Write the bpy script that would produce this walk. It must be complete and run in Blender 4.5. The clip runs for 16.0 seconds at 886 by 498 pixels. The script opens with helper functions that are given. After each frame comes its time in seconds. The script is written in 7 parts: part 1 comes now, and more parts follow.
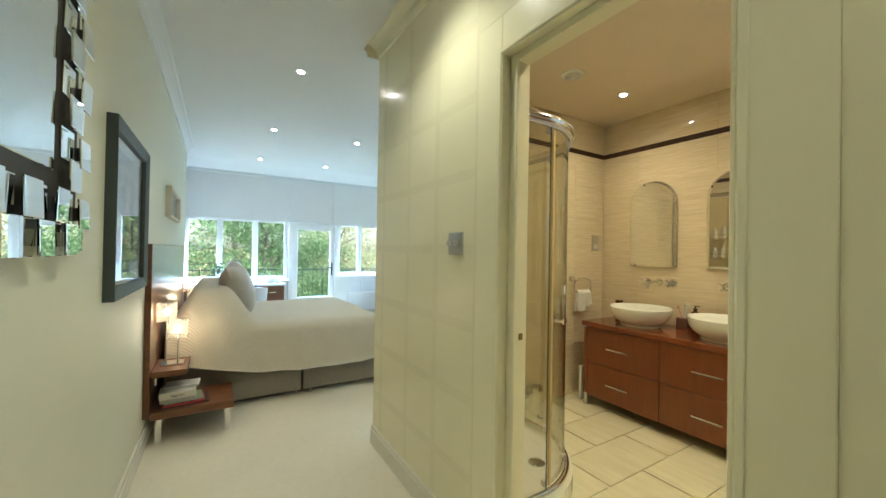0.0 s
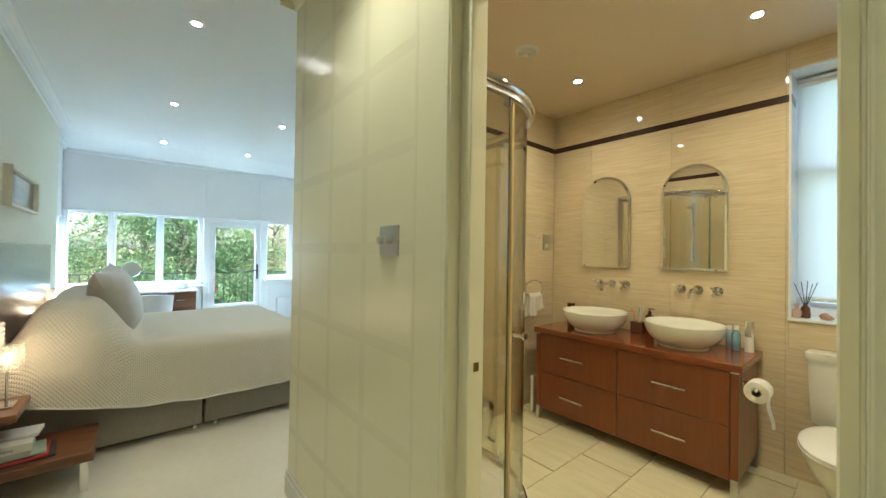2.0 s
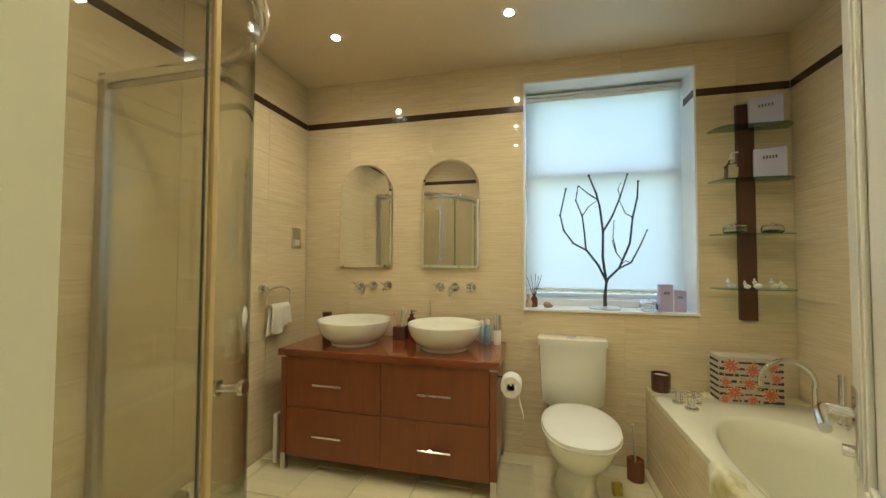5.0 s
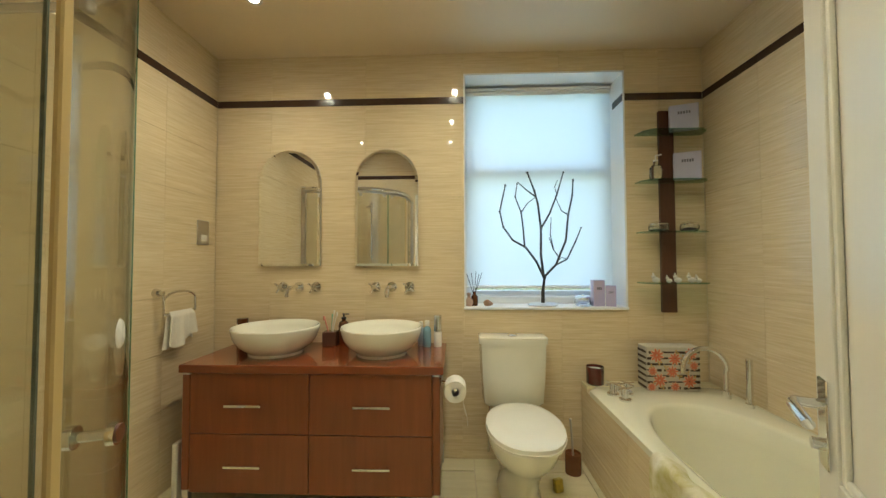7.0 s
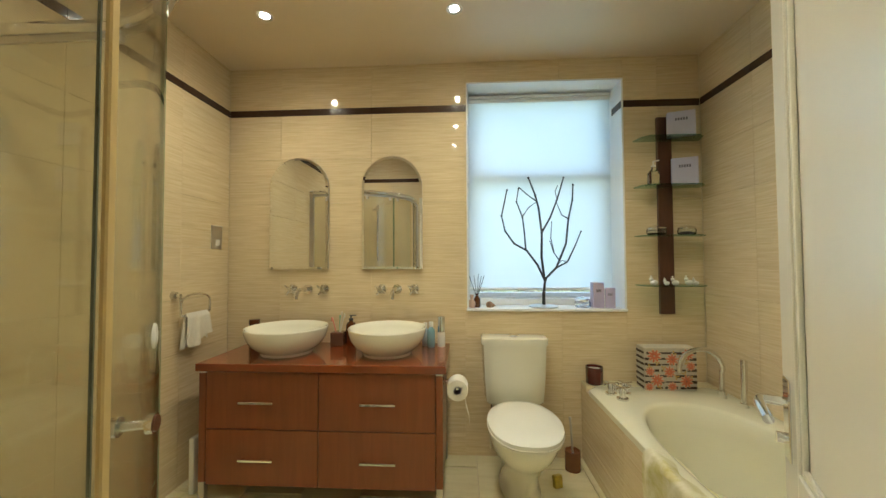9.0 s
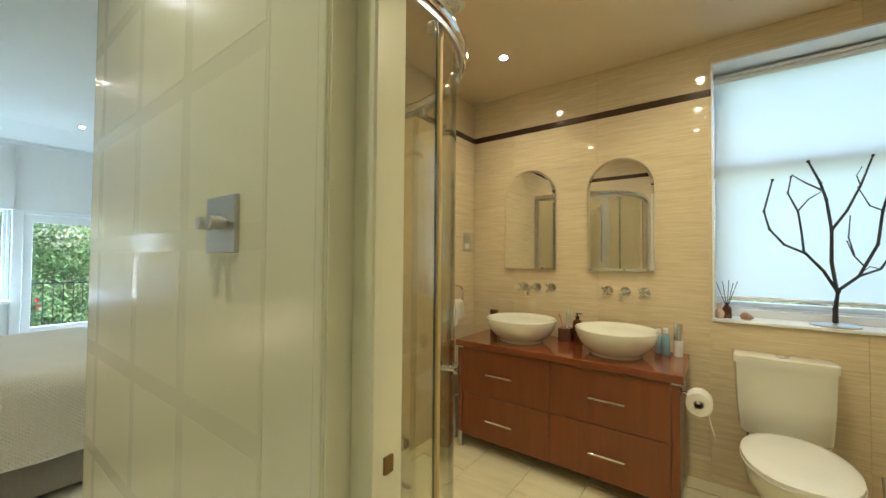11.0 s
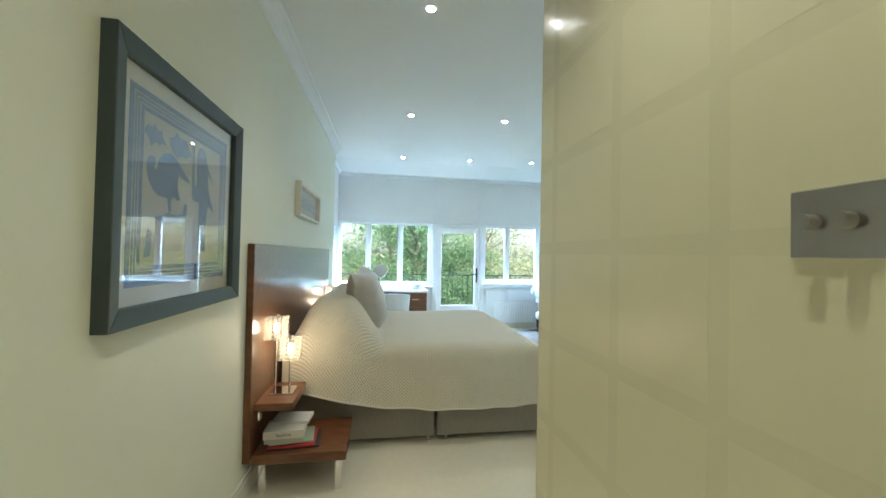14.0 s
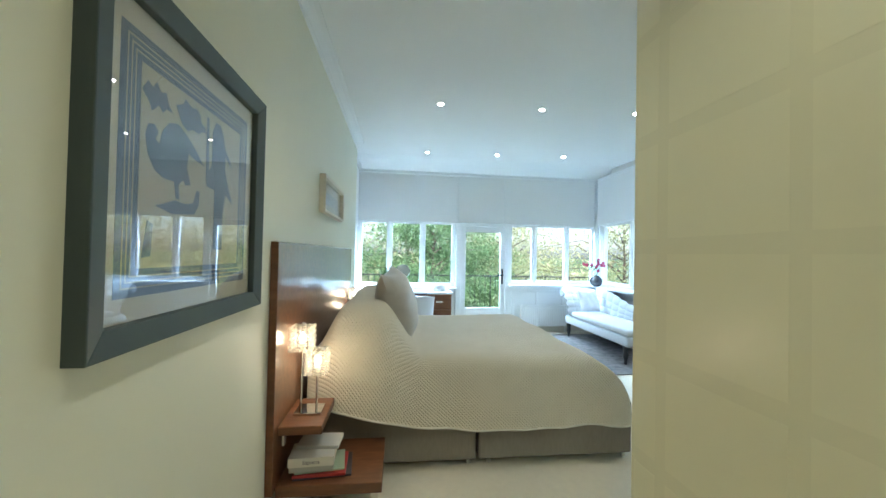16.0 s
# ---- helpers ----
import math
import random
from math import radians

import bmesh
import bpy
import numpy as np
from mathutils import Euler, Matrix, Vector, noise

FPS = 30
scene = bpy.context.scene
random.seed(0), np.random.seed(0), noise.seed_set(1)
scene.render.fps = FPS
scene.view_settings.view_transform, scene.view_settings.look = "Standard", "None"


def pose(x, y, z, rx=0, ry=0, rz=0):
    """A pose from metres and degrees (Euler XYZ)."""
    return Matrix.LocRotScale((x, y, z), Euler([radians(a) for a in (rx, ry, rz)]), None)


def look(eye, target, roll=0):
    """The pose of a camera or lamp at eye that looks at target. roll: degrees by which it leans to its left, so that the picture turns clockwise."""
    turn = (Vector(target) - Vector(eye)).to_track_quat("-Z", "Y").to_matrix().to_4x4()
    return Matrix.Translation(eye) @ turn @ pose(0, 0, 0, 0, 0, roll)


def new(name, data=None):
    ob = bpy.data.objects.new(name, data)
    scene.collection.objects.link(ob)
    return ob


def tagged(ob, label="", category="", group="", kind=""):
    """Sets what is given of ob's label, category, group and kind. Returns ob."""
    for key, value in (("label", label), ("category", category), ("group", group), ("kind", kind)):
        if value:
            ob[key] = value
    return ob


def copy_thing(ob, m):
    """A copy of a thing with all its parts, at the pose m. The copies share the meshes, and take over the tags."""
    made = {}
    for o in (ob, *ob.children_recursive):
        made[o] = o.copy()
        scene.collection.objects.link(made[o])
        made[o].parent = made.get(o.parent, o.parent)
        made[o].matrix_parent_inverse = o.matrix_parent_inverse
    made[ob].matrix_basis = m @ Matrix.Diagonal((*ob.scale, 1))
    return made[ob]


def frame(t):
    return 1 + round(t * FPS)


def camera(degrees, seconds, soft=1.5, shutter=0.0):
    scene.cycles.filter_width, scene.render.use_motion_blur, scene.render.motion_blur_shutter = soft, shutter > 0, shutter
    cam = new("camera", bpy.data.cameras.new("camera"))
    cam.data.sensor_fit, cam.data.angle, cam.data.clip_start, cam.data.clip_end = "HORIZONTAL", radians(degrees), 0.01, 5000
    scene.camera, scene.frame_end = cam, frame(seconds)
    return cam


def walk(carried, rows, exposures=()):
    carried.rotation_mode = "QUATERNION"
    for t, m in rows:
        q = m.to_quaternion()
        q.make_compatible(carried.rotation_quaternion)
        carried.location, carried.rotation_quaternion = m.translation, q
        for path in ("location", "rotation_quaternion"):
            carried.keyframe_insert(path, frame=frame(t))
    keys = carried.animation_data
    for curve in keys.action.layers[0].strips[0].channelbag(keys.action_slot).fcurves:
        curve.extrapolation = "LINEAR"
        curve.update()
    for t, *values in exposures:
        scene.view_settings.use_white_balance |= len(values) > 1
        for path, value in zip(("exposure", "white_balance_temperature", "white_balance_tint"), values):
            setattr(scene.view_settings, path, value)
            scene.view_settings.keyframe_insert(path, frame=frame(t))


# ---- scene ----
cam = camera(100.6, 16.0)
PATH = [
    (0, (0.036, -0.024, 1.293), (1.077, 1.684, 1.31), 1.0),
    (0.5, (0.087, 0.059, 1.291), (1.129, 1.766, 1.31), 1.0),
    (1, (0.139, 0.145, 1.289), (1.203, 1.839, 1.312), 1.0),
    (1.5, (0.202, 0.233, 1.292), (1.351, 1.87, 1.314), 0.9),
    (2, (0.294, 0.3, 1.292), (1.579, 1.833, 1.316), 0.9),
    (2.5, (0.406, 0.368, 1.285), (1.839, 1.763, 1.311), 0.9),
    (3, (0.518, 0.449, 1.28), (2.107, 1.663, 1.314), 0.7),
    (3.5, (0.617, 0.502, 1.279), (2.347, 1.505, 1.322), 0.4),
    (4, (0.693, 0.515, 1.273), (2.517, 1.335, 1.321), 0.4),
    (4.5, (0.761, 0.57, 1.268), (2.659, 1.2, 1.319), 0.3),
    (5, (0.827, 0.611, 1.246), (2.771, 1.077, 1.311), 0.2),
    (7.5, (0.974, 0.704, 1.233), (2.972, 0.754, 1.296), -0.2),
    (8, (0.971, 0.696, 1.233), (2.969, 0.73, 1.297), -0.2),
    (8.2, (0.96, 0.695, 1.238), (2.958, 0.72, 1.299), -0.2),
    (10.5, (0.718, 0.636, 1.268), (2.54, 1.459, 1.325), 0.1),
    (11, (0.652, 0.658, 1.276), (2.265, 1.84, 1.325), 0.5),
    (11.5, (0.584, 0.706, 1.279), (1.937, 2.179, 1.321), 0.7),
    (12, (0.519, 0.752, 1.283), (1.59, 2.441, 1.319), 0.7),
    (12.5, (0.458, 0.794, 1.28), (1.264, 2.624, 1.319), 1.0),
    (13, (0.405, 0.84, 1.278), (0.983, 2.754, 1.314), 1.1),
    (13.5, (0.364, 0.892, 1.278), (0.777, 2.849, 1.309), 1.1),
    (14, (0.334, 0.942, 1.276), (0.643, 2.918, 1.308), 1.2),
    (14.5, (0.298, 0.994, 1.275), (0.559, 2.977, 1.308), 1.1),
    (15, (0.267, 1.053, 1.272), (0.508, 3.038, 1.305), 1.1),
    (15.5, (0.237, 1.136, 1.271), (0.474, 3.122, 1.303), 1.2),
    (16, (0.202, 1.25, 1.271), (0.439, 3.236, 1.302), 1.2),
]
walk(cam, [(t, look(eye, target, roll)) for t, eye, target, roll in PATH], [(0, 2.16, 5850, 11), (2.5, 2.10, 5850, 11), (5, 1.98, 5800, 11), (8.2, 2.06, 5680, 11), (11, 2.08, 5900, 11), (16, 2.02, 5620, 11)])

# ---------------------------------------------------------------- sky, sun, large lights
world = bpy.data.worlds.new("sky")
scene.world = world
world.use_nodes = True
sky = world.node_tree.nodes.new("ShaderNodeTexSky")
sky.sky_type, sky.sun_disc = "NISHITA", False
sky.sun_elevation, sky.sun_rotation = radians(42), radians(200)
sky.air_density, sky.dust_density = 1.0, 2.5
world.node_tree.links.new(sky.outputs[0], world.node_tree.nodes["Background"].inputs[0])
world.node_tree.nodes["Background"].inputs[1].default_value = 0.12
sun = new("sun", bpy.data.lights.new("sun", "SUN"))
sun.data.energy, sun.data.angle, sun.data.color = 3.6, radians(0.5), (1.0, 0.94, 0.86)
sun.matrix_basis = look((0, 0, 0), (-math.sin(radians(200)) * math.cos(radians(42)), -math.cos(radians(200)) * math.cos(radians(42)), -math.sin(radians(42))))


def area(name, eye, target, w, h, watts, color):
    la = bpy.data.lights.new(name, "AREA")
    la.shape, la.size, la.size_y, la.energy, la.color = "RECTANGLE", w, h, watts, color
    ob = new(name, la)
    ob.matrix_basis = look(eye, target)
    return ob


def spot(name, x, y, z, watts, color, angle=110, blend=0.8, size=0.03):
    la = bpy.data.lights.new(name, "SPOT")
    la.energy, la.color, la.spot_size, la.spot_blend, la.shadow_soft_size = watts, color, radians(angle), blend, size
    ob = new(name, la)
    ob.matrix_basis = look((x, y, z), (x, y + 0.0001, z - 1))
    return ob


DAY, WARM = (0.60, 0.84, 1.0), (1.0, 0.86, 0.55)
# daylight at the window heads: end windows, side window; and behind the bathroom blind
area("window_light_end", (1.5, 7.50, 1.92), (1.5, 4.5, 0.2), 3.8, 0.14, 116, DAY)
area("window_light_side", (3.80, 5.9, 1.96), (1.8, 5.7, 0.3), 2.3, 0.14, 24, DAY)
area("bath_window_light", (3.66, 0.15, 1.70), (0, 0.15, 1.5), 1.0, 1.4, 1.4, (0.70, 0.92, 1.0))
# the last one, over the bath, is unseen: added to brighten that end
BATH_SPOTS = [(2.765, 1.735), (2.775, 0.72), (2.15, 0.75), (1.54, 0.78), (1.54, 1.78), (2.15, -0.28)]
for (x, y), w in zip(BATH_SPOTS, (5.9, 5.9, 5.9, 5.9, 4.0, 6.2)):
    spot("bath_spot", x, y, 2.555, w, WARM, 150, 1.0, 0.022)
HALL_SPOTS = [(0.56, 1.35), (0.56, -0.30)]
BED_SPOTS = [(0.56, 3.02), (0.56, 4.67), (1.54, 4.64), (2.47, 4.58), (0.56, 6.33), (1.54, 6.27), (2.48, 6.20), (1.54, 3.02), (2.47, 3.02)]
for (x, y), w in zip(HALL_SPOTS, (7.8, 4.6)):
    spot("hall_spot", x, y, 2.665, w, (1.0, 0.95, 0.70), 122)
for (x, y), w in zip(BED_SPOTS, (6.0, 3.0, 3.0, 2.0, 2.0, 2.0, 2.0, 3.0, 2.0)):
    spot("bedroom_spot", x, y, 2.665, w, (1.0, 0.93, 0.72), 112)


# ---------------------------------------------------------------- helpers
def world_of(ob):
    m = ob.matrix_basis.copy()
    return world_of(ob.parent) @ ob.matrix_parent_inverse @ m if ob.parent else m


def part(name, bm, material, parent=None, label="", smooth=False):
    """Links a bmesh in world coordinates as one mesh object under a thing or a part."""
    me = bpy.data.meshes.new(name)
    bmesh.ops.recalc_face_normals(bm, faces=bm.faces)
    if smooth:
        for f in bm.faces:
            f.smooth = True
        for e in bm.edges:
            if len(e.link_faces) == 2 and e.calc_face_angle(0) > 0.7:
                e.smooth = False
    bm.to_mesh(me)
    bm.free()
    me.materials.append(material)
    ob = new(name, me)
    if parent is not None:
        ob.parent = parent
        ob.matrix_parent_inverse = world_of(parent).inverted()
    if label:
        ob["label"] = label
    return ob


def thing(name, loc, label, category, group="", kind=""):
    e = new(name)
    e.empty_display_size = 0.1
    e.matrix_basis = Matrix.Translation(loc)
    return tagged(e, label, category, group, kind)


def structure(name, bm, material, label, category="wall", smooth=False):
    return tagged(part(name, bm, material, None, "", smooth), label, category, "", "structure")


def B():
    return bmesh.new()


def box(bm, x0, x1, y0, y1, z0, z1, bevel=0.0, seg=2):
    m = Matrix.Translation(((x0 + x1) / 2, (y0 + y1) / 2, (z0 + z1) / 2)) @ Matrix.Diagonal((abs(x1 - x0), abs(y1 - y0), abs(z1 - z0), 1))
    r = bmesh.ops.create_cube(bm, size=1, matrix=m)
    if bevel:
        es = list({e for v in r["verts"] for e in v.link_edges})
        bmesh.ops.bevel(bm, geom=es, offset=bevel, segments=seg, profile=0.5, affect="EDGES")
    return bm


def obox(bm, m, sx, sy, sz, bevel=0.0, seg=2):
    """A box of that size centred in the pose m."""
    r = bmesh.ops.create_cube(bm, size=1, matrix=m @ Matrix.Diagonal((sx, sy, sz, 1)))
    if bevel:
        es = list({e for v in r["verts"] for e in v.link_edges})
        bmesh.ops.bevel(bm, geom=es, offset=bevel, segments=seg, profile=0.5, affect="EDGES")
    return bm


def cyl(bm, p0, p1, r0, r1=None, seg=20, caps=True):
    p0, p1 = Vector(p0), Vector(p1)
    d = p1 - p0
    m = Matrix.Translation((p0 + p1) / 2) @ d.to_track_quat("Z", "Y").to_matrix().to_4x4()
    bmesh.ops.create_cone(bm, cap_ends=caps, segments=seg, radius1=r0, radius2=r0 if r1 is None else r1, depth=d.length, matrix=m)
    return bm


def ball(bm, p, r, sx=1, sy=1, sz=1, u=16, v=10):
    bmesh.ops.create_uvsphere(bm, u_segments=u, v_segments=v, radius=r, matrix=Matrix.Translation(p) @ Matrix.Diagonal((sx, sy, sz, 1)))
    return bm


def lathe(bm, profile, c, seg=32, sx=1.0, sy=1.0, m=None):
    """Turns (radius, height) pairs round the upright axis through c."""
    rings = []
    for r, h in profile:
        ring = []
        for i in range(seg):
            a = 2 * math.pi * i / seg
            p = Vector((max(r, 1e-4) * sx * math.cos(a), max(r, 1e-4) * sy * math.sin(a), h))
            if m is not None:
                p = m @ p
            ring.append(bm.verts.new(p + Vector(c)))
        rings.append(ring)
    for a, b in zip(rings, rings[1:]):
        for i in range(seg):
            j = (i + 1) % seg
            bm.faces.new((a[i], a[j], b[j], b[i]))
    if profile[0][0] > 1e-3:
        bm.faces.new(rings[0][::-1])
    if profile[-1][0] > 1e-3:
        bm.faces.new(rings[-1])
    return bm


def tube(bm, pts, r, seg=10, r1=None):
    """A round bar along points, tapering to r1."""
    pts = [Vector(p) for p in pts]
    n = len(pts)
    rings = []
    ref = Vector((0.3, 0.2, 0.93)).normalized()
    for i, p in enumerate(pts):
        d = (pts[min(i + 1, n - 1)] - pts[max(i - 1, 0)]).normalized()
        if abs(d.dot(ref)) > 0.95:
            ref = Vector((0.9, 0.3, 0.1)).normalized()
        a = d.cross(ref).normalized()
        b = d.cross(a)
        rr = r if r1 is None else r + (r1 - r) * i / (n - 1)
        rings.append([bm.verts.new(p + rr * (a * math.cos(2 * math.pi * k / seg) + b * math.sin(2 * math.pi * k / seg))) for k in range(seg)])
    for a, b in zip(rings, rings[1:]):
        best = min(range(seg), key=lambda s: sum((a[k].co - b[(k + s) % seg].co).length for k in range(0, seg, 2)))
        for k in range(seg):
            bm.faces.new((a[k], a[(k + 1) % seg], b[(k + 1 + best) % seg], b[(k + best) % seg]))
    bm.faces.new(rings[0][::-1])
    bm.faces.new(rings[-1])
    return bm


def arc(c, r, a0, a1, n, u=(1, 0, 0), v=(0, 0, 1)):
    u, v, c = Vector(u), Vector(v), Vector(c)
    return [c + r * (u * math.cos(radians(a0 + (a1 - a0) * i / n)) + v * math.sin(radians(a0 + (a1 - a0) * i / n))) for i in range(n + 1)]


def prism(bm, outline, z0, z1):
    """An upright prism on a plan outline of (x, y)."""
    lo = [bm.verts.new((x, y, z0)) for x, y in outline]
    hi = [bm.verts.new((x, y, z1)) for x, y in outline]
    n = len(lo)
    for i in range(n):
        bm.faces.new((lo[i], lo[(i + 1) % n], hi[(i + 1) % n], hi[i]))
    bm.faces.new(lo[::-1])
    bm.faces.new(hi)
    return bm


def extrude(bm, outline, axis, a, b):
    """A prism of an outline in the plane across axis ('x': outline is (y, z); 'y': (x, z))."""
    def P(p, t):
        return (t, p[0], p[1]) if axis == "x" else (p[0], t, p[1])
    lo = [bm.verts.new(P(p, a)) for p in outline]
    hi = [bm.verts.new(P(p, b)) for p in outline]
    n = len(lo)
    for i in range(n):
        bm.faces.new((lo[i], lo[(i + 1) % n], hi[(i + 1) % n], hi[i]))
    bm.faces.new(lo[::-1])
    bm.faces.new(hi)
    return bm


def grid(bm, f, nu, nv, close_u=False):
    """A sheet from f(u, v), u and v from 0 to 1."""
    vs = [[bm.verts.new(f(i / nu, j / nv)) for j in range(nv + 1)] for i in range(nu + (0 if close_u else 1))]
    n = len(vs)
    for i in range(nu):
        for j in range(nv):
            a, b = vs[i], vs[(i + 1) % n]
            bm.faces.new((a[j], b[j], b[j + 1], a[j + 1]))
    return bm


def thicken(bm, t):
    bmesh.ops.recalc_face_normals(bm, faces=bm.faces)
    bmesh.ops.solidify(bm, geom=list(bm.faces), thickness=t)
    return bm


def sm(a, b, x):
    t = min(1, max(0, (x - a) / (b - a)))
    return t * t * (3 - 2 * t)


# ---------------------------------------------------------------- materials
def mat(name, color, rough=0.5, metal=0.0, var=0.08, scale=6.0, bump=0.0, bscale=200.0, spec=0.5, coat=0.0, stretch=(1, 1, 1), stain=0.04, sheen=0.0, rvar=0.08):
    """A surface with two scales of variation in colour and roughness, and a fine relief."""
    m = bpy.data.materials.new(name)
    m.use_nodes = True
    nt = m.node_tree
    bs = nt.nodes["Principled BSDF"]
    bs.inputs["Roughness"].default_value, bs.inputs["Metallic"].default_value = rough, metal
    bs.inputs["Specular IOR Level"].default_value = spec
    bs.inputs["Coat Weight"].default_value = coat
    bs.inputs["Coat Roughness"].default_value = 0.08
    bs.inputs["Sheen Weight"].default_value = sheen
    tc = nt.nodes.new("ShaderNodeTexCoord")
    mp = nt.nodes.new("ShaderNodeMapping")
    mp.inputs["Scale"].default_value = stretch
    nt.links.new(tc.outputs["Object"], mp.inputs["Vector"])
    n1 = nt.nodes.new("ShaderNodeTexNoise")
    n1.inputs["Scale"].default_value, n1.inputs["Detail"].default_value = scale, 6
    n2 = nt.nodes.new("ShaderNodeTexNoise")
    n2.inputs["Scale"].default_value, n2.inputs["Detail"].default_value = 0.9, 3
    nt.links.new(mp.outputs[0], n1.inputs["Vector"])
    nt.links.new(tc.outputs["Object"], n2.inputs["Vector"])
    mix = nt.nodes.new("ShaderNodeMix")
    mix.data_type = "RGBA"
    c = Vector(color)
    mix.inputs[6].default_value = (*(c * (1 - var)), 1)
    mix.inputs[7].default_value = (*[min(1, v * (1 + var)) for v in c], 1)
    nt.links.new(n1.outputs["Fac"], mix.inputs[0])
    mul = nt.nodes.new("ShaderNodeMix")
    mul.data_type, mul.blend_type = "RGBA", "MULTIPLY"
    mul.inputs[0].default_value = 1.0
    ramp = nt.nodes.new("ShaderNodeMapRange")
    ramp.inputs["From Min"].default_value, ramp.inputs["From Max"].default_value = 0.3, 0.7
    ramp.inputs["To Min"].default_value, ramp.inputs["To Max"].default_value = 1 - stain, 1.0
    nt.links.new(n2.outputs["Fac"], ramp.inputs["Value"])
    nt.links.new(mix.outputs[2], mul.inputs[6])
    nt.links.new(ramp.outputs[0], mul.inputs[7])
    nt.links.new(mul.outputs[2], bs.inputs["Base Color"])
    rr = nt.nodes.new("ShaderNodeMapRange")
    rr.inputs["To Min"].default_value, rr.inputs["To Max"].default_value = max(0, rough - rvar * rough), min(1, rough + rvar * rough)
    nt.links.new(n1.outputs["Fac"], rr.inputs["Value"])
    nt.links.new(rr.outputs[0], bs.inputs["Roughness"])
    if bump:
        n3 = nt.nodes.new("ShaderNodeTexNoise")
        n3.inputs["Scale"].default_value, n3.inputs["Detail"].default_value = bscale, 4
        nt.links.new(mp.outputs[0], n3.inputs["Vector"])
        bp = nt.nodes.new("ShaderNodeBump")
        bp.inputs["Strength"].default_value, bp.inputs["Distance"].default_value = bump, 0.002
        nt.links.new(n3.outputs["Fac"], bp.inputs["Height"])
        nt.links.new(bp.outputs[0], bs.inputs["Normal"])
    return m


def glow(name, color, strength):
    m = bpy.data.materials.new(name)
    m.use_nodes = True
    nt = m.node_tree
    nt.nodes.clear()
    e = nt.nodes.new("ShaderNodeEmission")
    e.inputs[0].default_value, e.inputs[1].default_value = (*color, 1), strength
    o = nt.nodes.new("ShaderNodeOutputMaterial")
    nt.links.new(e.outputs[0], o.inputs[0])
    return m


def glass(name, color=(1, 1, 1), rough=0.0, thin=True, ior=1.45, gloss=0.03):
    """Thin clear glass: see-through with a Fresnel reflection; or solid refracting glass."""
    m = bpy.data.materials.new(name)
    m.use_nodes = True
    nt = m.node_tree
    if not thin:
        bs = nt.nodes["Principled BSDF"]
        bs.inputs["Base Color"].default_value = (*color, 1)
        bs.inputs["Transmission Weight"].default_value, bs.inputs["Roughness"].default_value, bs.inputs["IOR"].default_value = 1, rough, ior
        return m
    nt.nodes.clear()
    t = nt.nodes.new("ShaderNodeBsdfTransparent")
    t.inputs[0].default_value = (*color, 1)
    g = nt.nodes.new("ShaderNodeBsdfGlossy")
    g.inputs["Roughness"].default_value = rough
    lw = nt.nodes.new("ShaderNodeLayerWeight")
    lw.inputs[0].default_value = 0.5
    pw = nt.nodes.new("ShaderNodeMath")
    pw.operation = "POWER"
    pw.inputs[1].default_value = 4.0
    nt.links.new(lw.outputs["Facing"], pw.inputs[0])
    f = nt.nodes.new("ShaderNodeMapRange")
    f.inputs["To Min"].default_value, f.inputs["To Max"].default_value = gloss, 0.85
    nt.links.new(pw.outputs[0], f.inputs["Value"])
    mx = nt.nodes.new("ShaderNodeMixShader")
    o = nt.nodes.new("ShaderNodeOutputMaterial")
    nt.links.new(f.outputs[0], mx.inputs[0])
    nt.links.new(t.outputs[0], mx.inputs[1])
    nt.links.new(g.outputs[0], mx.inputs[2])
    nt.links.new(mx.outputs[0], o.inputs[0])
    return m


def blind_cloth(name, color, through_share=0.5):
    m = bpy.data.materials.new(name)
    m.use_nodes = True
    nt = m.node_tree
    nt.nodes.clear()
    tc = nt.nodes.new("ShaderNodeTexCoord")
    n = nt.nodes.new("ShaderNodeTexNoise")
    n.inputs["Scale"].default_value = 3
    nt.links.new(tc.outputs["Object"], n.inputs["Vector"])
    mixc = nt.nodes.new("ShaderNodeMix")
    mixc.data_type = "RGBA"
    mixc.inputs[6].default_value = (*[c * 0.96 for c in color], 1)
    mixc.inputs[7].default_value = (*color, 1)
    nt.links.new(n.outputs["Fac"], mixc.inputs[0])
    d = nt.nodes.new("ShaderNodeBsdfDiffuse")
    t = nt.nodes.new("ShaderNodeBsdfTranslucent")
    mx = nt.nodes.new("ShaderNodeMixShader")
    mx.inputs[0].default_value = through_share
    o = nt.nodes.new("ShaderNodeOutputMaterial")
    nt.links.new(mixc.outputs[2], d.inputs[0])
    nt.links.new(mixc.outputs[2], t.inputs[0])
    nt.links.new(d.outputs[0], mx.inputs[1])
    nt.links.new(t.outputs[0], mx.inputs[2])
    nt.links.new(mx.outputs[0], o.inputs[0])
    return m


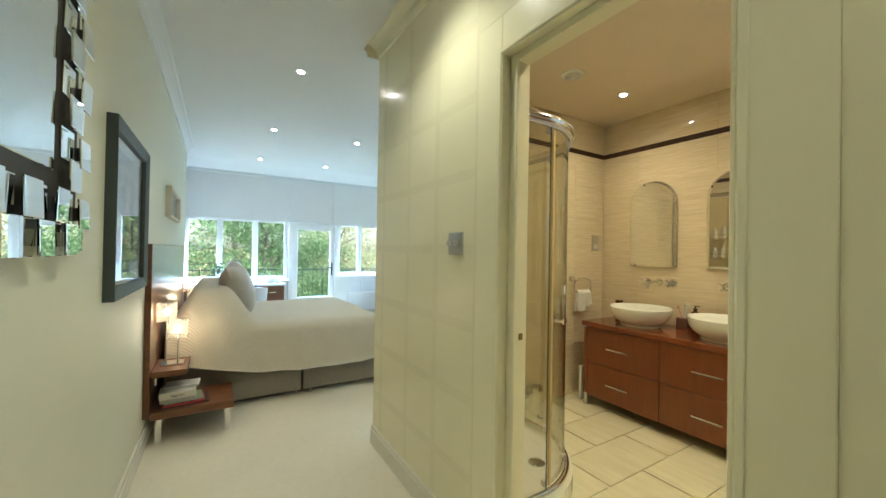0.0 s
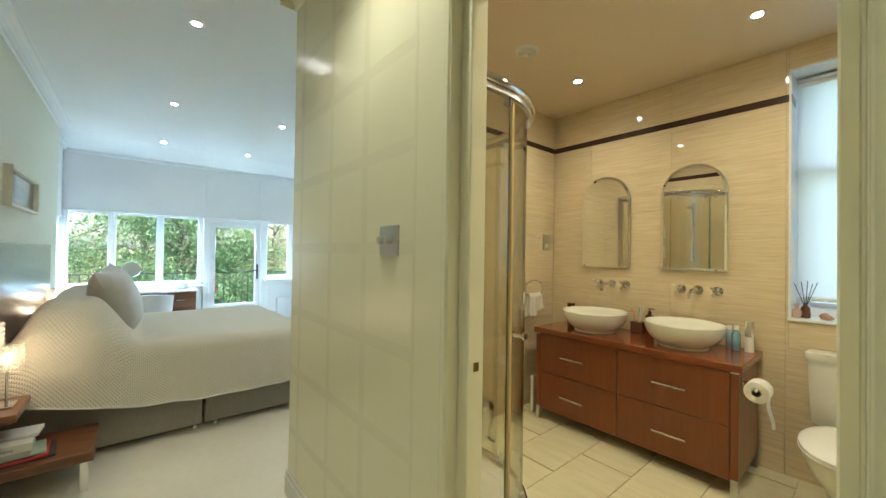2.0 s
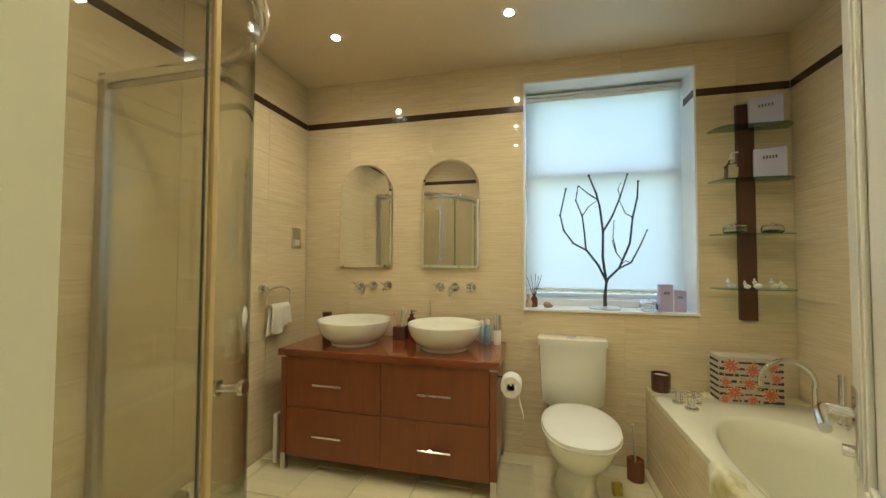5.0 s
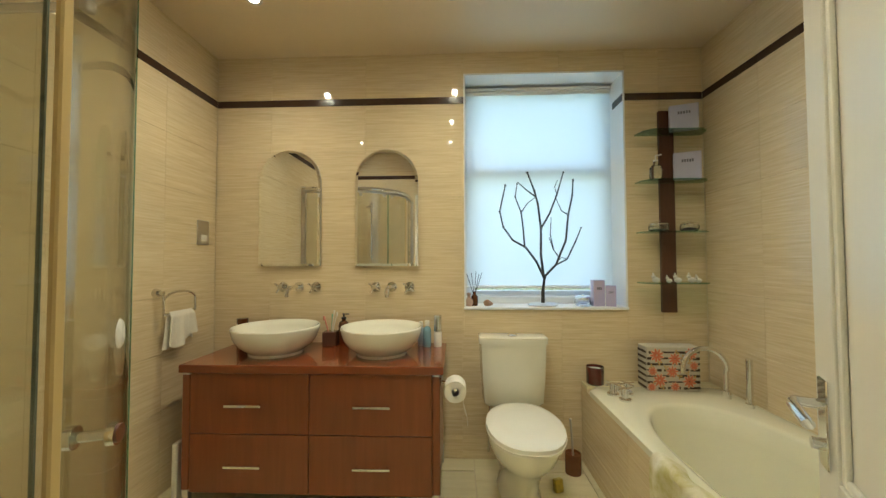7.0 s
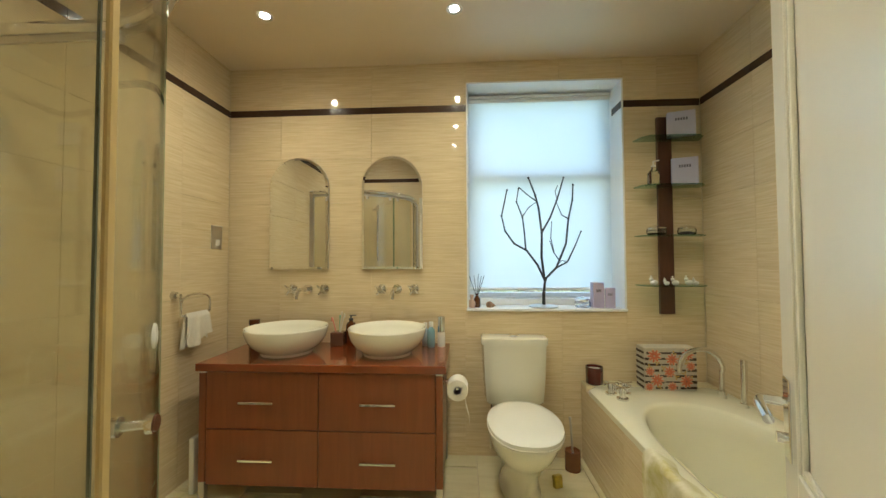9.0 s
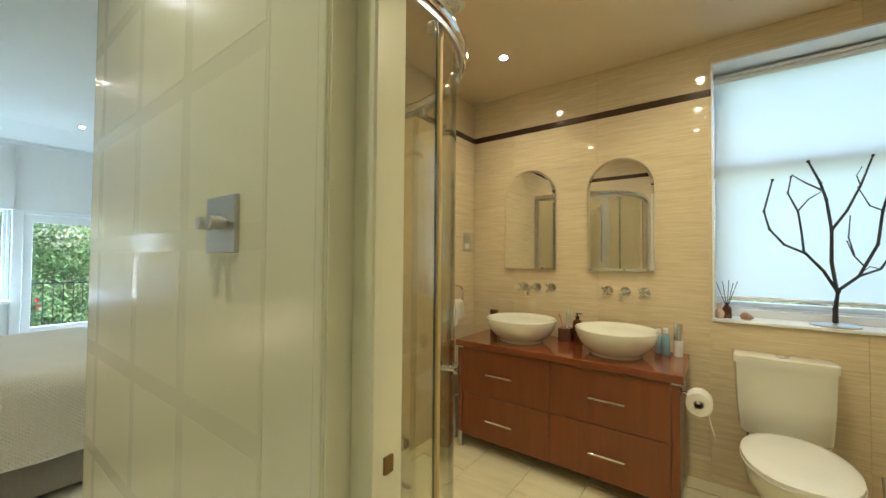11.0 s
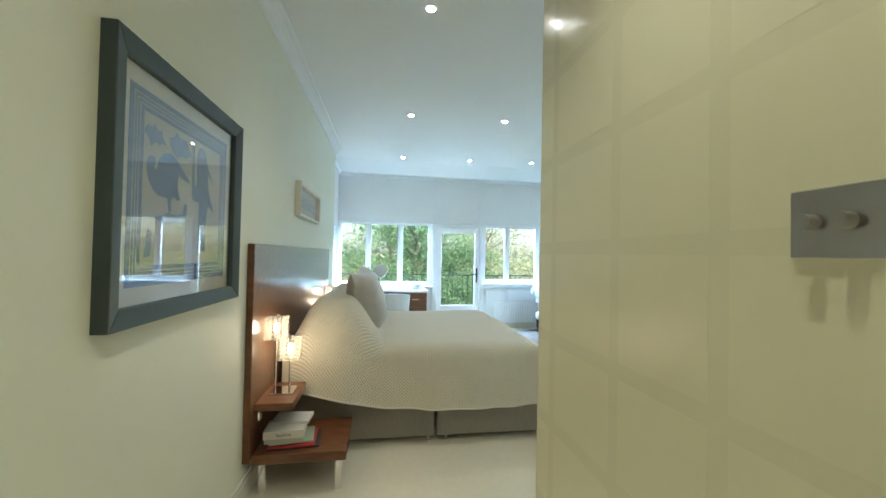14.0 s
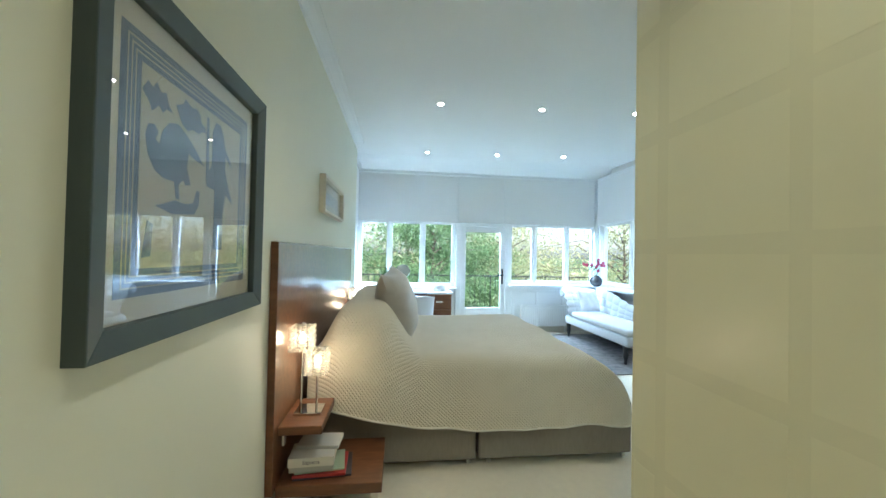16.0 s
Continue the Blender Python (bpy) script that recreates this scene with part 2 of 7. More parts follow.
def streaked(name, dark, light, rough, axis_scale, coat=0.0, pieces=0.06, bump=0.0):
    """Grain or veins drawn out along one direction, with a shift of tone from piece to piece."""
    m = bpy.data.materials.new(name)
    m.use_nodes = True
    nt = m.node_tree
    bs = nt.nodes["Principled BSDF"]
    bs.inputs["Roughness"].default_value = rough
    bs.inputs["Coat Weight"].default_value, bs.inputs["Coat Roughness"].default_value = coat, 0.05
    tc = nt.nodes.new("ShaderNodeTexCoord")
    info = nt.nodes.new("ShaderNodeObjectInfo")
    add = nt.nodes.new("ShaderNodeVectorMath")
    add.operation = "MULTIPLY_ADD"
    add.inputs[1].default_value = (7.3, 9.1, 5.7)
    nt.links.new(info.outputs["Random"], add.inputs[0])
    nt.links.new(tc.outputs["Object"], add.inputs[2])
    mp = nt.nodes.new("ShaderNodeMapping")
    mp.inputs["Scale"].default_value = axis_scale
    nt.links.new(add.outputs[0], mp.inputs["Vector"])
    n1 = nt.nodes.new("ShaderNodeTexNoise")
    n1.inputs["Scale"].default_value, n1.inputs["Detail"].default_value, n1.inputs["Roughness"].default_value = 1.0, 8, 0.62
    n1.inputs["Distortion"].default_value = 0.4
    nt.links.new(mp.outputs[0], n1.inputs["Vector"])
    rp = nt.nodes.new("ShaderNodeValToRGB")
    rp.color_ramp.elements[0].position, rp.color_ramp.elements[1].position = 0.32, 0.68
    rp.color_ramp.elements[0].color, rp.color_ramp.elements[1].color = (*dark, 1), (*light, 1)
    nt.links.new(n1.outputs["Fac"], rp.inputs[0])
    hsv = nt.nodes.new("ShaderNodeHueSaturation")
    mr = nt.nodes.new("ShaderNodeMapRange")
    mr.inputs["To Min"].default_value, mr.inputs["To Max"].default_value = 1 - pieces, 1 + pieces
    nt.links.new(info.outputs["Random"], mr.inputs["Value"])
    nt.links.new(mr.outputs[0], hsv.inputs["Value"])
    nt.links.new(rp.outputs[0], hsv.inputs["Color"])
    nt.links.new(hsv.outputs[0], bs.inputs["Base Color"])
    if bump:
        bp = nt.nodes.new("ShaderNodeBump")
        bp.inputs["Strength"].default_value, bp.inputs["Distance"].default_value = bump, 0.002
        nt.links.new(n1.outputs["Fac"], bp.inputs["Height"])
        nt.links.new(bp.outputs[0], bs.inputs["Normal"])
    return m


def quilted(name, color, cell):
    """Cloth with a woven diamond relief."""
    m = mat(name, color, 0.85, var=0.05, scale=9, sheen=0.2)
    nt = m.node_tree
    bs = nt.nodes["Principled BSDF"]
    tc = nt.nodes.new("ShaderNodeTexCoord")
    heights = []
    sep = nt.nodes.new("ShaderNodeSeparateXYZ")
    nt.links.new(tc.outputs["UV"], sep.inputs[0])
    for sign in (1, -1):
        a = nt.nodes.new("ShaderNodeMath")
        a.operation = "MULTIPLY_ADD"
        a.inputs[1].default_value = sign
        nt.links.new(sep.outputs["X"], a.inputs[0])
        nt.links.new(sep.outputs["Y"], a.inputs[2])
        b = nt.nodes.new("ShaderNodeMath")
        b.operation = "MULTIPLY"
        b.inputs[1].default_value = math.pi / cell
        nt.links.new(a.outputs[0], b.inputs[0])
        s = nt.nodes.new("ShaderNodeMath")
        s.operation = "SINE"
        nt.links.new(b.outputs[0], s.inputs[0])
        ab = nt.nodes.new("ShaderNodeMath")
        ab.operation = "ABSOLUTE"
        nt.links.new(s.outputs[0], ab.inputs[0])
        heights.append(ab)
    mn = nt.nodes.new("ShaderNodeMath")
    mn.operation = "MINIMUM"
    nt.links.new(heights[0].outputs[0], mn.inputs[0])
    nt.links.new(heights[1].outputs[0], mn.inputs[1])
    bp = nt.nodes.new("ShaderNodeBump")
    bp.inputs["Strength"].default_value, bp.inputs["Distance"].default_value = 0.9, 0.008
    nt.links.new(mn.outputs[0], bp.inputs["Height"])
    nt.links.new(bp.outputs[0], bs.inputs["Normal"])
    return m


CREAM = mat("cream_gloss_paint", (0.825, 0.785, 0.56), 0.12, var=0.02, scale=4, spec=0.55, bump=0.05, bscale=60, stain=0.03)
SATIN = mat("cream_satin_paint", (0.855, 0.815, 0.585), 0.25, spec=0.46, var=0.02, scale=4, bump=0.05, bscale=70, stain=0.03)
WALL = mat("pale_matt_paint", (0.73, 0.73, 0.60), 0.55, var=0.02, scale=5, bump=0.05, bscale=120, stain=0.03)
CEIL = mat("white_ceiling_paint", (0.74, 0.75, 0.74), 0.6, var=0.015, scale=4, bump=0.04, bscale=90)
BCEIL = mat("bathroom_ceiling_paint", (0.70, 0.58, 0.40), 0.35, var=0.02, scale=4, bump=0.03, bscale=90)
TRIM = mat("white_gloss_paint", (0.76, 0.74, 0.64), 0.25, var=0.02, scale=7, stain=0.05)
UPVC = mat("white_plastic_frame", (0.82, 0.84, 0.85), 0.3, var=0.015, scale=7)
CARPET = mat("cream_carpet", (0.82, 0.76, 0.60), 0.95, var=0.07, scale=25, bump=0.6, bscale=500, stain=0.12, sheen=0.3)
TILE = streaked("beige_streaked_tile", (0.595, 0.480, 0.288), (0.74, 0.633, 0.425), 0.012, (4.5, 4.5, 130.0), pieces=0.02)
FTILE = streaked("cream_floor_tile", (0.69, 0.635, 0.39), (0.77, 0.72, 0.475), 0.2, (22.0, 3.0, 3.0), pieces=0.04)
GROUT = mat("tile_grout", (0.66, 0.585, 0.40), 0.8, var=0.1, scale=30)
BORDER = mat("dark_brown_border_tile", (0.055, 0.030, 0.020), 0.15, var=0.25, scale=30, stretch=(1, 1, 6))
CHERRY = streaked("cherry_veneer", (0.172, 0.044, 0.010), (0.212, 0.057, 0.0145), 0.3, (30.0, 30.0, 2.0), coat=0.25, pieces=0.07)
CHERRY_TOP = streaked("cherry_top", (0.19, 0.046, 0.013), (0.25, 0.066, 0.020), 0.2, (60.0, 3.0, 3.0), coat=0.5, pieces=0.02)
WALNUT = streaked("walnut_veneer", (0.12, 0.046, 0.018), (0.20, 0.082, 0.034), 0.36, (6.0, 30.0, 30.0), coat=0.15, pieces=0.05)
LACQUER = streaked("lacquered_walnut", (0.12, 0.046, 0.018), (0.20, 0.082, 0.034), 0.28, (6.0, 30.0, 30.0), coat=0.8, pieces=0.03)
LACQUER.node_tree.nodes["Principled BSDF"].inputs["Coat Roughness"].default_value = 0.16
CHROME = mat("chrome", (0.80, 0.80, 0.80), 0.06, 1.0, var=0.01, scale=20)
STEEL = mat("brushed_steel", (0.58, 0.56, 0.53), 0.3, 1.0, var=0.06, scale=40, stretch=(1, 1, 20))
CERAMIC = mat("white_ceramic", (0.78, 0.775, 0.66), 0.07, var=0.01, scale=4, coat=0.5)
ACRYLIC = mat("cream_acrylic", (0.78, 0.765, 0.585), 0.07, var=0.01, scale=4, coat=0.3)
MIRROR = mat("mirror_silver", (0.88, 0.90, 0.89), 0.0, 1.0, var=0.0, scale=3, stain=0.0, rvar=0)
GLASS = glass("clear_glass", (0.97, 0.985, 0.98))
SHOWER_GLASS = glass("shower_glass", (0.92, 0.92, 0.865), gloss=0.075)
GREEN_GLASS = glass("green_edge_glass", (0.62, 0.80, 0.74), 0.02)
PLASTIC_WHITE = mat("white_plastic", (0.78, 0.775, 0.70), 0.2, var=0.02, scale=9)
TOWEL = mat("cream_towelling", (0.74, 0.71, 0.60), 0.95, var=0.1, scale=60, bump=1.0, bscale=350, sheen=0.5)
BED_GREY = mat("grey_linen_divan", (0.30, 0.27, 0.225), 0.9, var=0.14, scale=90, bump=0.5, bscale=420, stretch=(1, 1, 0.25))
SPREAD = quilted("ivory_quilted_cotton", (0.85, 0.79, 0.64), 0.021)
BLACK = mat("black_metal", (0.02, 0.02, 0.022), 0.4, var=0.2, scale=20)
BLIND = blind_cloth("roller_blind_cloth", (0.86, 0.87, 0.87), 0.1)
BBLIND = blind_cloth("bathroom_blind_cloth", (0.80, 0.84, 0.84), 0.6)

# ---------------------------------------------------------------- structure
XL, XP, XQ, XE = -0.36, 0.948, 1.075, 3.30      # hall wall, partition faces, bathroom window wall
YB, YE, YS = 2.285, 2.345, -0.831                 # bathroom wall to the bedroom, its bedroom face, bath wall
ZC, ZB = 2.685, 2.57                            # ceilings
YW, XR, XS = 7.28, 3.60, -0.48                   # end windows, bedroom side wall, bay side
D0, D1, DH = 0.315, 1.055, 2.05                  # bathroom doorway

bm = B()
box(bm, XS - 0.15, XR + 0.15, YE, YW + 0.12, -0.2, 0)
box(bm, XL - 0.12, XP, -2.2, YE, -0.2, 0)
structure("floor_bedroom", bm, CARPET, "cream wool carpet over hall and bedroom", "floor")
bm = B()
box(bm, XP, XE + 0.2, YS - 0.1, YE, -0.2, -0.006)
structure("floor_bathroom", bm, GROUT, "tiled bathroom floor with narrow joints", "floor")
bm = B()
box(bm, XL - 0.12, XL, -2.2, 6.06, 0, 2.9)
structure("wall_west", bm, WALL, "pale painted wall beside the bed")
bm = B()
box(bm, XP, XQ, D1 + 0.03, YE, 0, 2.9)
box(bm, XP, XQ, -2.2, D0 - 0.03, 0, 2.9)
box(bm, XP, XQ, D0 - 0.03, D1 + 0.03, DH + 0.03, 2.9)
structure("wall_hall", bm, CREAM, "cream satin painted wall round the bathroom doorway")
bm = B()
box(bm, XQ, XR + 0.15, YB, YE, 0, 2.9)
structure("wall_between", bm, WALL, "wall between bathroom and bedroom")
bm = B()
W0, W1, WB, WT = -0.353, 0.658, 0.937, 2.432
box(bm, XE + 0.012, XE + 0.26, YS - 0.1, W0, 0, 2.9)
box(bm, XE + 0.012, XE + 0.26, W1, YB, 0, 2.9)
box(bm, XE + 0.012, XE + 0.26, W0, W1, 0, WB)
box(bm, XE + 0.012, XE + 0.26, W0, W1, WT, 2.9)
structure("wall_bathroom_window", bm, GROUT, "bathroom outside wall behind the tiles")
bm = B()
box(bm, XQ, XE + 0.26, YS - 0.12, YS - 0.012, 0, 2.9)
structure("wall_bath_side", bm, GROUT, "bathroom wall behind the bath")
bm = B()
box(bm, XL - 0.12, XP, -2.32, -2.2, 0, 2.9)
structure("wall_hall_end", bm, WALL, "plain wall closing the hall")
bm = B()
box(bm, XS - 0.15, XR + 0.15, YE, YW + 0.14, ZC, ZC + 0.1)
box(bm, XL - 0.12, XP, -2.32, YE, ZC, ZC + 0.1)
structure("ceiling_bedroom", bm, CEIL, "smooth white ceiling with recessed spotlights", "ceiling")
bm = B()
box(bm, XQ, XE + 0.012, YS - 0.012, YB, ZB, ZB + 0.1)
structure("ceiling_bathroom", bm, BCEIL, "cream bathroom ceiling with recessed spotlights", "ceiling")
# bay side wall and bedroom side wall
bm = B()
box(bm, XS - 0.12, XS, 6.06, YW, 0, 0.76)
box(bm, XS - 0.12, XS, 6.06, YW, 1.82, 2.9)
box(bm, XS - 0.12, XS, 6.06, 6.14, 0.76, 1.82)
box(bm, XS - 0.12, XS, 7.18, YW, 0.76, 1.82)
structure("wall_bay_west", bm, UPVC, "white bay side with a narrow window")
bm = B()
box(bm, XR, XR + 0.14, YE, 4.70, 0, 2.9)
box(bm, XR, XR + 0.14, 4.70, YW + 0.14, 0, 0.80)
box(bm, XR, XR + 0.14, 4.70, YW + 0.14, 1.86, 2.9)
box(bm, XR, XR + 0.14, 7.16, YW + 0.14, 0.80, 1.86)
structure("wall_bedroom_east", bm, UPVC, "white bedroom wall under the side window")
bm = B()
box(bm, XS - 0.12, 1.13, YW, YW + 0.12, 0, 0.745)
box(bm, 2.035, XR, YW, YW + 0.12, 0, 0.80)
box(bm, XS - 0.12, XR, YW, YW + 0.12, 1.80, 2.9)
box(bm, XS - 0.12, -0.455, YW, YW + 0.12, 0.745, 1.80)
structure("wall_bedroom_end", bm, UPVC, "white panelled wall round the end windows")


# cream panels in a lattice of glossy strips on the hall wall
hp = thing("wall_panels", (XP, 1.7, 0), "satin cream panels set in a glossy painted lattice", "wall panels", "", "structure")
ROWS_Z = [0.105, 0.345, 0.666, 0.978, 1.308, 1.63, 1.95, 2.27, 2.60]
for y0, y1 in ((1.225, 1.518), (1.562, 1.834), (1.874, 2.198), (2.240, YE - 0.012)):
    for za, zb in zip(ROWS_Z, ROWS_Z[1:]):
        bm = B()
        box(bm, XP - 0.0004, XP + 0.001, y0, y1, za + 0.022, zb - 0.022)
        part("panel", bm, SATIN, hp)


def skirting(name, x0, x1, y0, y1, face):
    bm = B()
    box(bm, x0, x1, y0, y1, 0, 0.10, 0.004, 1)
    dx = {"+x": (0, -0.005, 0, 0), "-x": (0.005, 0, 0, 0), "-y": (0, 0, 0.005, 0)}[face]
    box(bm, x0 + dx[0], x1 + dx[1], y0 + dx[2], y1 + dx[3], 0.10, 0.125, 0.003, 1)
    return structure(name, bm, TRIM, "painted skirting board along the wall", "baseboard")


skirting("baseboard", XL, XL + 0.018, -2.2, 6.06, "+x")
skirting("baseboard", XP - 0.018, XP, D1 + 0.15, YE, "-x")
skirting("baseboard", XP - 0.018, XP, -2.2, D0 - 0.15, "-x")
skirting("baseboard", 2.04, XR, YW - 0.018, YW, "-y")

# coving along the hall and bedroom walls
COVE = [(0, 0), (0.085, 0), (0.078, -0.012), (0.055, -0.022), (0.034, -0.040), (0.020, -0.062), (0.013, -0.085), (0, -0.09)]
bm = B()
extrude(bm, [(XL + a, ZC + b) for a, b in COVE], "y", -2.2, 6.06)
structure("trim_coving_west", bm, CEIL, "white plaster coving along the wall", "coving")
bm = B()
extrude(bm, [(XP - a, ZC + b) for a, b in COVE], "y", -2.2, YE)
extrude(bm, [(YE + a, ZC + b) for a, b in COVE], "x", XP - 0.085, XR)
structure("trim_coving_hall", bm, CREAM, "cream plaster coving turning the corner", "coving")

# doorway lining and architrave
bm = B()
box(bm, XP - 0.002, XQ + 0.012, D1, D1 + 0.03, 0, DH + 0.03)
box(bm, XP - 0.002, XQ + 0.012, D0 - 0.03, D0, 0, DH + 0.03)
box(bm, XP - 0.002, XQ + 0.012, D0, D1, DH, DH + 0.03)
box(bm, XP + 0.036, XP + 0.054, D1 - 0.042, D1, 0, DH, 0.003, 1)
box(bm, XP + 0.036, XP + 0.054, D0, D0 + 0.022, 0, DH, 0.003, 1)
box(bm, XP + 0.036, XP + 0.054, D0 + 0.022, D1 - 0.042, DH - 0.030, DH, 0.003, 1)
structure("door_frame", bm, SATIN, "cream painted door lining with a stop bead", "door frame")
bm = B()
for (a, b, t) in ((0.003, 0.155, 0.004), (0.006, 0.026, 0.007)):
    box(bm, XP - t, XP + 0.001, D1 + a, D1 + b, 0, DH + b, 0.004, 2)
    box(bm, XP - t, XP + 0.001, D0 - b, D0 - a, 0, DH + b, 0.004, 2)
    box(bm, XP - t, XP + 0.001, D0 - a, D1 + a, DH + a, DH + b, 0.004, 2)
structure("trim_architrave", bm, SATIN, "moulded cream architrave round the doorway", "architrave")
bm = B()
box(bm, XP + 0.100, XP + 0.118, D1 - 0.004, D1 + 0.001, 0.953, 0.978)
structure("trim_strike_plate", bm, mat("brass_plate", (0.30, 0.20, 0.08), 0.35, 1.0, var=0.2, scale=40), "small brass strike plate in the door lining", "strike plate")


# ---------------------------------------------------------------- windows
def bar(bm, axis, c, a0, a1, z0, z1, depth=0.06, off=0.0):
    """A frame member in a window wall; axis 'y': wall across y at c, from x a0 to a1."""
    if axis == "y":
        box(bm, a0, a1, c + off, c + off + depth, z0, z1, 0.004, 1)
    else:
        box(bm, c + off, c + off + depth, a0, a1, z0, z1, 0.004, 1)


def window(name, axis, c, lights, z0, z1, label, sash=0.030, post=0.032):
    """Fixed lights side by side between posts, each with a sash frame and a pane."""
    a0, a1 = lights[0][0], lights[-1][1]
    at = ((a0 + a1) / 2, c, z0) if axis == "y" else (c, (a0 + a1) / 2, z0)
    w = thing(name, at, label, "window", "", "structure")
    bm = B()
    bar(bm, axis, c, a0 - post / 2, a1 + post / 2, z0 - 0.03, z0, 0.07)
    bar(bm, axis, c, a0 - post / 2, a1 + post / 2, z1, z1 + 0.04, 0.07)
    for i in range(len(lights) + 1):
        a = a0 if i == 0 else (a1 if i == len(lights) else (lights[i - 1][1] + lights[i][0]) / 2)
        bar(bm, axis, c, a - post / 2, a + post / 2, z0, z1, 0.07)
    part("window_frame", bm, UPVC, w)
    for l0, l1 in lights:
        l0, l1 = l0 + post / 2, l1 - post / 2
        bm = B()
        bar(bm, axis, c, l0, l0 + sash, z0, z1, 0.045, 0.012)
        bar(bm, axis, c, l1 - sash, l1, z0, z1, 0.045, 0.012)
        bar(bm, axis, c, l0 + sash, l1 - sash, z0, z0 + sash, 0.045, 0.012)
        bar(bm, axis, c, l0 + sash, l1 - sash, z1 - sash, z1, 0.045, 0.012)
        s = part("sash", bm, UPVC, w)
        bm = B()
        if axis == "y":
            box(bm, l0 + sash, l1 - sash, c + 0.035, c + 0.039, z0 + sash, z1 - sash)
        else:
            box(bm, c + 0.035, c + 0.039, l0 + sash, l1 - sash, z0 + sash, z1 - sash)
        p = part("pane", bm, GLASS, s)
        p.visible_shadow = False
    return w


window("window_1", "y", YW, [(-0.44, 0.045), (0.045, 0.585), (0.585, 1.11)], 0.775, 1.80, "white framed window of three lights facing the garden")
window("window_2", "y", YW, [(2.05, 2.49), (2.49, 3.065), (3.065, 3.56)], 0.83, 1.80, "white framed window beside the balcony door")
window("window_3", "x", XR + 0.02, [(4.75, 5.55), (5.55, 6.35), (6.35, 7.14)], 0.85, 1.83, "white framed side window above the chaise")
window("window_4", "x", XS - 0.08, [(6.16, 7.16)], 0.79, 1.80, "narrow white window in the bay side")
for nm, x0, x1, y0, y1, z in (("window_sill", -0.47, 1.14, 7.10, 7.279, 0.745), ("window_sill", 2.03, 3.59, 7.12, 7.279, 0.80), ("window_sill", 3.41, 3.599, 4.65, 7.12, 0.80)):
    bm = B()
    box(bm, x0, x1, y0, y1, z - 0.03, z, 0.006, 2)
    structure(nm, bm, UPVC, "broad white window sill", "window sill")
# posts beside the balcony door, and panelling
bm = B()
box(bm, 1.135, 1.225, YW - 0.03, YW + 0.07, 0, 1.80, 0.004, 1)
box(bm, 1.975, 2.035, YW - 0.03, YW + 0.07, 0, 1.80, 0.004, 1)
box(bm, 1.225, 1.975, YW - 0.03, YW + 0.07, 1.755, 1.80, 0.004, 1)
box(bm, 2.10, 3.45, YW - 0.012, YW, 0.66, 0.70, 0.003, 1)
box(bm, 2.10, 3.45, YW - 0.012, YW, 0.16, 0.20, 0.003, 1)
for x in (2.10, 2.52, 2.98, 3.41):
    box(bm, x, x + 0.04, YW - 0.012, YW, 0.20, 0.66, 0.003, 1)
structure("trim_end_wall", bm, UPVC, "white posts and panel mouldings on the end wall", "panelling")
d = thing("door_2", (1.6, YW + 0.02, 0), "white glazed balcony door, closed", "door", "", "structure")
bm = B()
box(bm, 1.228, 1.305, YW, YW + 0.05, 0.02, 1.75, 0.004, 1)
box(bm, 1.895, 1.972, YW, YW + 0.05, 0.02, 1.75, 0.004, 1)
box(bm, 1.305, 1.895, YW, YW + 0.05, 1.66, 1.75, 0.004, 1)
box(bm, 1.305, 1.895, YW, YW + 0.05, 0.02, 0.40, 0.004, 1)
part("leaf", bm, UPVC, d)
bm = B()
box(bm, 1.305, 1.895, YW + 0.02, YW + 0.024, 0.40, 1.66)
part("pane", bm, GLASS, d).visible_shadow = False
bm = B()
box(bm, 1.918, 1.946, YW - 0.008, YW, 0.80, 1.05, 0.003, 1)
cyl(bm, (1.932, YW, 0.95), (1.932, YW - 0.045, 0.95), 0.009, seg=12)
box(bm, 1.82, 1.942, YW - 0.055, YW - 0.037, 0.94, 0.96, 0.004, 2)
part("handle", bm, BLACK, d, "dark lever handle on a long plate")


def roller_blind(axis, c, a0, a1, z0, z1, material, label, group=""):
    at = ((a0 + a1) / 2, c, z0) if axis == "y" else (c, (a0 + a1) / 2, z0)
    t = thing("roller_blind", at, label, "blind", group)

    def S(a, o, z):
        return (a, c + o, z) if axis == "y" else (c + o, a, z)
    bm = B()
    grid(bm, lambda u, v: S(a0 + (a1 - a0) * u, 0.002 * math.sin(9 * u + 4 * v), z0 + (z1 - z0) * v), 12, 8)
    part("cloth", bm, material, t, "", True)
    bm = B()
    cyl(bm, S(a0, 0.012, z1 + 0.0), S(a1, 0.012, z1 + 0.0), 0.022, seg=16)
    part("roller", bm, UPVC, t)
    bm = B()
    p, q = S(a0, -0.02, z1 + 0.012), S(a1, 0.045, z1 + 0.028)
    box(bm, p[0], q[0], p[1], q[1], p[2], q[2], 0.002, 1)
    part("headrail", bm, UPVC, t)
    bm = B()
    cyl(bm, S(a0, 0, z0), S(a1, 0, z0), 0.010, seg=10)
    part("bottom_bar", bm, UPVC, t)
    return t


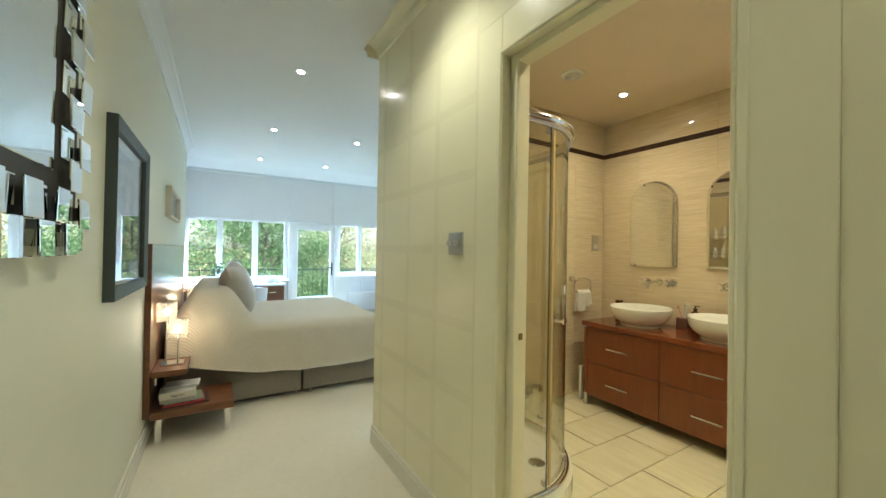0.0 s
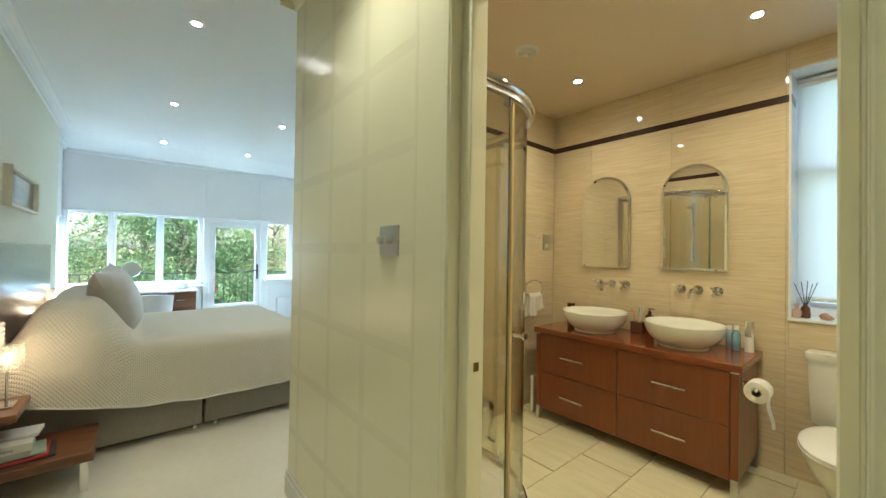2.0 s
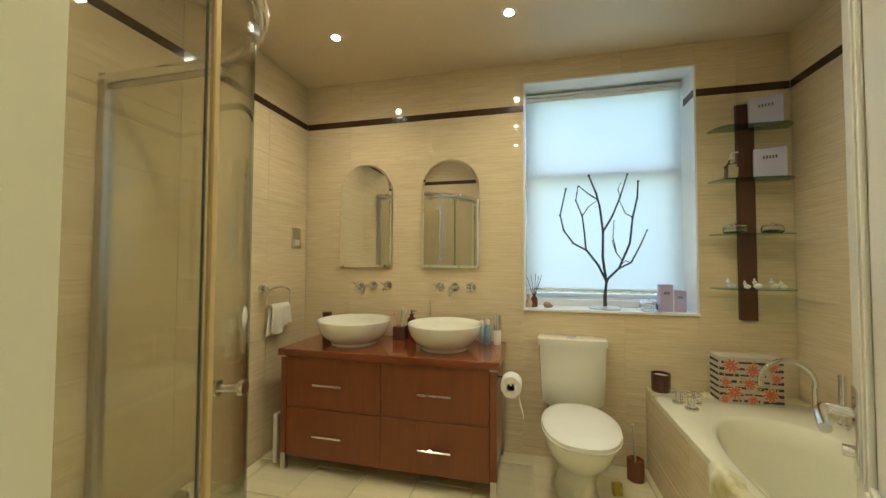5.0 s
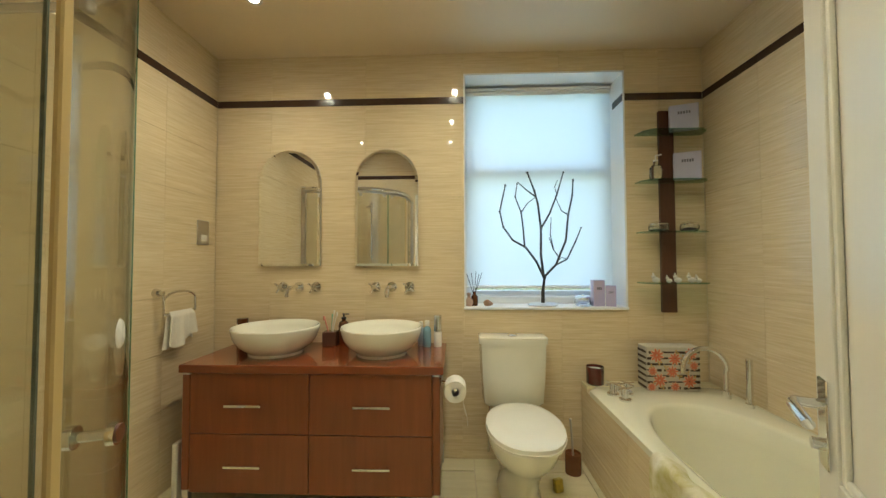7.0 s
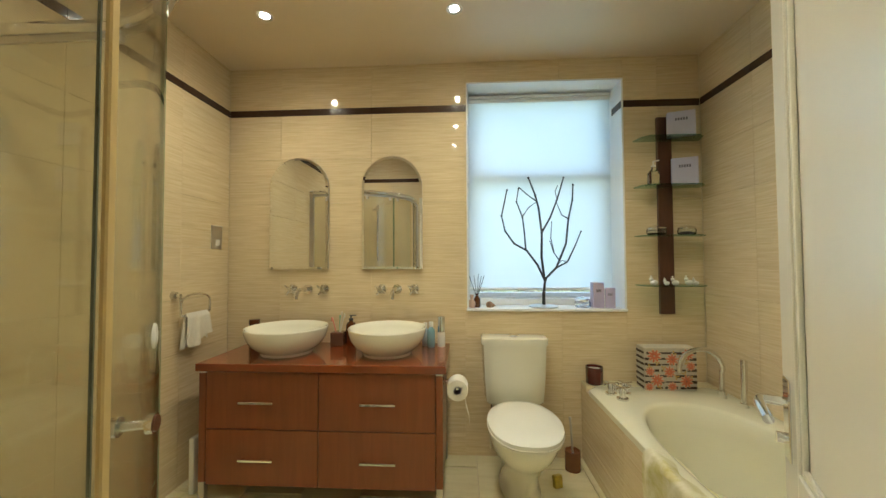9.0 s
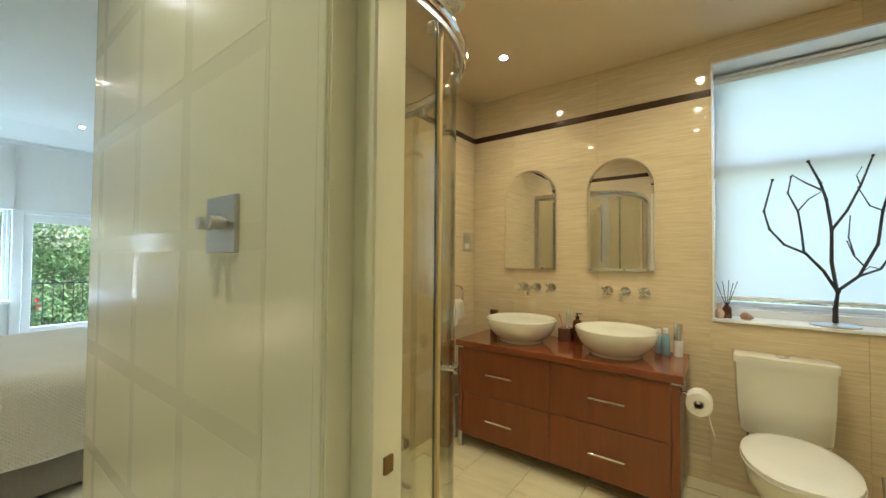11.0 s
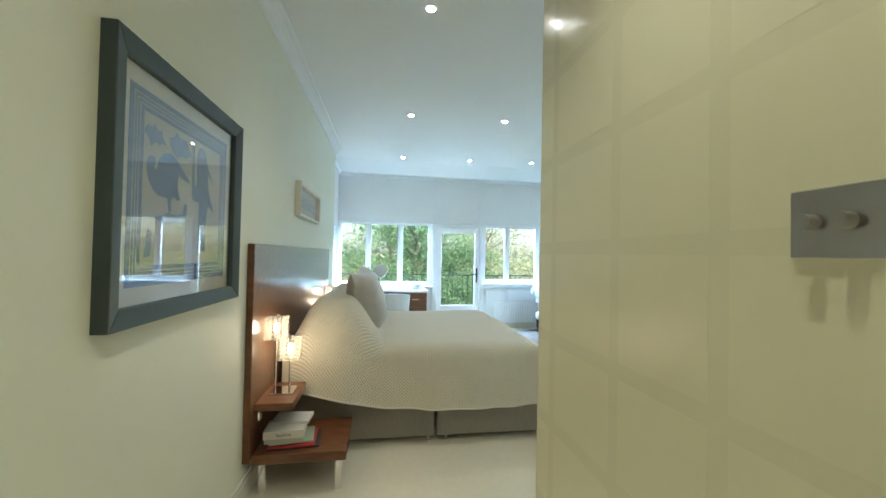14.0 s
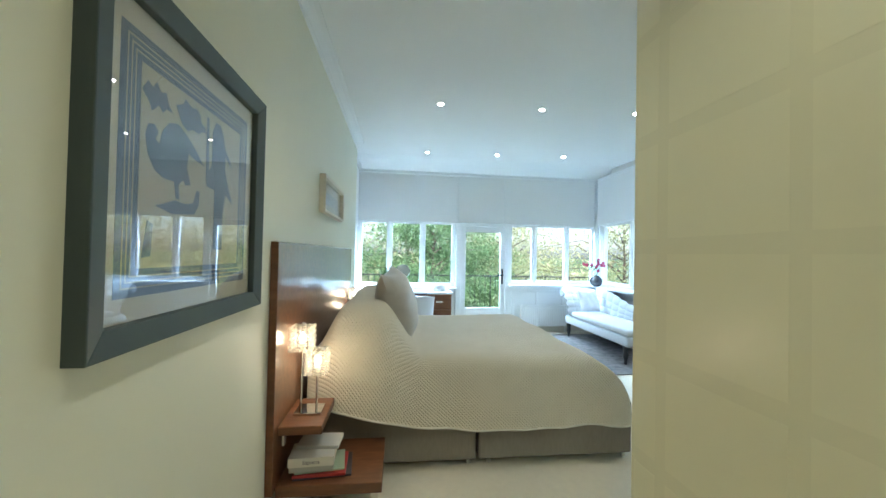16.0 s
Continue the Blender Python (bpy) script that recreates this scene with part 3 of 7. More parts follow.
for x0, x1 in ((-0.44, 1.148), (1.160, 1.930), (1.940, 3.53)):
    roller_blind("y", YW - 0.06, x0, x1, 1.80, 2.585, BLIND, "white roller blind half lowered over the end windows", group="bedroom roller blinds")
for y0, y1 in ((4.75, 5.93), (5.95, 7.16)):
    roller_blind("x", XR - 0.05, y0, y1, 1.83, 2.585, BLIND, "white roller blind half lowered over the side window", group="bedroom roller blinds")
roller_blind("x", XS + 0.03, 6.14, 7.18, 1.70, 2.60, BLIND, "white roller blind in the bay side", group="bedroom roller blinds")
roller_blind("x", 3.47, W0 + 0.02, W1 - 0.02, 1.055, 2.38, BBLIND, "pale translucent roller blind drawn over the bathroom window")

bm = B()
extrude(bm, [(6.55, ZC - 0.0005), (YW - 0.085, 2.612), (YW - 0.0005, 2.612), (YW - 0.0005, ZC - 0.0005)], "x", XS + 0.001, XR - 0.001)
box(bm, XR - 0.085, XR - 0.0015, 4.66, 6.70, 2.615, ZC - 0.0005, 0.004, 1)
structure("trim_pelmet", bm, CEIL, "white soffit sloping down to the roller blinds", "pelmet")
bm = B()
for x0, x1 in ((1.1485, 1.1595), (1.9305, 1.9395)):
    box(bm, x0, x1, YW - 0.075, YW - 0.0005, 1.80, 2.6115)
box(bm, XR - 0.062, XR - 0.001, YW - 0.068, YW - 0.031, 0.801, 2.6115, 0.003, 1)
structure("trim_blind_posts", bm, UPVC, "slim white posts between the roller blinds", "post")
# bathroom window: reveal lining, frame, sill
bm = B()
box(bm, XE - 0.002, XE + 0.26, W0 - 0.001, W0 + 0.010, WB, WT)
box(bm, XE - 0.002, XE + 0.26, W1 - 0.010, W1 + 0.001, WB, WT)
box(bm, XE - 0.002, XE + 0.26, W0 + 0.010, W1 - 0.010, WT - 0.010, WT + 0.001)
structure("trim_window_reveal", bm, UPVC, "white lined window reveal", "window reveal")
bm = B()
box(bm, XE - 0.012, XE + 0.26, W0 - 0.004, W1 + 0.004, WB - 0.012, WB + 0.004, 0.003, 1)
structure("window_sill", bm, UPVC, "glossy white bathroom window sill", "window sill")
bm = B()
for y0 in (W0 + 0.0101, W1 - 0.0121):
    box(bm, XE + 0.004, 3.452, y0, y0 + 0.002, 2.24, 2.285)
structure("trim_reveal_border", bm, BORDER, "dark border strip turning into the window reveal", "border strip")
window("window_5", "x", 3.52, [(W0 + 0.03, W1 - 0.03)], WB + 0.06, WT - 0.04, "white framed bathroom window behind the blind")
bm = B()
box(bm, 3.50, 3.575, W0 + 0.01, W1 - 0.01, 1.80, 1.86, 0.004, 1)
box(bm, 3.49, 3.53, W0 + 0.01, W1 - 0.01, WB + 0.004, WB + 0.05, 0.004, 1)
structure("trim_window_transom", bm, UPVC, "white window transom", "window frame")

# ---------------------------------------------------------------- bathroom tiles
def wall_tiles(axis, c, face, a0, a1, z0, z1, first, parent_name, hole=None):
    """Tiles of 62 by 30 cm on a wall; axis 'x': the wall is across x at c. hole: a0, a1, z0, z1."""
    T, L, Hh, th = 0.0004, 0.62, 0.30, 0.010
    holder = thing(parent_name, (c, (a0 + a1) / 2, 0) if axis == "x" else ((a0 + a1) / 2, c, 0), "glossy beige streaked tiles with a dark border strip", "wall tiles", "", "structure")
    rows = []
    z = 2.24
    while z > z0 + 0.01:
        rows.append((max(z0, z - Hh), z, TILE, "tile"))
        z -= Hh
    rows.append((2.24, 2.285, BORDER, "border_tile"))
    z = 2.285
    while z < z1 - 0.01:
        rows.append((z, min(z1, z + Hh), TILE, "tile"))
        z += Hh
    for r0, r1, material, nm in rows:
        a = first
        while a < a1:
            s0, s1 = max(a, a0), min(a + L, a1)
            a += L
            if s1 - s0 < 0.01:
                continue
            cells = [(s0, s1, r0, r1)]
            if hole:
                h0, h1, k0, k1 = hole
                out = []
                for (p0, p1, q0, q1) in cells:
                    if p1 <= h0 or p0 >= h1 or q1 <= k0 or q0 >= k1:
                        out.append((p0, p1, q0, q1))
                        continue
                    if p0 < h0:
                        out.append((p0, h0, q0, q1))
                    if p1 > h1:
                        out.append((h1, p1, q0, q1))
                    m0, m1 = max(p0, h0), min(p1, h1)
                    if q0 < k0:
                        out.append((m0, m1, q0, k0))
                    if q1 > k1:
                        out.append((m0, m1, k1, q1))
                cells = out
            for (p0, p1, q0, q1) in cells:
                if p1 - p0 < 0.012 or q1 - q0 < 0.012:
                    continue
                bm = B()
                lo, hi = (c, c + th * face) if face > 0 else (c + th * face, c)
                e = 0.0012 if material is BORDER else 0
                if axis == "x":
                    box(bm, lo - (e if face < 0 else 0), hi + (e if face > 0 else 0), p0 + T, p1 - T, q0 + T, q1 - T, 0.0007, 1)
                else:
                    box(bm, p0 + T, p1 - T, lo - (e if face < 0 else 0), hi + (e if face > 0 else 0), q0 + T, q1 - T, 0.0007, 1)
                part(nm, bm, material, holder)


def bathroom_tiles():
    wall_tiles("x", XE + 0.012, -1, YS, YB - 0.01, 0, ZB, -1.188, "wall_tiles_window", (W0, W1, WB - 0.012, WT))
    wall_tiles("y", YB, -1, XQ + 0.012, XE, 0, ZB, 1.02, "wall_tiles_shower")
    wall_tiles("y", YS - 0.012, 1, XQ + 0.012, XE, 0, ZB, 1.02, "wall_tiles_bath")
    wall_tiles("x", XQ, 1, D1 + 0.03, YB - 0.01, 0, ZB, 0.95, "wall_tiles_door_side")
    wall_tiles("x", XQ, 1, YS, D0 - 0.03, 0, ZB, -1.188, "wall_tiles_bath_end")
    holder = thing("floor_tiles", (2.2, 0.8, 0), "large cream floor tiles with narrow joints", "floor tiles", "", "structure")
    y = -0.978
    k = 0
    while y < YB:
        x = XP + 0.055 - 0.31 * ((k + 2) % 2) - 0.62
        while x < XE:
            x0, x1, y0, y1 = max(x, XP + 0.03), min(x + 0.6, XE), max(y, YS), min(y + 0.314, YB - 0.01)
            if x1 - x0 > 0.02 and y1 - y0 > 0.02:
                bm = B()
                if x0 < XQ and (y1 < D0 or y0 > D1):
                    x0 = XQ
                box(bm, x0 + 0.0008, x1 - 0.0008, y0 + 0.0008, y1 - 0.0008, -0.006, 0.002, 0.0010, 1)
                part("tile", bm, FTILE, holder)
            x += 0.62
        y += 0.317
        k += 1



# ---------------------------------------------------------------- ceiling fittings
LAMP_ON = glow("spotlight_lamp", (1.0, 0.92, 0.78), 28.0)


def downlight(x, y, z, label, group):
    t = thing("spotlight", (x, y, z), label, "spotlight", group)
    bm = B()
    lathe(bm, [(0.0245, -0.0005), (0.041, -0.004), (0.043, -0.001), (0.043, 0.003)], (x, y, z), 24)
    part("trim_ring", bm, STEEL, t, "", True)
    bm = B()
    lathe(bm, [(0.0, -0.0035), (0.018, -0.0035), (0.024, -0.002), (0.024, 0.002)], (x, y, z), 20)
    part("lamp", bm, LAMP_ON, t, "lit halogen lamp", True)


for x, y in BED_SPOTS + HALL_SPOTS:
    downlight(x, y, ZC, "round recessed spotlight, lit, in the white ceiling", "bedroom and hall spotlights")
# the added, unseen lamp over the bath gets a fitting too
for x, y in BATH_SPOTS:
    downlight(x, y, ZB, "round recessed spotlight, lit, in the bathroom ceiling", "bathroom spotlights")
v = thing("ceiling_vent", (2.155, 1.73, ZB), "round white extractor vent with concentric rings", "ceiling vent")
bm = B()
lathe(bm, [(0.062, -0.010), (0.078, -0.006), (0.082, 0.002)], (2.155, 1.73, ZB), 32)
part("rim", bm, PLASTIC_WHITE, v, "", True)
for r in (0.05, 0.034, 0.018):
    bm = B()
    lathe(bm, [(r - 0.008, -0.006), (r, -0.018), (r + 0.003, -0.016), (r - 0.004, -0.002)], (2.155, 1.73, ZB), 28)
    part("ring", bm, PLASTIC_WHITE, v, "", True)
bm = B()
lathe(bm, [(0.0, -0.003), (0.060, -0.003), (0.060, 0.001)], (2.155, 1.73, ZB), 28)
part("backing", bm, BLACK, v)


# ---------------------------------------------------------------- bathroom door, open inward
def bathroom_door():
    L, H, T = 0.715, 2.02, 0.04
    hx, hy, ang = 1.093, 0.300, -29.0
    d = thing("door_1", (hx, hy, 0), "cream panelled bathroom door standing open", "door", "", "structure")
    m = pose(hx, hy, 0, 0, 0, ang)

    def put(name, bm, material, parent, label="", smooth=False):
        bmesh.ops.transform(bm, matrix=m, verts=bm.verts)
        return part(name, bm, material, parent, label, smooth)
    bm = B()
    for a, b, c, e in ((0, 0.10, 0.008, H), (L - 0.10, L, 0.008, H), (0.10, L - 0.10, H - 0.11, H), (0.10, L - 0.10, 0.008, 0.22), (0.10, L - 0.10, 0.66, 0.84)):
        box(bm, a, b, 0, T, c, e, 0.002, 1)
    put("leaf", bm, TRIM, d)
    for c, e in ((0.22, 0.66), (0.84, H - 0.11)):
        bm = B()
        box(bm, 0.10, L - 0.10, 0.014, T - 0.014, c, e)
        put("panel", bm, TRIM, d)
        bm = B()
        for y0, y1 in ((0.004, 0.014), (T - 0.014, T - 0.004)):
            box(bm, 0.10, 0.118, y0, y1, c, e, 0.004, 2)
            box(bm, L - 0.118, L - 0.10, y0, y1, c, e, 0.004, 2)
            box(bm, 0.118, L - 0.118, y0, y1, c, c + 0.018, 0.004, 2)
            box(bm, 0.118, L - 0.118, y0, y1, e - 0.018, e, 0.004, 2)
        put("moulding", bm, TRIM, d)
    for s in (1, -1):
        y = T if s > 0 else 0
        bm = B()
        box(bm, L - 0.075, L - 0.030, y, y + s * 0.006, 0.845, 1.010, 0.002, 1)
        pl = put("handle_plate", bm, CHROME, d, "chrome plate")
        bm = B()
        cyl(bm, (L - 0.052, y, 0.962), (L - 0.052, y + s * 0.045, 0.962), 0.010, seg=14)
        tube(bm, [(L - 0.052, y + s * 0.045, 0.962), (L - 0.08, y + s * 0.052, 0.962), (L - 0.12, y + s * 0.052, 0.960), (L - 0.16, y + s * 0.050, 0.955)], 0.0095, 12)
        put("lever", bm, CHROME, pl, "", True)
        bm = B()
        cyl(bm, (L - 0.052, y, 0.888), (L - 0.052, y + s * 0.022, 0.888), 0.011, seg=14)
        put("turn_knob", bm, CHROME, pl, "", True)
    for z in (0.25, 1.0, 1.75):
        bm = B()
        cyl(bm, (0, T + 0.003, z - 0.05), (0, T + 0.003, z + 0.05), 0.006, seg=10)
        put("hinge", bm, CHROME, d)


bathroom_door()


# ---------------------------------------------------------------- shower enclosure
def shower_path(inset=0.0, n=16):
    """Plan of the curved front, from the door-side wall round to the bedroom-side wall."""
    c, r = (1.40, 1.78), 0.52 - inset
    pts = [(XQ + 0.012, c[1] - r), (1.25, c[1] - r)]
    pts += [(c[0] + r * math.sin(radians(a)), c[1] - r * math.cos(radians(a))) for a in [90 * i / n for i in range(n + 1)]]
    pts += [(c[0] + r, YB - 0.012)]
    return pts


def strip(bm, pts, z0, z1, t):
    """A thin upright sheet along plan points."""
    n = len(pts)
    nor = []
    for i in range(n):
        d = Vector((*pts[min(i + 1, n - 1)], 0)) - Vector((*pts[max(i - 1, 0)], 0))
        nor.append(Vector((d.y, -d.x, 0)).normalized())
    a = [Vector((*p, 0)) - nor[i] * t / 2 for i, p in enumerate(pts)]
    b = [Vector((*p, 0)) + nor[i] * t / 2 for i, p in enumerate(pts)]
    outline = [(p.x, p.y) for p in a] + [(p.x, p.y) for p in reversed(b)]
    lo = [bm.verts.new((x, y, z0)) for x, y in outline]
    hi = [bm.verts.new((x, y, z1)) for x, y in outline]
    k = len(lo)
    for i in range(k):
        bm.faces.new((lo[i], lo[(i + 1) % k], hi[(i + 1) % k], hi[i]))
    for i in range(n - 1):
        j = k - 1 - i
        bm.faces.new((lo[i], lo[i + 1], lo[j - 1], lo[j]))
        bm.faces.new((hi[i], hi[i + 1], hi[j - 1], hi[j]))
    return bm


def shower():
    t = thing("shower_enclosure", (1.55, 1.75, 0), "quadrant shower with curved clear glass and chrome rails", "shower")
    bm = B()
    outer = shower_path(-0.035)
    prism(bm, [(XQ + 0.012, YB - 0.012)] + outer, 0.002, 0.09)
    tray = part("tray", bm, ACRYLIC, t, "white shower tray")
    bm = B()
    prism(bm, [(XQ + 0.05, YB - 0.05)] + [(max(x, XQ + 0.05), min(y, YB - 0.05)) for x, y in shower_path(0.05)], 0.0905, 0.093)
    part("tray_floor", bm, PLASTIC_WHITE, tray)
    bm = B()
    lathe(bm, [(0.0, 0.102), (0.040, 0.100), (0.048, 0.094), (0.048, 0.091)], (1.62, 1.50, 0), 24)
    part("drain_cover", bm, CHROME, tray, "", True)
    path = shower_path()
    for nm, z, r in (("top_rail", 1.965, 0.022), ("bottom_rail", 0.112, 0.016)):
        bm = B()
        tube(bm, [(x, y, z) for x, y in path], r, 12)
        part(nm, bm, CHROME, t, "", True)
    bm = B()
    strip(bm, path, 1.925, 1.955, 0.010)
    part("track", bm, STEEL, t)
    def bend(a, inset=0.018):
        return (1.40 + (0.52 - inset) * math.sin(radians(a)), 1.78 - (0.52 - inset) * math.cos(radians(a)))
    fixed_a = path[0:3] + [bend(4.4, 0.0)]
    door_a, door_b, fixed_b = [bend(9.5 + 35.5 * k / 7) for k in range(8)], [bend(46 + 40 * k / 7) for k in range(8)], path[17:]
    for nm, pts in (("fixed_pane", fixed_a), ("sliding_door", door_a), ("sliding_door", door_b), ("fixed_pane", fixed_b)):
        bm = B()
        strip(bm, pts, 0.125, 1.93, 0.006)
        p = part(nm, bm, SHOWER_GLASS, t, "", True)
        p.visible_shadow = False
        if nm == "sliding_door":
            x, y = pts[-1] if pts is door_a else pts[0]
            bm = B()
            box(bm, x - 0.004, x + 0.004, y - 0.004, y + 0.004, 0.125, 1.93)
            part("edge_strip", bm, GREEN_GLASS, p, "clear edge strip")
    seal = mat("amber_seal", (0.55, 0.41, 0.17), 0.3, var=0.12, scale=30, stretch=(1, 1, 0.1))
    x, y = door_a[0]
    bm = B()
    box(bm, x - 0.009, x + 0.009, y - 0.008, y + 0.005, 0.125, 1.93, 0.003, 1)
    part("door_seal", bm, seal, t, "yellowed plastic seal strip")
    x, y = fixed_a[-1]
    bm = B()
    box(bm, x - 0.0015, x + 0.0015, y - 0.003, y + 0.003, 0.125, 1.93)
    part("pane_edge", bm, mat("dark_glass_edge", (0.10, 0.12, 0.09), 0.2, var=0.1), t, "dark green glass edge")
    x, y = bend(27, 0.012)
    m = Matrix.Translation((x, y, 1.10)) @ pose(0, 0, 0, 90, 0, 27)
    bm = B()
    lathe(bm, [(0.0, 0.0), (0.020, 0.0), (0.022, 0.001), (0.020, 0.003), (0.0, 0.004)], (x, y, 1.10), 24, 1, 1.25, m.to_3x3().to_4x4())
    part("round_sticker", bm, PLASTIC_WHITE, t, "round white plastic sticker", True)
    for x0, x1, y0, y1 in ((XQ + 0.012, XQ + 0.04, 1.245, 1.275), (1.90, 1.94, YB - 0.05, YB - 0.011)):
        bm = B()
        box(bm, x0, x1, y0, y1, 0.09, 1.985, 0.003, 1)
        part("wall_profile", bm, STEEL, t, "brushed steel wall profile")
    # door knob with a dark disc, and roller blocks
    x, y = bend(19)
    out = (Vector((x, y, 0)) - Vector((1.40, 1.78, 0))).normalized()
    bm = B()
    p = Vector((x, y, 0.945))
    cyl(bm, p - out * 0.022, p + out * 0.024, 0.009, seg=14)
    cyl(bm, p + out * 0.024, p + out * 0.036, 0.019, seg=20)
    cyl(bm, p - out * 0.034, p - out * 0.022, 0.019, seg=20)
    k = part("knob", bm, CHROME, t, "", True)
    bm = B()
    cyl(bm, p + out * 0.036, p + out * 0.039, 0.015, seg=20)
    part("knob_disc", bm, mat("dark_wood_disc", (0.10, 0.035, 0.015), 0.3, var=0.2, scale=60), k, "dark wooden disc")
    for i in (3, 9, 11, 16):
        for z in (1.915, 0.15):
            x, y = shower_path(0.02)[i]
            bm = B()
            obox(bm, Matrix.Translation((x, y, z)), 0.030, 0.024, 0.034, 0.005, 2)
            part("roller_block", bm, STEEL, t)
    # corner shelf unit with bottles and mixer inside
    s = thing("shower_mixer", (XQ + 0.02, 1.75, 1.1), "chrome bar shower mixer with riser rail and hand shower", "shower mixer")
    bm = B()
    cyl(bm, (XQ + 0.07, 1.62, 1.1), (XQ + 0.07, 1.88, 1.1), 0.022, seg=18)
    for y in (1.68, 1.82):
        cyl(bm, (XQ + 0.011, y, 1.1), (XQ + 0.07, y, 1.1), 0.016, seg=14)
    part("bar", bm, CHROME, s, "", True)
    bm = B()
    cyl(bm, (XQ + 0.06, 1.75, 1.25), (XQ + 0.06, 1.75, 1.95), 0.010, seg=12)
    for z in (1.27, 1.93):
        cyl(bm, (XQ + 0.011, 1.75, z), (XQ + 0.06, 1.75, z), 0.012, seg=12)
    part("riser", bm, CHROME, s, "", True)
    bm = B()
    lathe(bm, [(0.012, 0.0), (0.05, 0.012), (0.05, 0.022), (0.014, 0.05)], (XQ + 0.13, 1.75, 1.86), 24)
    tube(bm, [(XQ + 0.06, 1.75, 1.80), (XQ + 0.10, 1.75, 1.86), (XQ + 0.13, 1.75, 1.89)], 0.011, 10)
    part("hand_shower", bm, CHROME, s, "", True)
    k = thing("shower_caddy", (XQ + 0.02, 2.12, 1.2), "two-tier chrome wire caddy on the shower wall", "shower caddy")
    for z in (1.28, 1.52):
        bm = B()
        for h in (0, 0.05):
            tube(bm, [(XQ + 0.015, 2.02, z + h), (XQ + 0.12, 2.02, z + h), (XQ + 0.12, 2.22, z + h), (XQ + 0.015, 2.22, z + h)], 0.003, 6)
        for i in range(6):
            tube(bm, [(XQ + 0.015, 2.03 + 0.036 * i, z), (XQ + 0.12, 2.03 + 0.036 * i, z)], 0.002, 6)
        part("basket", bm, CHROME, k)
    for z in (1.284, 1.524):
        for y, r, h, c in ((2.07, 0.024, 0.16, (0.75, 0.73, 0.68)), (2.16, 0.026, 0.13, (0.70, 0.70, 0.66))):
            bottle((XQ + 0.07, y, z), r, h, mat("shampoo_plastic", c, 0.3, var=0.03), "white plastic shampoo bottle in the caddy", PLASTIC_WHITE)


def bottle(p, r, h, body, label, cap, neck=0.4, name="bottle", pump=False, group="toiletry bottles"):
    t = thing(name, p, label, "bottle", group)
    bm = B()
    lathe(bm, [(r * 0.9, 0), (r, 0.004), (r, h * 0.62), (r * 0.85, h * 0.72), (r * neck, h * 0.78), (r * neck, h * 0.82)], p, 20)
    part("body", bm, body, t, "", True)
    bm = B()
    if pump:
        lathe(bm, [(r * 0.45, h * 0.82), (r * 0.45, h * 0.88), (r * 0.14, h * 0.89), (r * 0.14, h * 0.98)], p, 14)
        box(bm, p[0] - 0.008, p[0] + 0.008, p[1] - 0.035, p[1] + 0.010, p[2] + h * 0.97, p[2] + h, 0.003, 1)
    else:
        lathe(bm, [(r * 0.6, h * 0.80), (r * 0.6, h * 0.99), (r * 0.55, h)], p, 18)
    part("cap", bm, cap, t, "", True)
    return t


shower()


# ---------------------------------------------------------------- vanity unit
def vanity():
    t = thing("vanity_unit", (3.03, 1.43, 0), "cherry veneered vanity unit with four drawers on steel feet", "vanity")
    bm = B()
    box(bm, 2.795, 3.285, 0.795, 2.072, 0.085, 0.677)
    part("body", bm, CHERRY, t)
    bm = B()
    box(bm, 2.762, 3.288, 0.772, 2.092, 0.678, 0.718, 0.004, 2)
    part("worktop", bm, CHERRY_TOP, t, "polished cherry worktop")
    for y0, y1 in ((0.789, 0.825), (2.042, 2.078)):
        bm = B()
        box(bm, 2.775, 2.806, y0, y1, 0.10, 0.667, 0.002, 1)
        part("corner_post", bm, CHERRY, t)
    for y0, y1 in ((0.790, 0.824), (2.043, 2.077)):
        for x0 in (2.776, 3.25):
            bm = B()
            box(bm, x0, x0 + 0.030, y0, y1, 0.0, 0.10, 0.002, 1)
            part("foot", bm, STEEL, t, "brushed steel foot")
        bm = B()
        box(bm, 2.774, 2.807, y0 - 0.001, y1 + 0.001, 0.667, 0.677, 0.001, 1)
        part("collar", bm, STEEL, t)
    for y0, y1 in ((0.828, 1.4345), (1.4385, 2.039)):
        for z0, z1 in ((0.378, 0.673), (0.088, 0.374)):
            bm = B()
            box(bm, 2.778, 2.796, y0, y1, z0, z1, 0.0015, 1)
            dr = part("drawer_front", bm, CHERRY, t)
            c, zc = (y0 + y1) / 2, (z0 + z1) / 2 - 0.002
            c = c + (-0.01 if y0 < 1 else 0.02)
            bm = B()
            box(bm, 2.748, 2.756, c - 0.092, c + 0.092, zc - 0.008, zc + 0.004, 0.002, 1)
            for s in (-0.075, 0.075):
                box(bm, 2.752, 2.779, c + s - 0.004, c + s + 0.004, zc - 0.006, zc + 0.002)
            part("handle", bm, CHROME, dr, "slim chrome bar handle")


vanity()


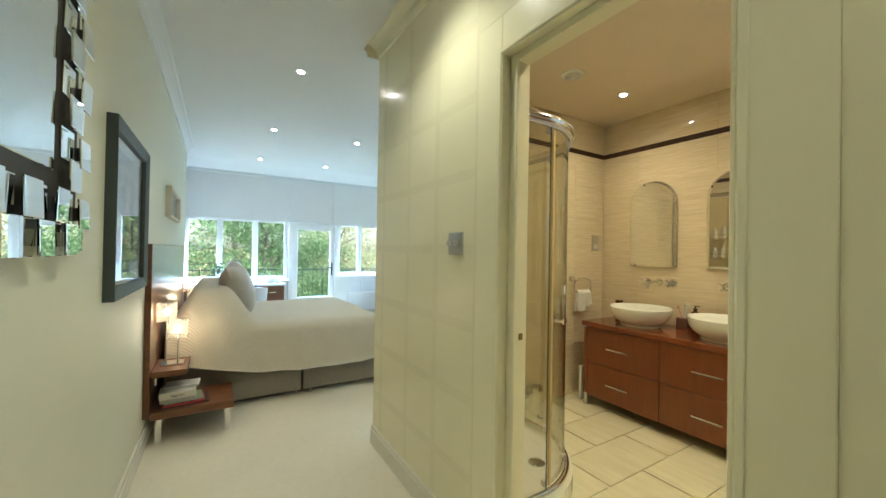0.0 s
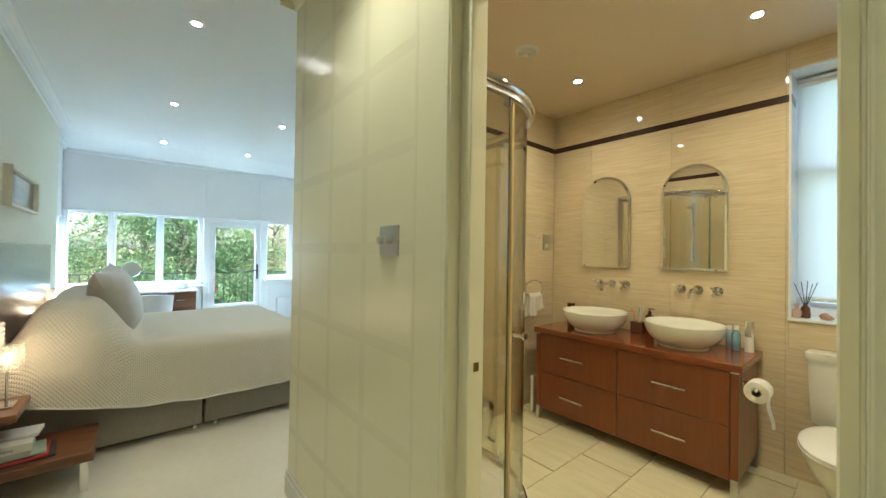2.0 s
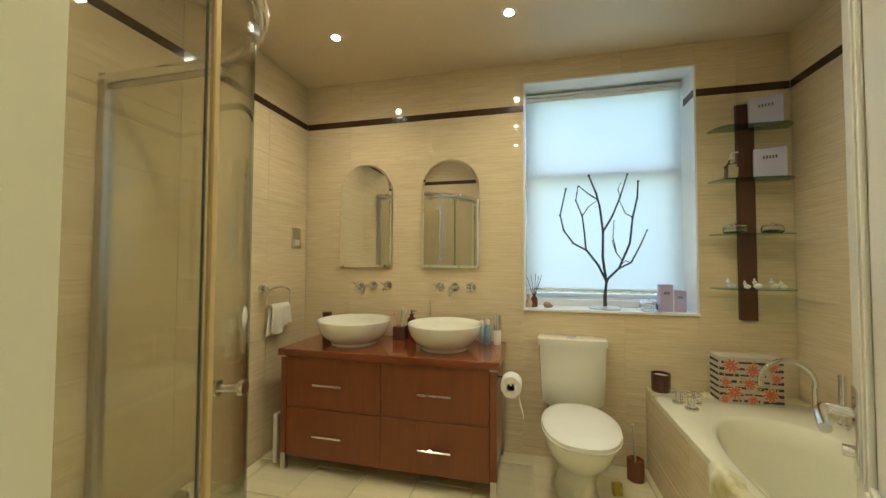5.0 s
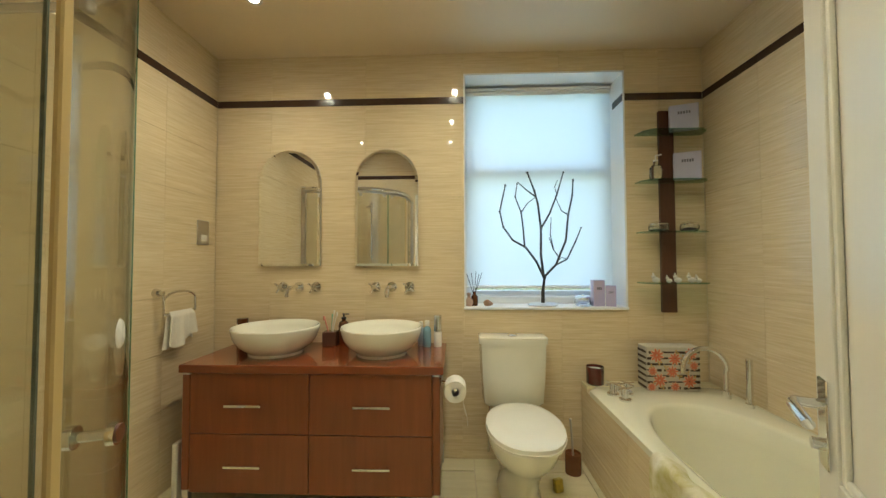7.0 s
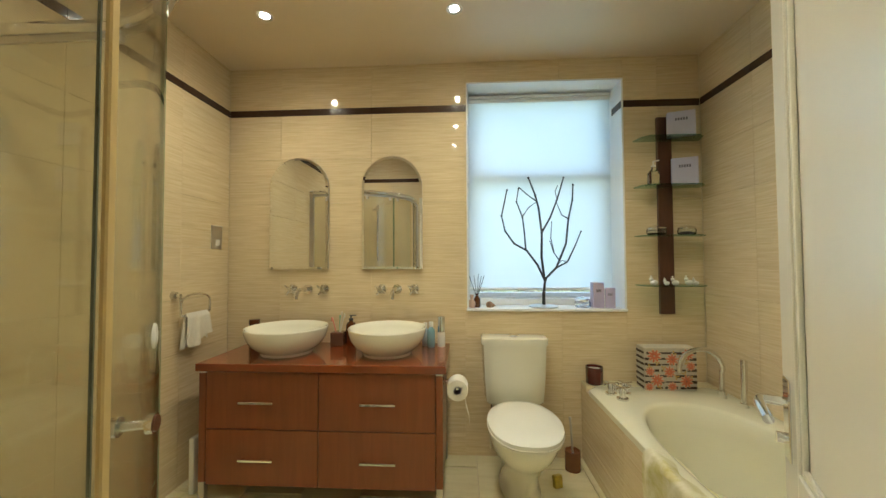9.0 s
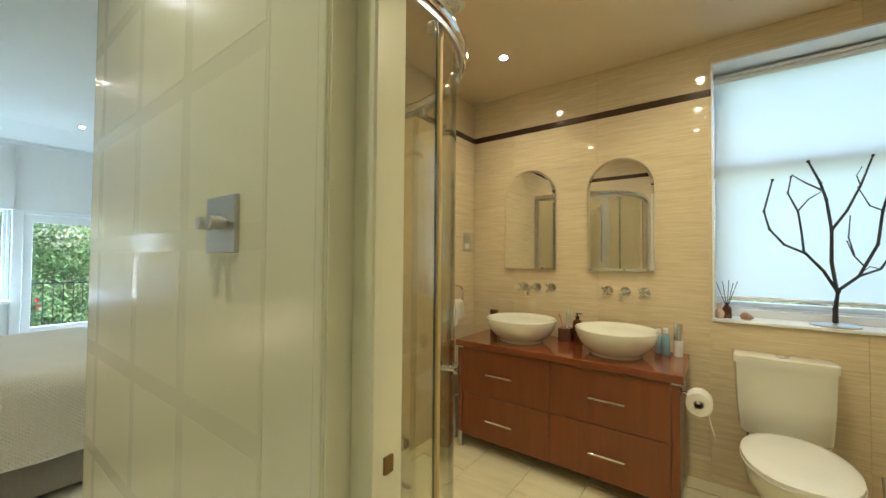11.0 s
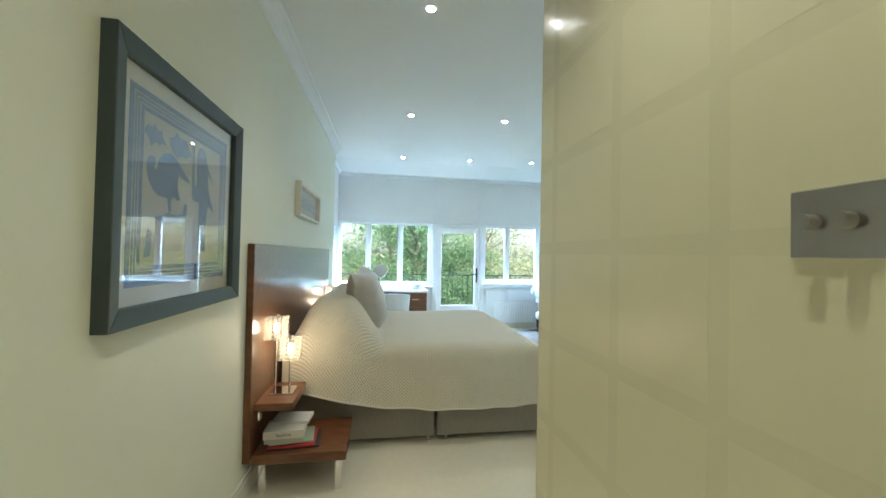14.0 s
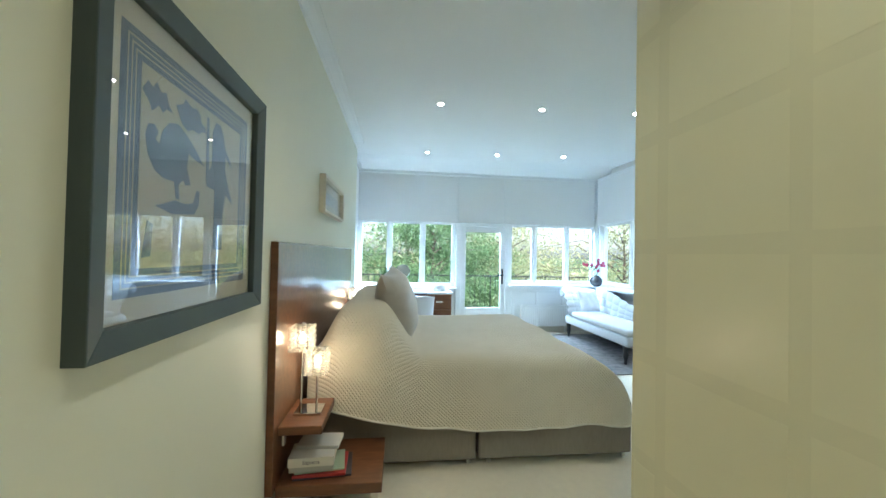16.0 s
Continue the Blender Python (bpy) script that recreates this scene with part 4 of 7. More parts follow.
def basin(y, rx, ry):
    t = thing("basin", (3.0, y, 0.718), "oval white ceramic vessel basin on the cherry worktop", "basin", "vanity basins")
    bm = B()
    prof = [(q, h * 0.884) for q, h in [(0.0, 0.004), (0.58, 0.001), (0.615, 0.0), (0.625, 0.010), (0.615, 0.016), (0.70, 0.032), (0.84, 0.062), (0.935, 0.100), (0.985, 0.142), (1.0, 0.166), (0.985, 0.172), (0.955, 0.168), (0.90, 0.135), (0.78, 0.085), (0.60, 0.05), (0.3, 0.034), (0.08, 0.030), (0.0, 0.030)]]
    lathe(bm, prof, (3.025, y, 0.718), 48, rx, ry)
    part("bowl", bm, CERAMIC, t, "", True)
    bm = B()
    lathe(bm, [(0.0, 0.036), (0.022, 0.035), (0.026, 0.029)], (3.025, y, 0.718), 18)
    part("waste", bm, CHROME, t, "", True)
    # wall taps
    w = thing("wall_tap", (XE, y + 0.02, 1.06), "chrome wall-mounted basin tap with two cross handles", "tap", "basin taps")
    for dy in (-0.12, 0.095):
        bm = B()
        c = Vector((XE + 0.002, y + dy, 1.068))
        cyl(bm, c, c + Vector((-0.012, 0, 0)), 0.031, seg=22)
        cyl(bm, c + Vector((-0.012, 0, 0)), c + Vector((-0.06, 0, 0)), 0.011, seg=14)
        for a in (35, 125):
            dvec = Vector((0, math.cos(radians(a)), math.sin(radians(a)))) * 0.042
            cyl(bm, c + Vector((-0.052, 0, 0)) - dvec, c + Vector((-0.052, 0, 0)) + dvec, 0.0065, seg=10)
        part("cross_handle", bm, CHROME, w, "", True)
    bm = B()
    c = Vector((XE + 0.002, y - 0.008, 1.068))
    cyl(bm, c, c + Vector((-0.012, 0, 0)), 0.031, seg=22)
    tube(bm, [c, c + Vector((-0.10, 0, 0.004)), c + Vector((-0.155, 0, 0.0)), c + Vector((-0.18, 0, -0.018)), c + Vector((-0.185, 0, -0.05))], 0.0135, 12)
    part("spout", bm, CHROME, w, "", True)


basin(1.725, 0.236, 0.234)
basin(1.125, 0.232, 0.226)


def arch_mirror(y):
    t = thing("arched_mirror", (XE, y, 1.2), "arched frameless wall mirror hung above the vanity", "mirror", "arched mirrors")
    w, z0, z1 = 0.2, 1.20, 1.945

    def outline(d):
        r = w - d
        zc = z1 - 0.2
        return [(y + r, z0 + d), (y + r, zc)] + [(y + r * math.cos(radians(a)), zc + r * math.sin(radians(a))) for a in range(10, 180, 10)] + [(y - r, zc), (y - r, z0 + d)]
    bm = B()
    extrude(bm, outline(0), "x", XE - 0.022, XE + 0.002)
    part("backing", bm, STEEL, t)
    bm = B()
    a = [bm.verts.new((XE - 0.0225, p, q)) for p, q in outline(0)]
    b = [bm.verts.new((XE - 0.0265, p, q)) for p, q in outline(0.016)]
    n = len(a)
    for i in range(n):
        bm.faces.new((a[i], a[(i + 1) % n], b[(i + 1) % n], b[i]))
    bm.faces.new(b)
    part("mirror_glass", bm, MIRROR, t)


arch_mirror(1.777)
arch_mirror(1.150)


# ---------------------------------------------------------------- toilet
def toilet():
    yc = 0.375
    t = thing("toilet", (3.0, yc, 0), "white ceramic close-coupled toilet with the lid down", "toilet")
    bm = B()
    prof = []
    for z, hw, fx in ((0.385, 0.162, 3.130), (0.40, 0.176, 3.120), (0.55, 0.187, 3.112), (0.745, 0.194, 3.106)):
        ring = []
        for i in range(13):
            a = math.pi * i / 12
            ring.append(bm.verts.new((3.285 if i in (0, 12) else fx + 0.045 * (1 - math.sin(a)) ** 1.0 + 0.0, yc + hw * math.cos(a) ** 1 if i not in (0, 12) else yc + hw * (1 if i == 0 else -1), z)))
        prof.append(ring)
    for a, b in zip(prof, prof[1:]):
        for i in range(13):
            bm.faces.new((a[i], a[(i + 1) % 13], b[(i + 1) % 13], b[i]))
    bm.faces.new(prof[0])
    bm.faces.new(prof[-1][::-1])
    part("cistern", bm, CERAMIC, t, "", True)
    bm = B()
    lid = [(3.287, yc + 0.198)] + [(3.10 + 0.05 * (1 - math.sin(math.pi * i / 14)), yc + 0.2 * math.cos(math.pi * i / 14)) for i in range(15)] + [(3.287, yc - 0.198)]
    prism(bm, lid, 0.746, 0.785)
    bmesh.ops.bevel(bm, geom=[e for e in bm.edges if all(v.co.z > 0.78 for v in e.verts)], offset=0.010, segments=3, profile=0.5, affect="EDGES")
    part("cistern_lid", bm, CERAMIC, t, "", True)
    bm = B()
    lathe(bm, [(0.030, 0.785), (0.030, 0.792), (0.024, 0.796), (0.0, 0.796)], (3.19, yc, 0), 20)
    part("flush_button", bm, CHROME, t, "", True)

    def oval(z, x0, x1, w, n=28, sq=1.0):
        pts = []
        for i in range(n):
            a = 2 * math.pi * i / n
            c, s = math.cos(a), math.sin(a)
            x = (x0 + x1) / 2 + (x1 - x0) / 2 * c
            taper = 1.0 - 0.04 * (0.5 - 0.5 * c)
            pts.append((x, yc + w * taper * math.copysign(abs(s) ** sq, s), z))
        return pts
    bm = B()
    rings = [[bm.verts.new(p) for p in oval(*a)] for a in ((0.002, 2.78, 3.26, 0.115), (0.06, 2.80, 3.24, 0.100), (0.18, 2.74, 3.22, 0.112), (0.25, 2.67, 3.20, 0.148), (0.30, 2.61, 3.18, 0.172), (0.36, 2.57, 3.16, 0.184), (0.395, 2.56, 3.13, 0.187))]
    for a, b in zip(rings, rings[1:]):
        for i in range(28):
            bm.faces.new((a[i], a[(i + 1) % 28], b[(i + 1) % 28], b[i]))
    bm.faces.new(rings[0][::-1])
    bm.faces.new(rings[-1])
    part("pan", bm, CERAMIC, t, "", True)
    bm = B()
    rings = [[bm.verts.new(p) for p in oval(*a)] for a in ((0.396, 2.555, 3.075, 0.190, 28, 0.78), (0.412, 2.548, 3.075, 0.194, 28, 0.78), (0.413, 2.552, 3.075, 0.191, 28, 0.78), (0.430, 2.552, 3.075, 0.191, 28, 0.78), (0.438, 2.575, 3.065, 0.174, 28, 0.78), (0.441, 2.65, 3.05, 0.13, 28, 0.8))]
    for a, b in zip(rings, rings[1:]):
        for i in range(28):
            bm.faces.new((a[i], a[(i + 1) % 28], b[(i + 1) % 28], b[i]))
    bm.faces.new(rings[0][::-1])
    bm.faces.new(rings[-1])
    part("seat_lid", bm, PLASTIC_WHITE, t, "white seat and closed lid", True)
    bm = B()
    tube(bm, [(3.26, yc + 0.13, 0.39), (3.26, yc + 0.135, 0.3), (3.25, yc + 0.14, 0.15), (3.28, yc + 0.14, 0.06)], 0.008, 8)
    part("water_pipe", bm, CHROME, t, "", True)


toilet()
t = thing("toilet_brush", (3.17, 0.035, 0), "brown cylinder toilet brush holder with steel handle", "toilet brush")
bm = B()
lathe(bm, [(0.045, 0.002), (0.045, 0.115), (0.040, 0.118), (0.034, 0.105), (0.0, 0.1)], (3.17, 0.035, 0), 24)
part("holder", bm, mat("brown_resin", (0.19, 0.075, 0.03), 0.25, var=0.15, scale=30), t, "", True)
bm = B()
cyl(bm, (3.17, 0.035, 0.1), (3.178, 0.045, 0.30), 0.006, seg=10)
ball(bm, (3.178, 0.045, 0.302), 0.008)
part("handle", bm, STEEL, t, "", True)
t = thing("toilet_roll_holder", (2.86, 0.79, 0.60), "chrome toilet roll holder on the vanity side", "toilet roll holder")
bm = B()
cyl(bm, (2.86, 0.7945, 0.615), (2.86, 0.786, 0.615), 0.022, seg=20)
tube(bm, [(2.86, 0.79, 0.615), (2.86, 0.735, 0.615), (2.85, 0.718, 0.613), (2.76, 0.715, 0.61)], 0.008, 10)
part("arm", bm, CHROME, t, "", True)
t = thing("toilet_roll", (2.81, 0.715, 0.60), "white toilet roll with a loose end hanging down", "toilet roll")
bm = B()
m = pose(0, 0, 0, 0, 90, 0)
lathe(bm, [(0.020, -0.05), (0.052, -0.05), (0.054, -0.046), (0.054, 0.046), (0.052, 0.05), (0.020, 0.05), (0.020, -0.05)], (2.815, 0.715, 0.598), 28, m=m)
part("roll", bm, mat("tissue_paper", (0.80, 0.77, 0.68), 0.95, var=0.04, scale=40, bump=0.4, bscale=300), t, "", True)
bm = B()
grid(bm, lambda u, v: (2.768 + 0.094 * u + 0.01 * v * math.sin(3 * u), 0.662 + 0.012 * math.sin(5 * v) + 0.004 * v, 0.60 - 0.17 * v - 0.03 * v * u), 6, 10)
thicken(bm, 0.0008)
part("loose_sheet", bm, TOWEL, t, "", True)

# ---------------------------------------------------------------- bath
def bath():
    x0, x1, y0, y1, z = 1.62, XE - 0.10, YS, -0.055, 0.49
    t = thing("bath", (2.4, -0.42, 0), "white built-in bath with a tiled side panel", "bath")
    cx, cy, n = 2.30, -0.43, 64
    bm = B()

    def rim(i):
        a = 2 * math.pi * i / n
        c, s = math.cos(a), math.sin(a)
        k = max(abs(c) / ((x1 - x0) / 2), abs(s) / ((y1 - y0) / 2))
        return ((x0 + x1) / 2 + c / k, (y0 + y1) / 2 + s / k)

    def inner(i, rx, ry, ox=0.0):
        a = 2 * math.pi * i / n
        c, s = math.cos(a), math.sin(a)
        return (cx + ox + rx * math.copysign(abs(c) ** 0.8, c), cy + ry * math.copysign(abs(s) ** 0.85, s))
    levels = [([rim(i) for i in range(n)], z - 0.035), ([rim(i) for i in range(n)], z - 0.006), ([(p[0] + (cx - p[0]) * 0.012, p[1] + (cy - p[1]) * 0.03) for p in (rim(i) for i in range(n))], z)]
    for rx, ry, dz in ((0.66, 0.315, 0.0), (0.645, 0.300, -0.004), (0.63, 0.290, -0.016), (0.60, 0.275, -0.10), (0.56, 0.25, -0.25), (0.50, 0.21, -0.36), (0.35, 0.13, -0.385), (0.05, 0.02, -0.388)):
        levels.append(([inner(i, rx, ry) for i in range(n)], z + dz))
    rings = [[bm.verts.new((p[0], p[1], zz)) for p in pts] for pts, zz in levels]
    for a, b in zip(rings, rings[1:]):
        for i in range(n):
            bm.faces.new((a[i], a[(i + 1) % n], b[(i + 1) % n], b[i]))
    bm.faces.new(rings[-1])
    part("tub", bm, ACRYLIC, t, "", True)
    bm = B()
    box(bm, x0 + 0.01, x1, y1 - 0.03, y1 - 0.014, 0.0, z - 0.036)
    pn = part("side_panel", bm, GROUT, t)
    for a, b in ((x0 + 0.01, 2.06), (2.06, 2.68), (2.68, XE)):
        for c, e in ((0.003, 0.15), (0.15, z - 0.036)):
            bm = B()
            box(bm, a + 0.001, b - 0.001, y1 - 0.015, y1 - 0.005, c + 0.001, e - 0.001, 0.001, 1)
            part("tile", bm, TILE, pn)
    bm = B()
    box(bm, x1, XE, y0, y1 - 0.006, z - 0.02, z - 0.002, 0.001, 1)
    part("tiled_ledge", bm, FTILE, t, "cream tiled ledge at the bath end")
    bm = B()
    box(bm, x1 + 0.001, XE, y1 - 0.016, y1 - 0.006, 0, z - 0.021)
    part("ledge_front", bm, TILE, t)
    bm = B()
    box(bm, x0, x0 + 0.012, y0, y1 - 0.03, 0, z - 0.036)
    part("end_panel", bm, TILE, t)
    for nm, p, h in (("tap_valve", (3.06, -0.155), 0), ("tap_valve", (2.98, -0.185), 0), ("tap_valve", (3.07, -0.235), 0)):
        bm = B()
        c = Vector((p[0], p[1], z - 0.001))
        cyl(bm, c, c + Vector((0, 0, 0.010)), 0.032, seg=20)
        cyl(bm, c + Vector((0, 0, 0.01)), c + Vector((0, 0, 0.065)), 0.018, seg=16)
        for a in (20, 110):
            dv = Vector((math.cos(radians(a)), math.sin(radians(a)), 0)) * 0.046
            cyl(bm, c + Vector((0, 0, 0.060)) - dv, c + Vector((0, 0, 0.060)) + dv, 0.006, seg=10)
        part(nm, bm, CHROME, t, "chrome cross-head valve", True)
    bm = B()
    cyl(bm, (3.03, -0.742, z - 0.001), (3.03, -0.742, z + 0.04), 0.022, seg=18)
    pts = [Vector((3.03, -0.742, z + 0.03)), Vector((3.03, -0.742, z + 0.15))] + arc((3.02, -0.625, z + 0.15), 0.117, 180, 10, 14, (0, 1, 0), (0, 0, 1)) + [Vector((3.01, -0.506, z + 0.135))]
    tube(bm, pts, 0.013, 12)
    part("swan_spout", bm, CHROME, t, "tall curved chrome spout", True)
    bm = B()
    cyl(bm, (2.90, -0.765, z - 0.001), (2.90, -0.765, z + 0.02), 0.020, seg=18)
    cyl(bm, (2.90, -0.765, z + 0.02), (2.905, -0.77, z + 0.24), 0.014, 0.016, seg=16)
    part("hand_shower", bm, CHROME, t, "upright chrome hand shower", True)
    bm = B()
    cyl(bm, (cx, -0.735, 0.42), (cx, -0.715, 0.42), 0.03, seg=20)
    part("overflow", bm, CHROME, t)


bath()
t = thing("bath_mat", (2.2, -0.06, 0.49), "cream and yellow towelling bath mat draped over the bath side", "bath mat")


def drape(u, v):
    """Over the bath edge: inside, across the rim, then down the panel."""
    x = 1.82 + 0.60 * u + 0.012 * math.sin(9 * v + 2)
    s = -0.20 + 0.58 * v
    w = 0.010 * math.sin(14 * u + 3 * v) + 0.006 * math.sin(31 * u)
    if s < 0:
        return (x, -0.055 + s * 0.6, 0.512 + s * 0.30 + w * 0.5)
    if s < 0.06:
        a = s / 0.06 * math.pi / 2
        return (x, -0.055 + 0.028 * math.sin(a), 0.512 - 0.028 * (1 - math.cos(a)) + w * 0.3)
    return (x, -0.025 + w + 0.01 * (s - 0.06), 0.484 - (s - 0.06))


bm = B()
grid(bm, drape, 40, 30)
thicken(bm, 0.014)
MATM = streaked("yellow_cream_towelling", (0.45, 0.41, 0.10), (0.80, 0.77, 0.64), 0.95, (9.0, 9.0, 9.0), bump=1.0)
part("towelling", bm, MATM, t, "", True)

# ---------------------------------------------------------------- shelf board, glass shelves and their things
t = thing("glass_shelf_unit", (3.28, -0.63, 0.92), "dark wood wall board carrying four glass shelves", "shelf")
bm = B()
box(bm, XE - 0.022, XE + 0.002, -0.640, -0.552, 0.912, 2.16, 0.002, 1)
part("board", bm, mat("dark_red_wood", (0.085, 0.028, 0.014), 0.3, var=0.25, scale=12, stretch=(8, 8, 1), coat=0.3), t)
SHELVES = [2.005, 1.708, 1.40, 1.095]
for z in SHELVES:
    bm = B()
    out = [(XE - 0.022, -0.40), (XE - 0.10, -0.415), (XE - 0.14, -0.46)] + [(XE - 0.14, -0.74), (XE - 0.10, -0.785), (XE - 0.022, -0.80)]
    prism(bm, out, z - 0.004, z + 0.004)
    part("glass_shelf", bm, GREEN_GLASS, t, "green-edged glass shelf")
LILAC = mat("lilac_card", (0.46, 0.42, 0.62), 0.4, var=0.04, scale=20)
GREYC = mat("pale_lilac_card", (0.46, 0.46, 0.60), 0.45, var=0.03, scale=20)
INK = mat("dark_ink", (0.09, 0.08, 0.12), 0.5)
PORC = mat("white_porcelain", (0.80, 0.79, 0.75), 0.15, var=0.03, scale=20)
JAR = glass("jar_glass", (0.93, 0.96, 0.97), 0.02, False)


def gift_box(p, w, h, d, rz, body, label, ink=True, category="gift box"):
    t = thing("gift_box", p, label, category)
    m = pose(*p, 0, 0, rz)
    bm = B()
    obox(bm, m @ Matrix.Translation((0, 0, h / 2)), d, w, h, 0.002, 1)
    part("carton", bm, body, t)
    if ink:
        bm = B()
        for i, s in enumerate((-0.026, -0.013, 0.0, 0.013, 0.026)):
            obox(bm, m @ Matrix.Translation((-d / 2 - 0.0006, s * w / 0.14, h * 0.68)), 0.001, 0.008 * w / 0.14, 0.017 * h / 0.16)
        part("lettering", bm, INK, t, "dark block lettering")


gift_box((3.21, -0.660, SHELVES[0] + 0.004), 0.150, 0.155, 0.035, -20, GREYC, "pale lilac perfume gift box on the top glass shelf")
gift_box((3.21, -0.675, SHELVES[1] + 0.004), 0.140, 0.165, 0.035, -22, GREYC, "pale lilac perfume gift box on the second glass shelf")
gift_box((3.37, -0.195, WB + 0.004), 0.072, 0.165, 0.05, 4, LILAC, "lilac upright perfume carton on the window sill")
gift_box((3.36, -0.275, WB + 0.004), 0.060, 0.130, 0.045, -22, LILAC, "small lilac carton leaning on the window sill")


def lidded_jar(p, r, h, label):
    t = thing("glass_jar", p, label, "jar", "lidded glass jars")
    bm = B()
    lathe(bm, [(0.0, 0.001), (r * 0.8, 0), (r, h * 0.15), (r, h * 0.5), (r * 0.9, h * 0.6), (r * 0.82, h * 0.6), (r * 0.9, h * 0.45), (r * 0.9, h * 0.2), (0.0, h * 0.12)], p, 24)
    part("jar", bm, JAR, t, "", True)
    bm = B()
    lathe(bm, [(r * 0.95, h * 0.61), (r * 0.98, h * 0.72), (r * 0.7, h * 0.88), (r * 0.2, h * 0.93), (r * 0.2, h), (0.0, h)], p, 24)
    part("lid", bm, CHROME, t, "silver lid", True)


lidded_jar((3.21, -0.500, SHELVES[2] + 0.004), 0.055, 0.062, "squat glass jar with a silver lid on the third shelf")
lidded_jar((3.21, -0.680, SHELVES[2] + 0.004), 0.05, 0.060, "squat glass jar with a silver lid beside a dark pebble")
lidded_jar((3.37, -0.10, WB + 0.004), 0.050, 0.072, "squat glass jar with a silver lid on the window sill")
t = thing("soap_dispenser", (3.20, -0.485, SHELVES[1] + 0.004), "small clear glass soap bottle with a white pump", "soap dispenser")
bm = B()
lathe(bm, [(0.030, 0), (0.034, 0.01), (0.034, 0.07), (0.016, 0.09), (0.013, 0.11)], (3.20, -0.485, SHELVES[1] + 0.004), 20)
part("body", bm, JAR, t, "", True)
bm = B()
lathe(bm, [(0.014, 0.108), (0.014, 0.118), (0.004, 0.12), (0.004, 0.145)], (3.20, -0.485, SHELVES[1] + 0.004), 12)
tube(bm, [(3.20, -0.485, SHELVES[1] + 0.148), (3.20, -0.52, SHELVES[1] + 0.155)], 0.004, 8)
part("pump", bm, PORC, t, "", True)
t = thing("pebble", (3.17, -0.655, SHELVES[2] + 0.004), "smooth dark pebble on the glass shelf", "pebble")
bm = B()
ball(bm, (3.17, -0.655, SHELVES[2] + 0.013), 0.01, 1.5, 4.2, 1.0)
part("stone", bm, BLACK, t, "", True)
for y, s in ((-0.475, 1.0), (-0.55, 0.75), (-0.60, 0.95), (-0.68, 1.0), (-0.72, 0.8)):
    t = thing("porcelain_ornament", (3.20, y, SHELVES[3] + 0.004), "small white porcelain rabbit-like ornament on the lowest shelf", "ornament", "porcelain ornaments")
    bm = B()
    z = SHELVES[3] + 0.004
    ball(bm, (3.20, y, z + 0.016 * s), 0.017 * s, 1.0, 1.35, 0.95)
    ball(bm, (3.20, y + 0.016 * s, z + 0.036 * s), 0.012 * s)
    ball(bm, (3.196, y + 0.020 * s, z + 0.050 * s), 0.005 * s, 1, 1, 2)
    ball(bm, (3.206, y + 0.014 * s, z + 0.050 * s), 0.005 * s, 1, 1, 2)
    part("figure", bm, PORC, t, "", True)

# floral storage box and candle on the bath ledge
t = thing("storage_box", (3.165, -0.53, 0.489), "fabric storage box printed with coral flowers and dark stripes", "storage box")
FB = mat("floral_base", (0.50, 0.47, 0.37), 0.8, var=0.12, scale=30)
bm = B()
box(bm, 3.13, 3.23, -0.672, -0.373, 0.489, 0.738, 0.004, 1)
body = part("carton", bm, FB, t)
DARKP = mat("dark_stripe", (0.055, 0.035, 0.025), 0.8, var=0.3, scale=40)
rnd = random.Random(12)
for i in range(7):
    z = 0.500 + 0.0335 * i
    bm = B()
    y = -0.669
    while y < -0.39:
        e = min(-0.376, y + rnd.uniform(0.03, 0.09))
        box(bm, 3.1282, 3.1302, y, e, z + rnd.uniform(-0.003, 0.003), z + rnd.uniform(0.010, 0.016))
        y = e + rnd.uniform(0.0, 0.02)
    box(bm, 3.133, 3.227, -0.3732, -0.3712, z, z + 0.013)
    part("stripe_print", bm, DARKP, body)
CORAL = mat("coral_flower", (0.58, 0.17, 0.09), 0.8, var=0.3, scale=60)
PETAL_RIM = mat("cream_petal_rim", (0.66, 0.52, 0.36), 0.8, var=0.1, scale=60)
MUSTARD = mat("mustard_print", (0.50, 0.34, 0.10), 0.8, var=0.2, scale=50)


def petals(y, z, r, n, turn, x, width):
    bm = B()
    for k in range(n):
        a = radians(360 / n * k + turn)
        m = Matrix.Translation((x, y + 0.55 * r * math.cos(a), z + 0.55 * r * math.sin(a))) @ pose(0, 0, 0, math.degrees(a), 0, 0) @ Matrix.Diagonal((0.0009, 0.46 * r, width * r, 1))
        bmesh.ops.create_uvsphere(bm, u_segments=8, v_segments=6, radius=1, matrix=m)
    return bm


for i, (y, z, r) in enumerate(((-0.61, 0.545, 0.036), (-0.53, 0.515, 0.026), (-0.445, 0.55, 0.036), (-0.405, 0.600, 0.026), (-0.515, 0.598, 0.032), (-0.635, 0.632, 0.026), (-0.43, 0.690, 0.038), (-0.53, 0.670, 0.034), (-0.62, 0.700, 0.034), (-0.40, 0.512, 0.024))):
    part("flower_rim", petals(y, z, r * 1.10, 9, 13 * i, 3.1277, 0.22), PETAL_RIM, body)
    part("flower_print", petals(y, z, r, 9, 13 * i, 3.1271, 0.165), CORAL, body)
for i in range(12):
    y, z = -0.65 + 0.25 * ((i * 0.618 + 0.2) % 1), 0.51 + 0.20 * ((i * 0.29 + 0.4) % 1)
    part("leaf_print", petals(y, z, 0.016, 3, 40 * i, 3.1279, 0.3), MUSTARD, body)
t = thing("candle", (3.25, -0.125, 0.488), "candle in a dark red-brown glass tumbler on the bath ledge", "candle")
bm = B()
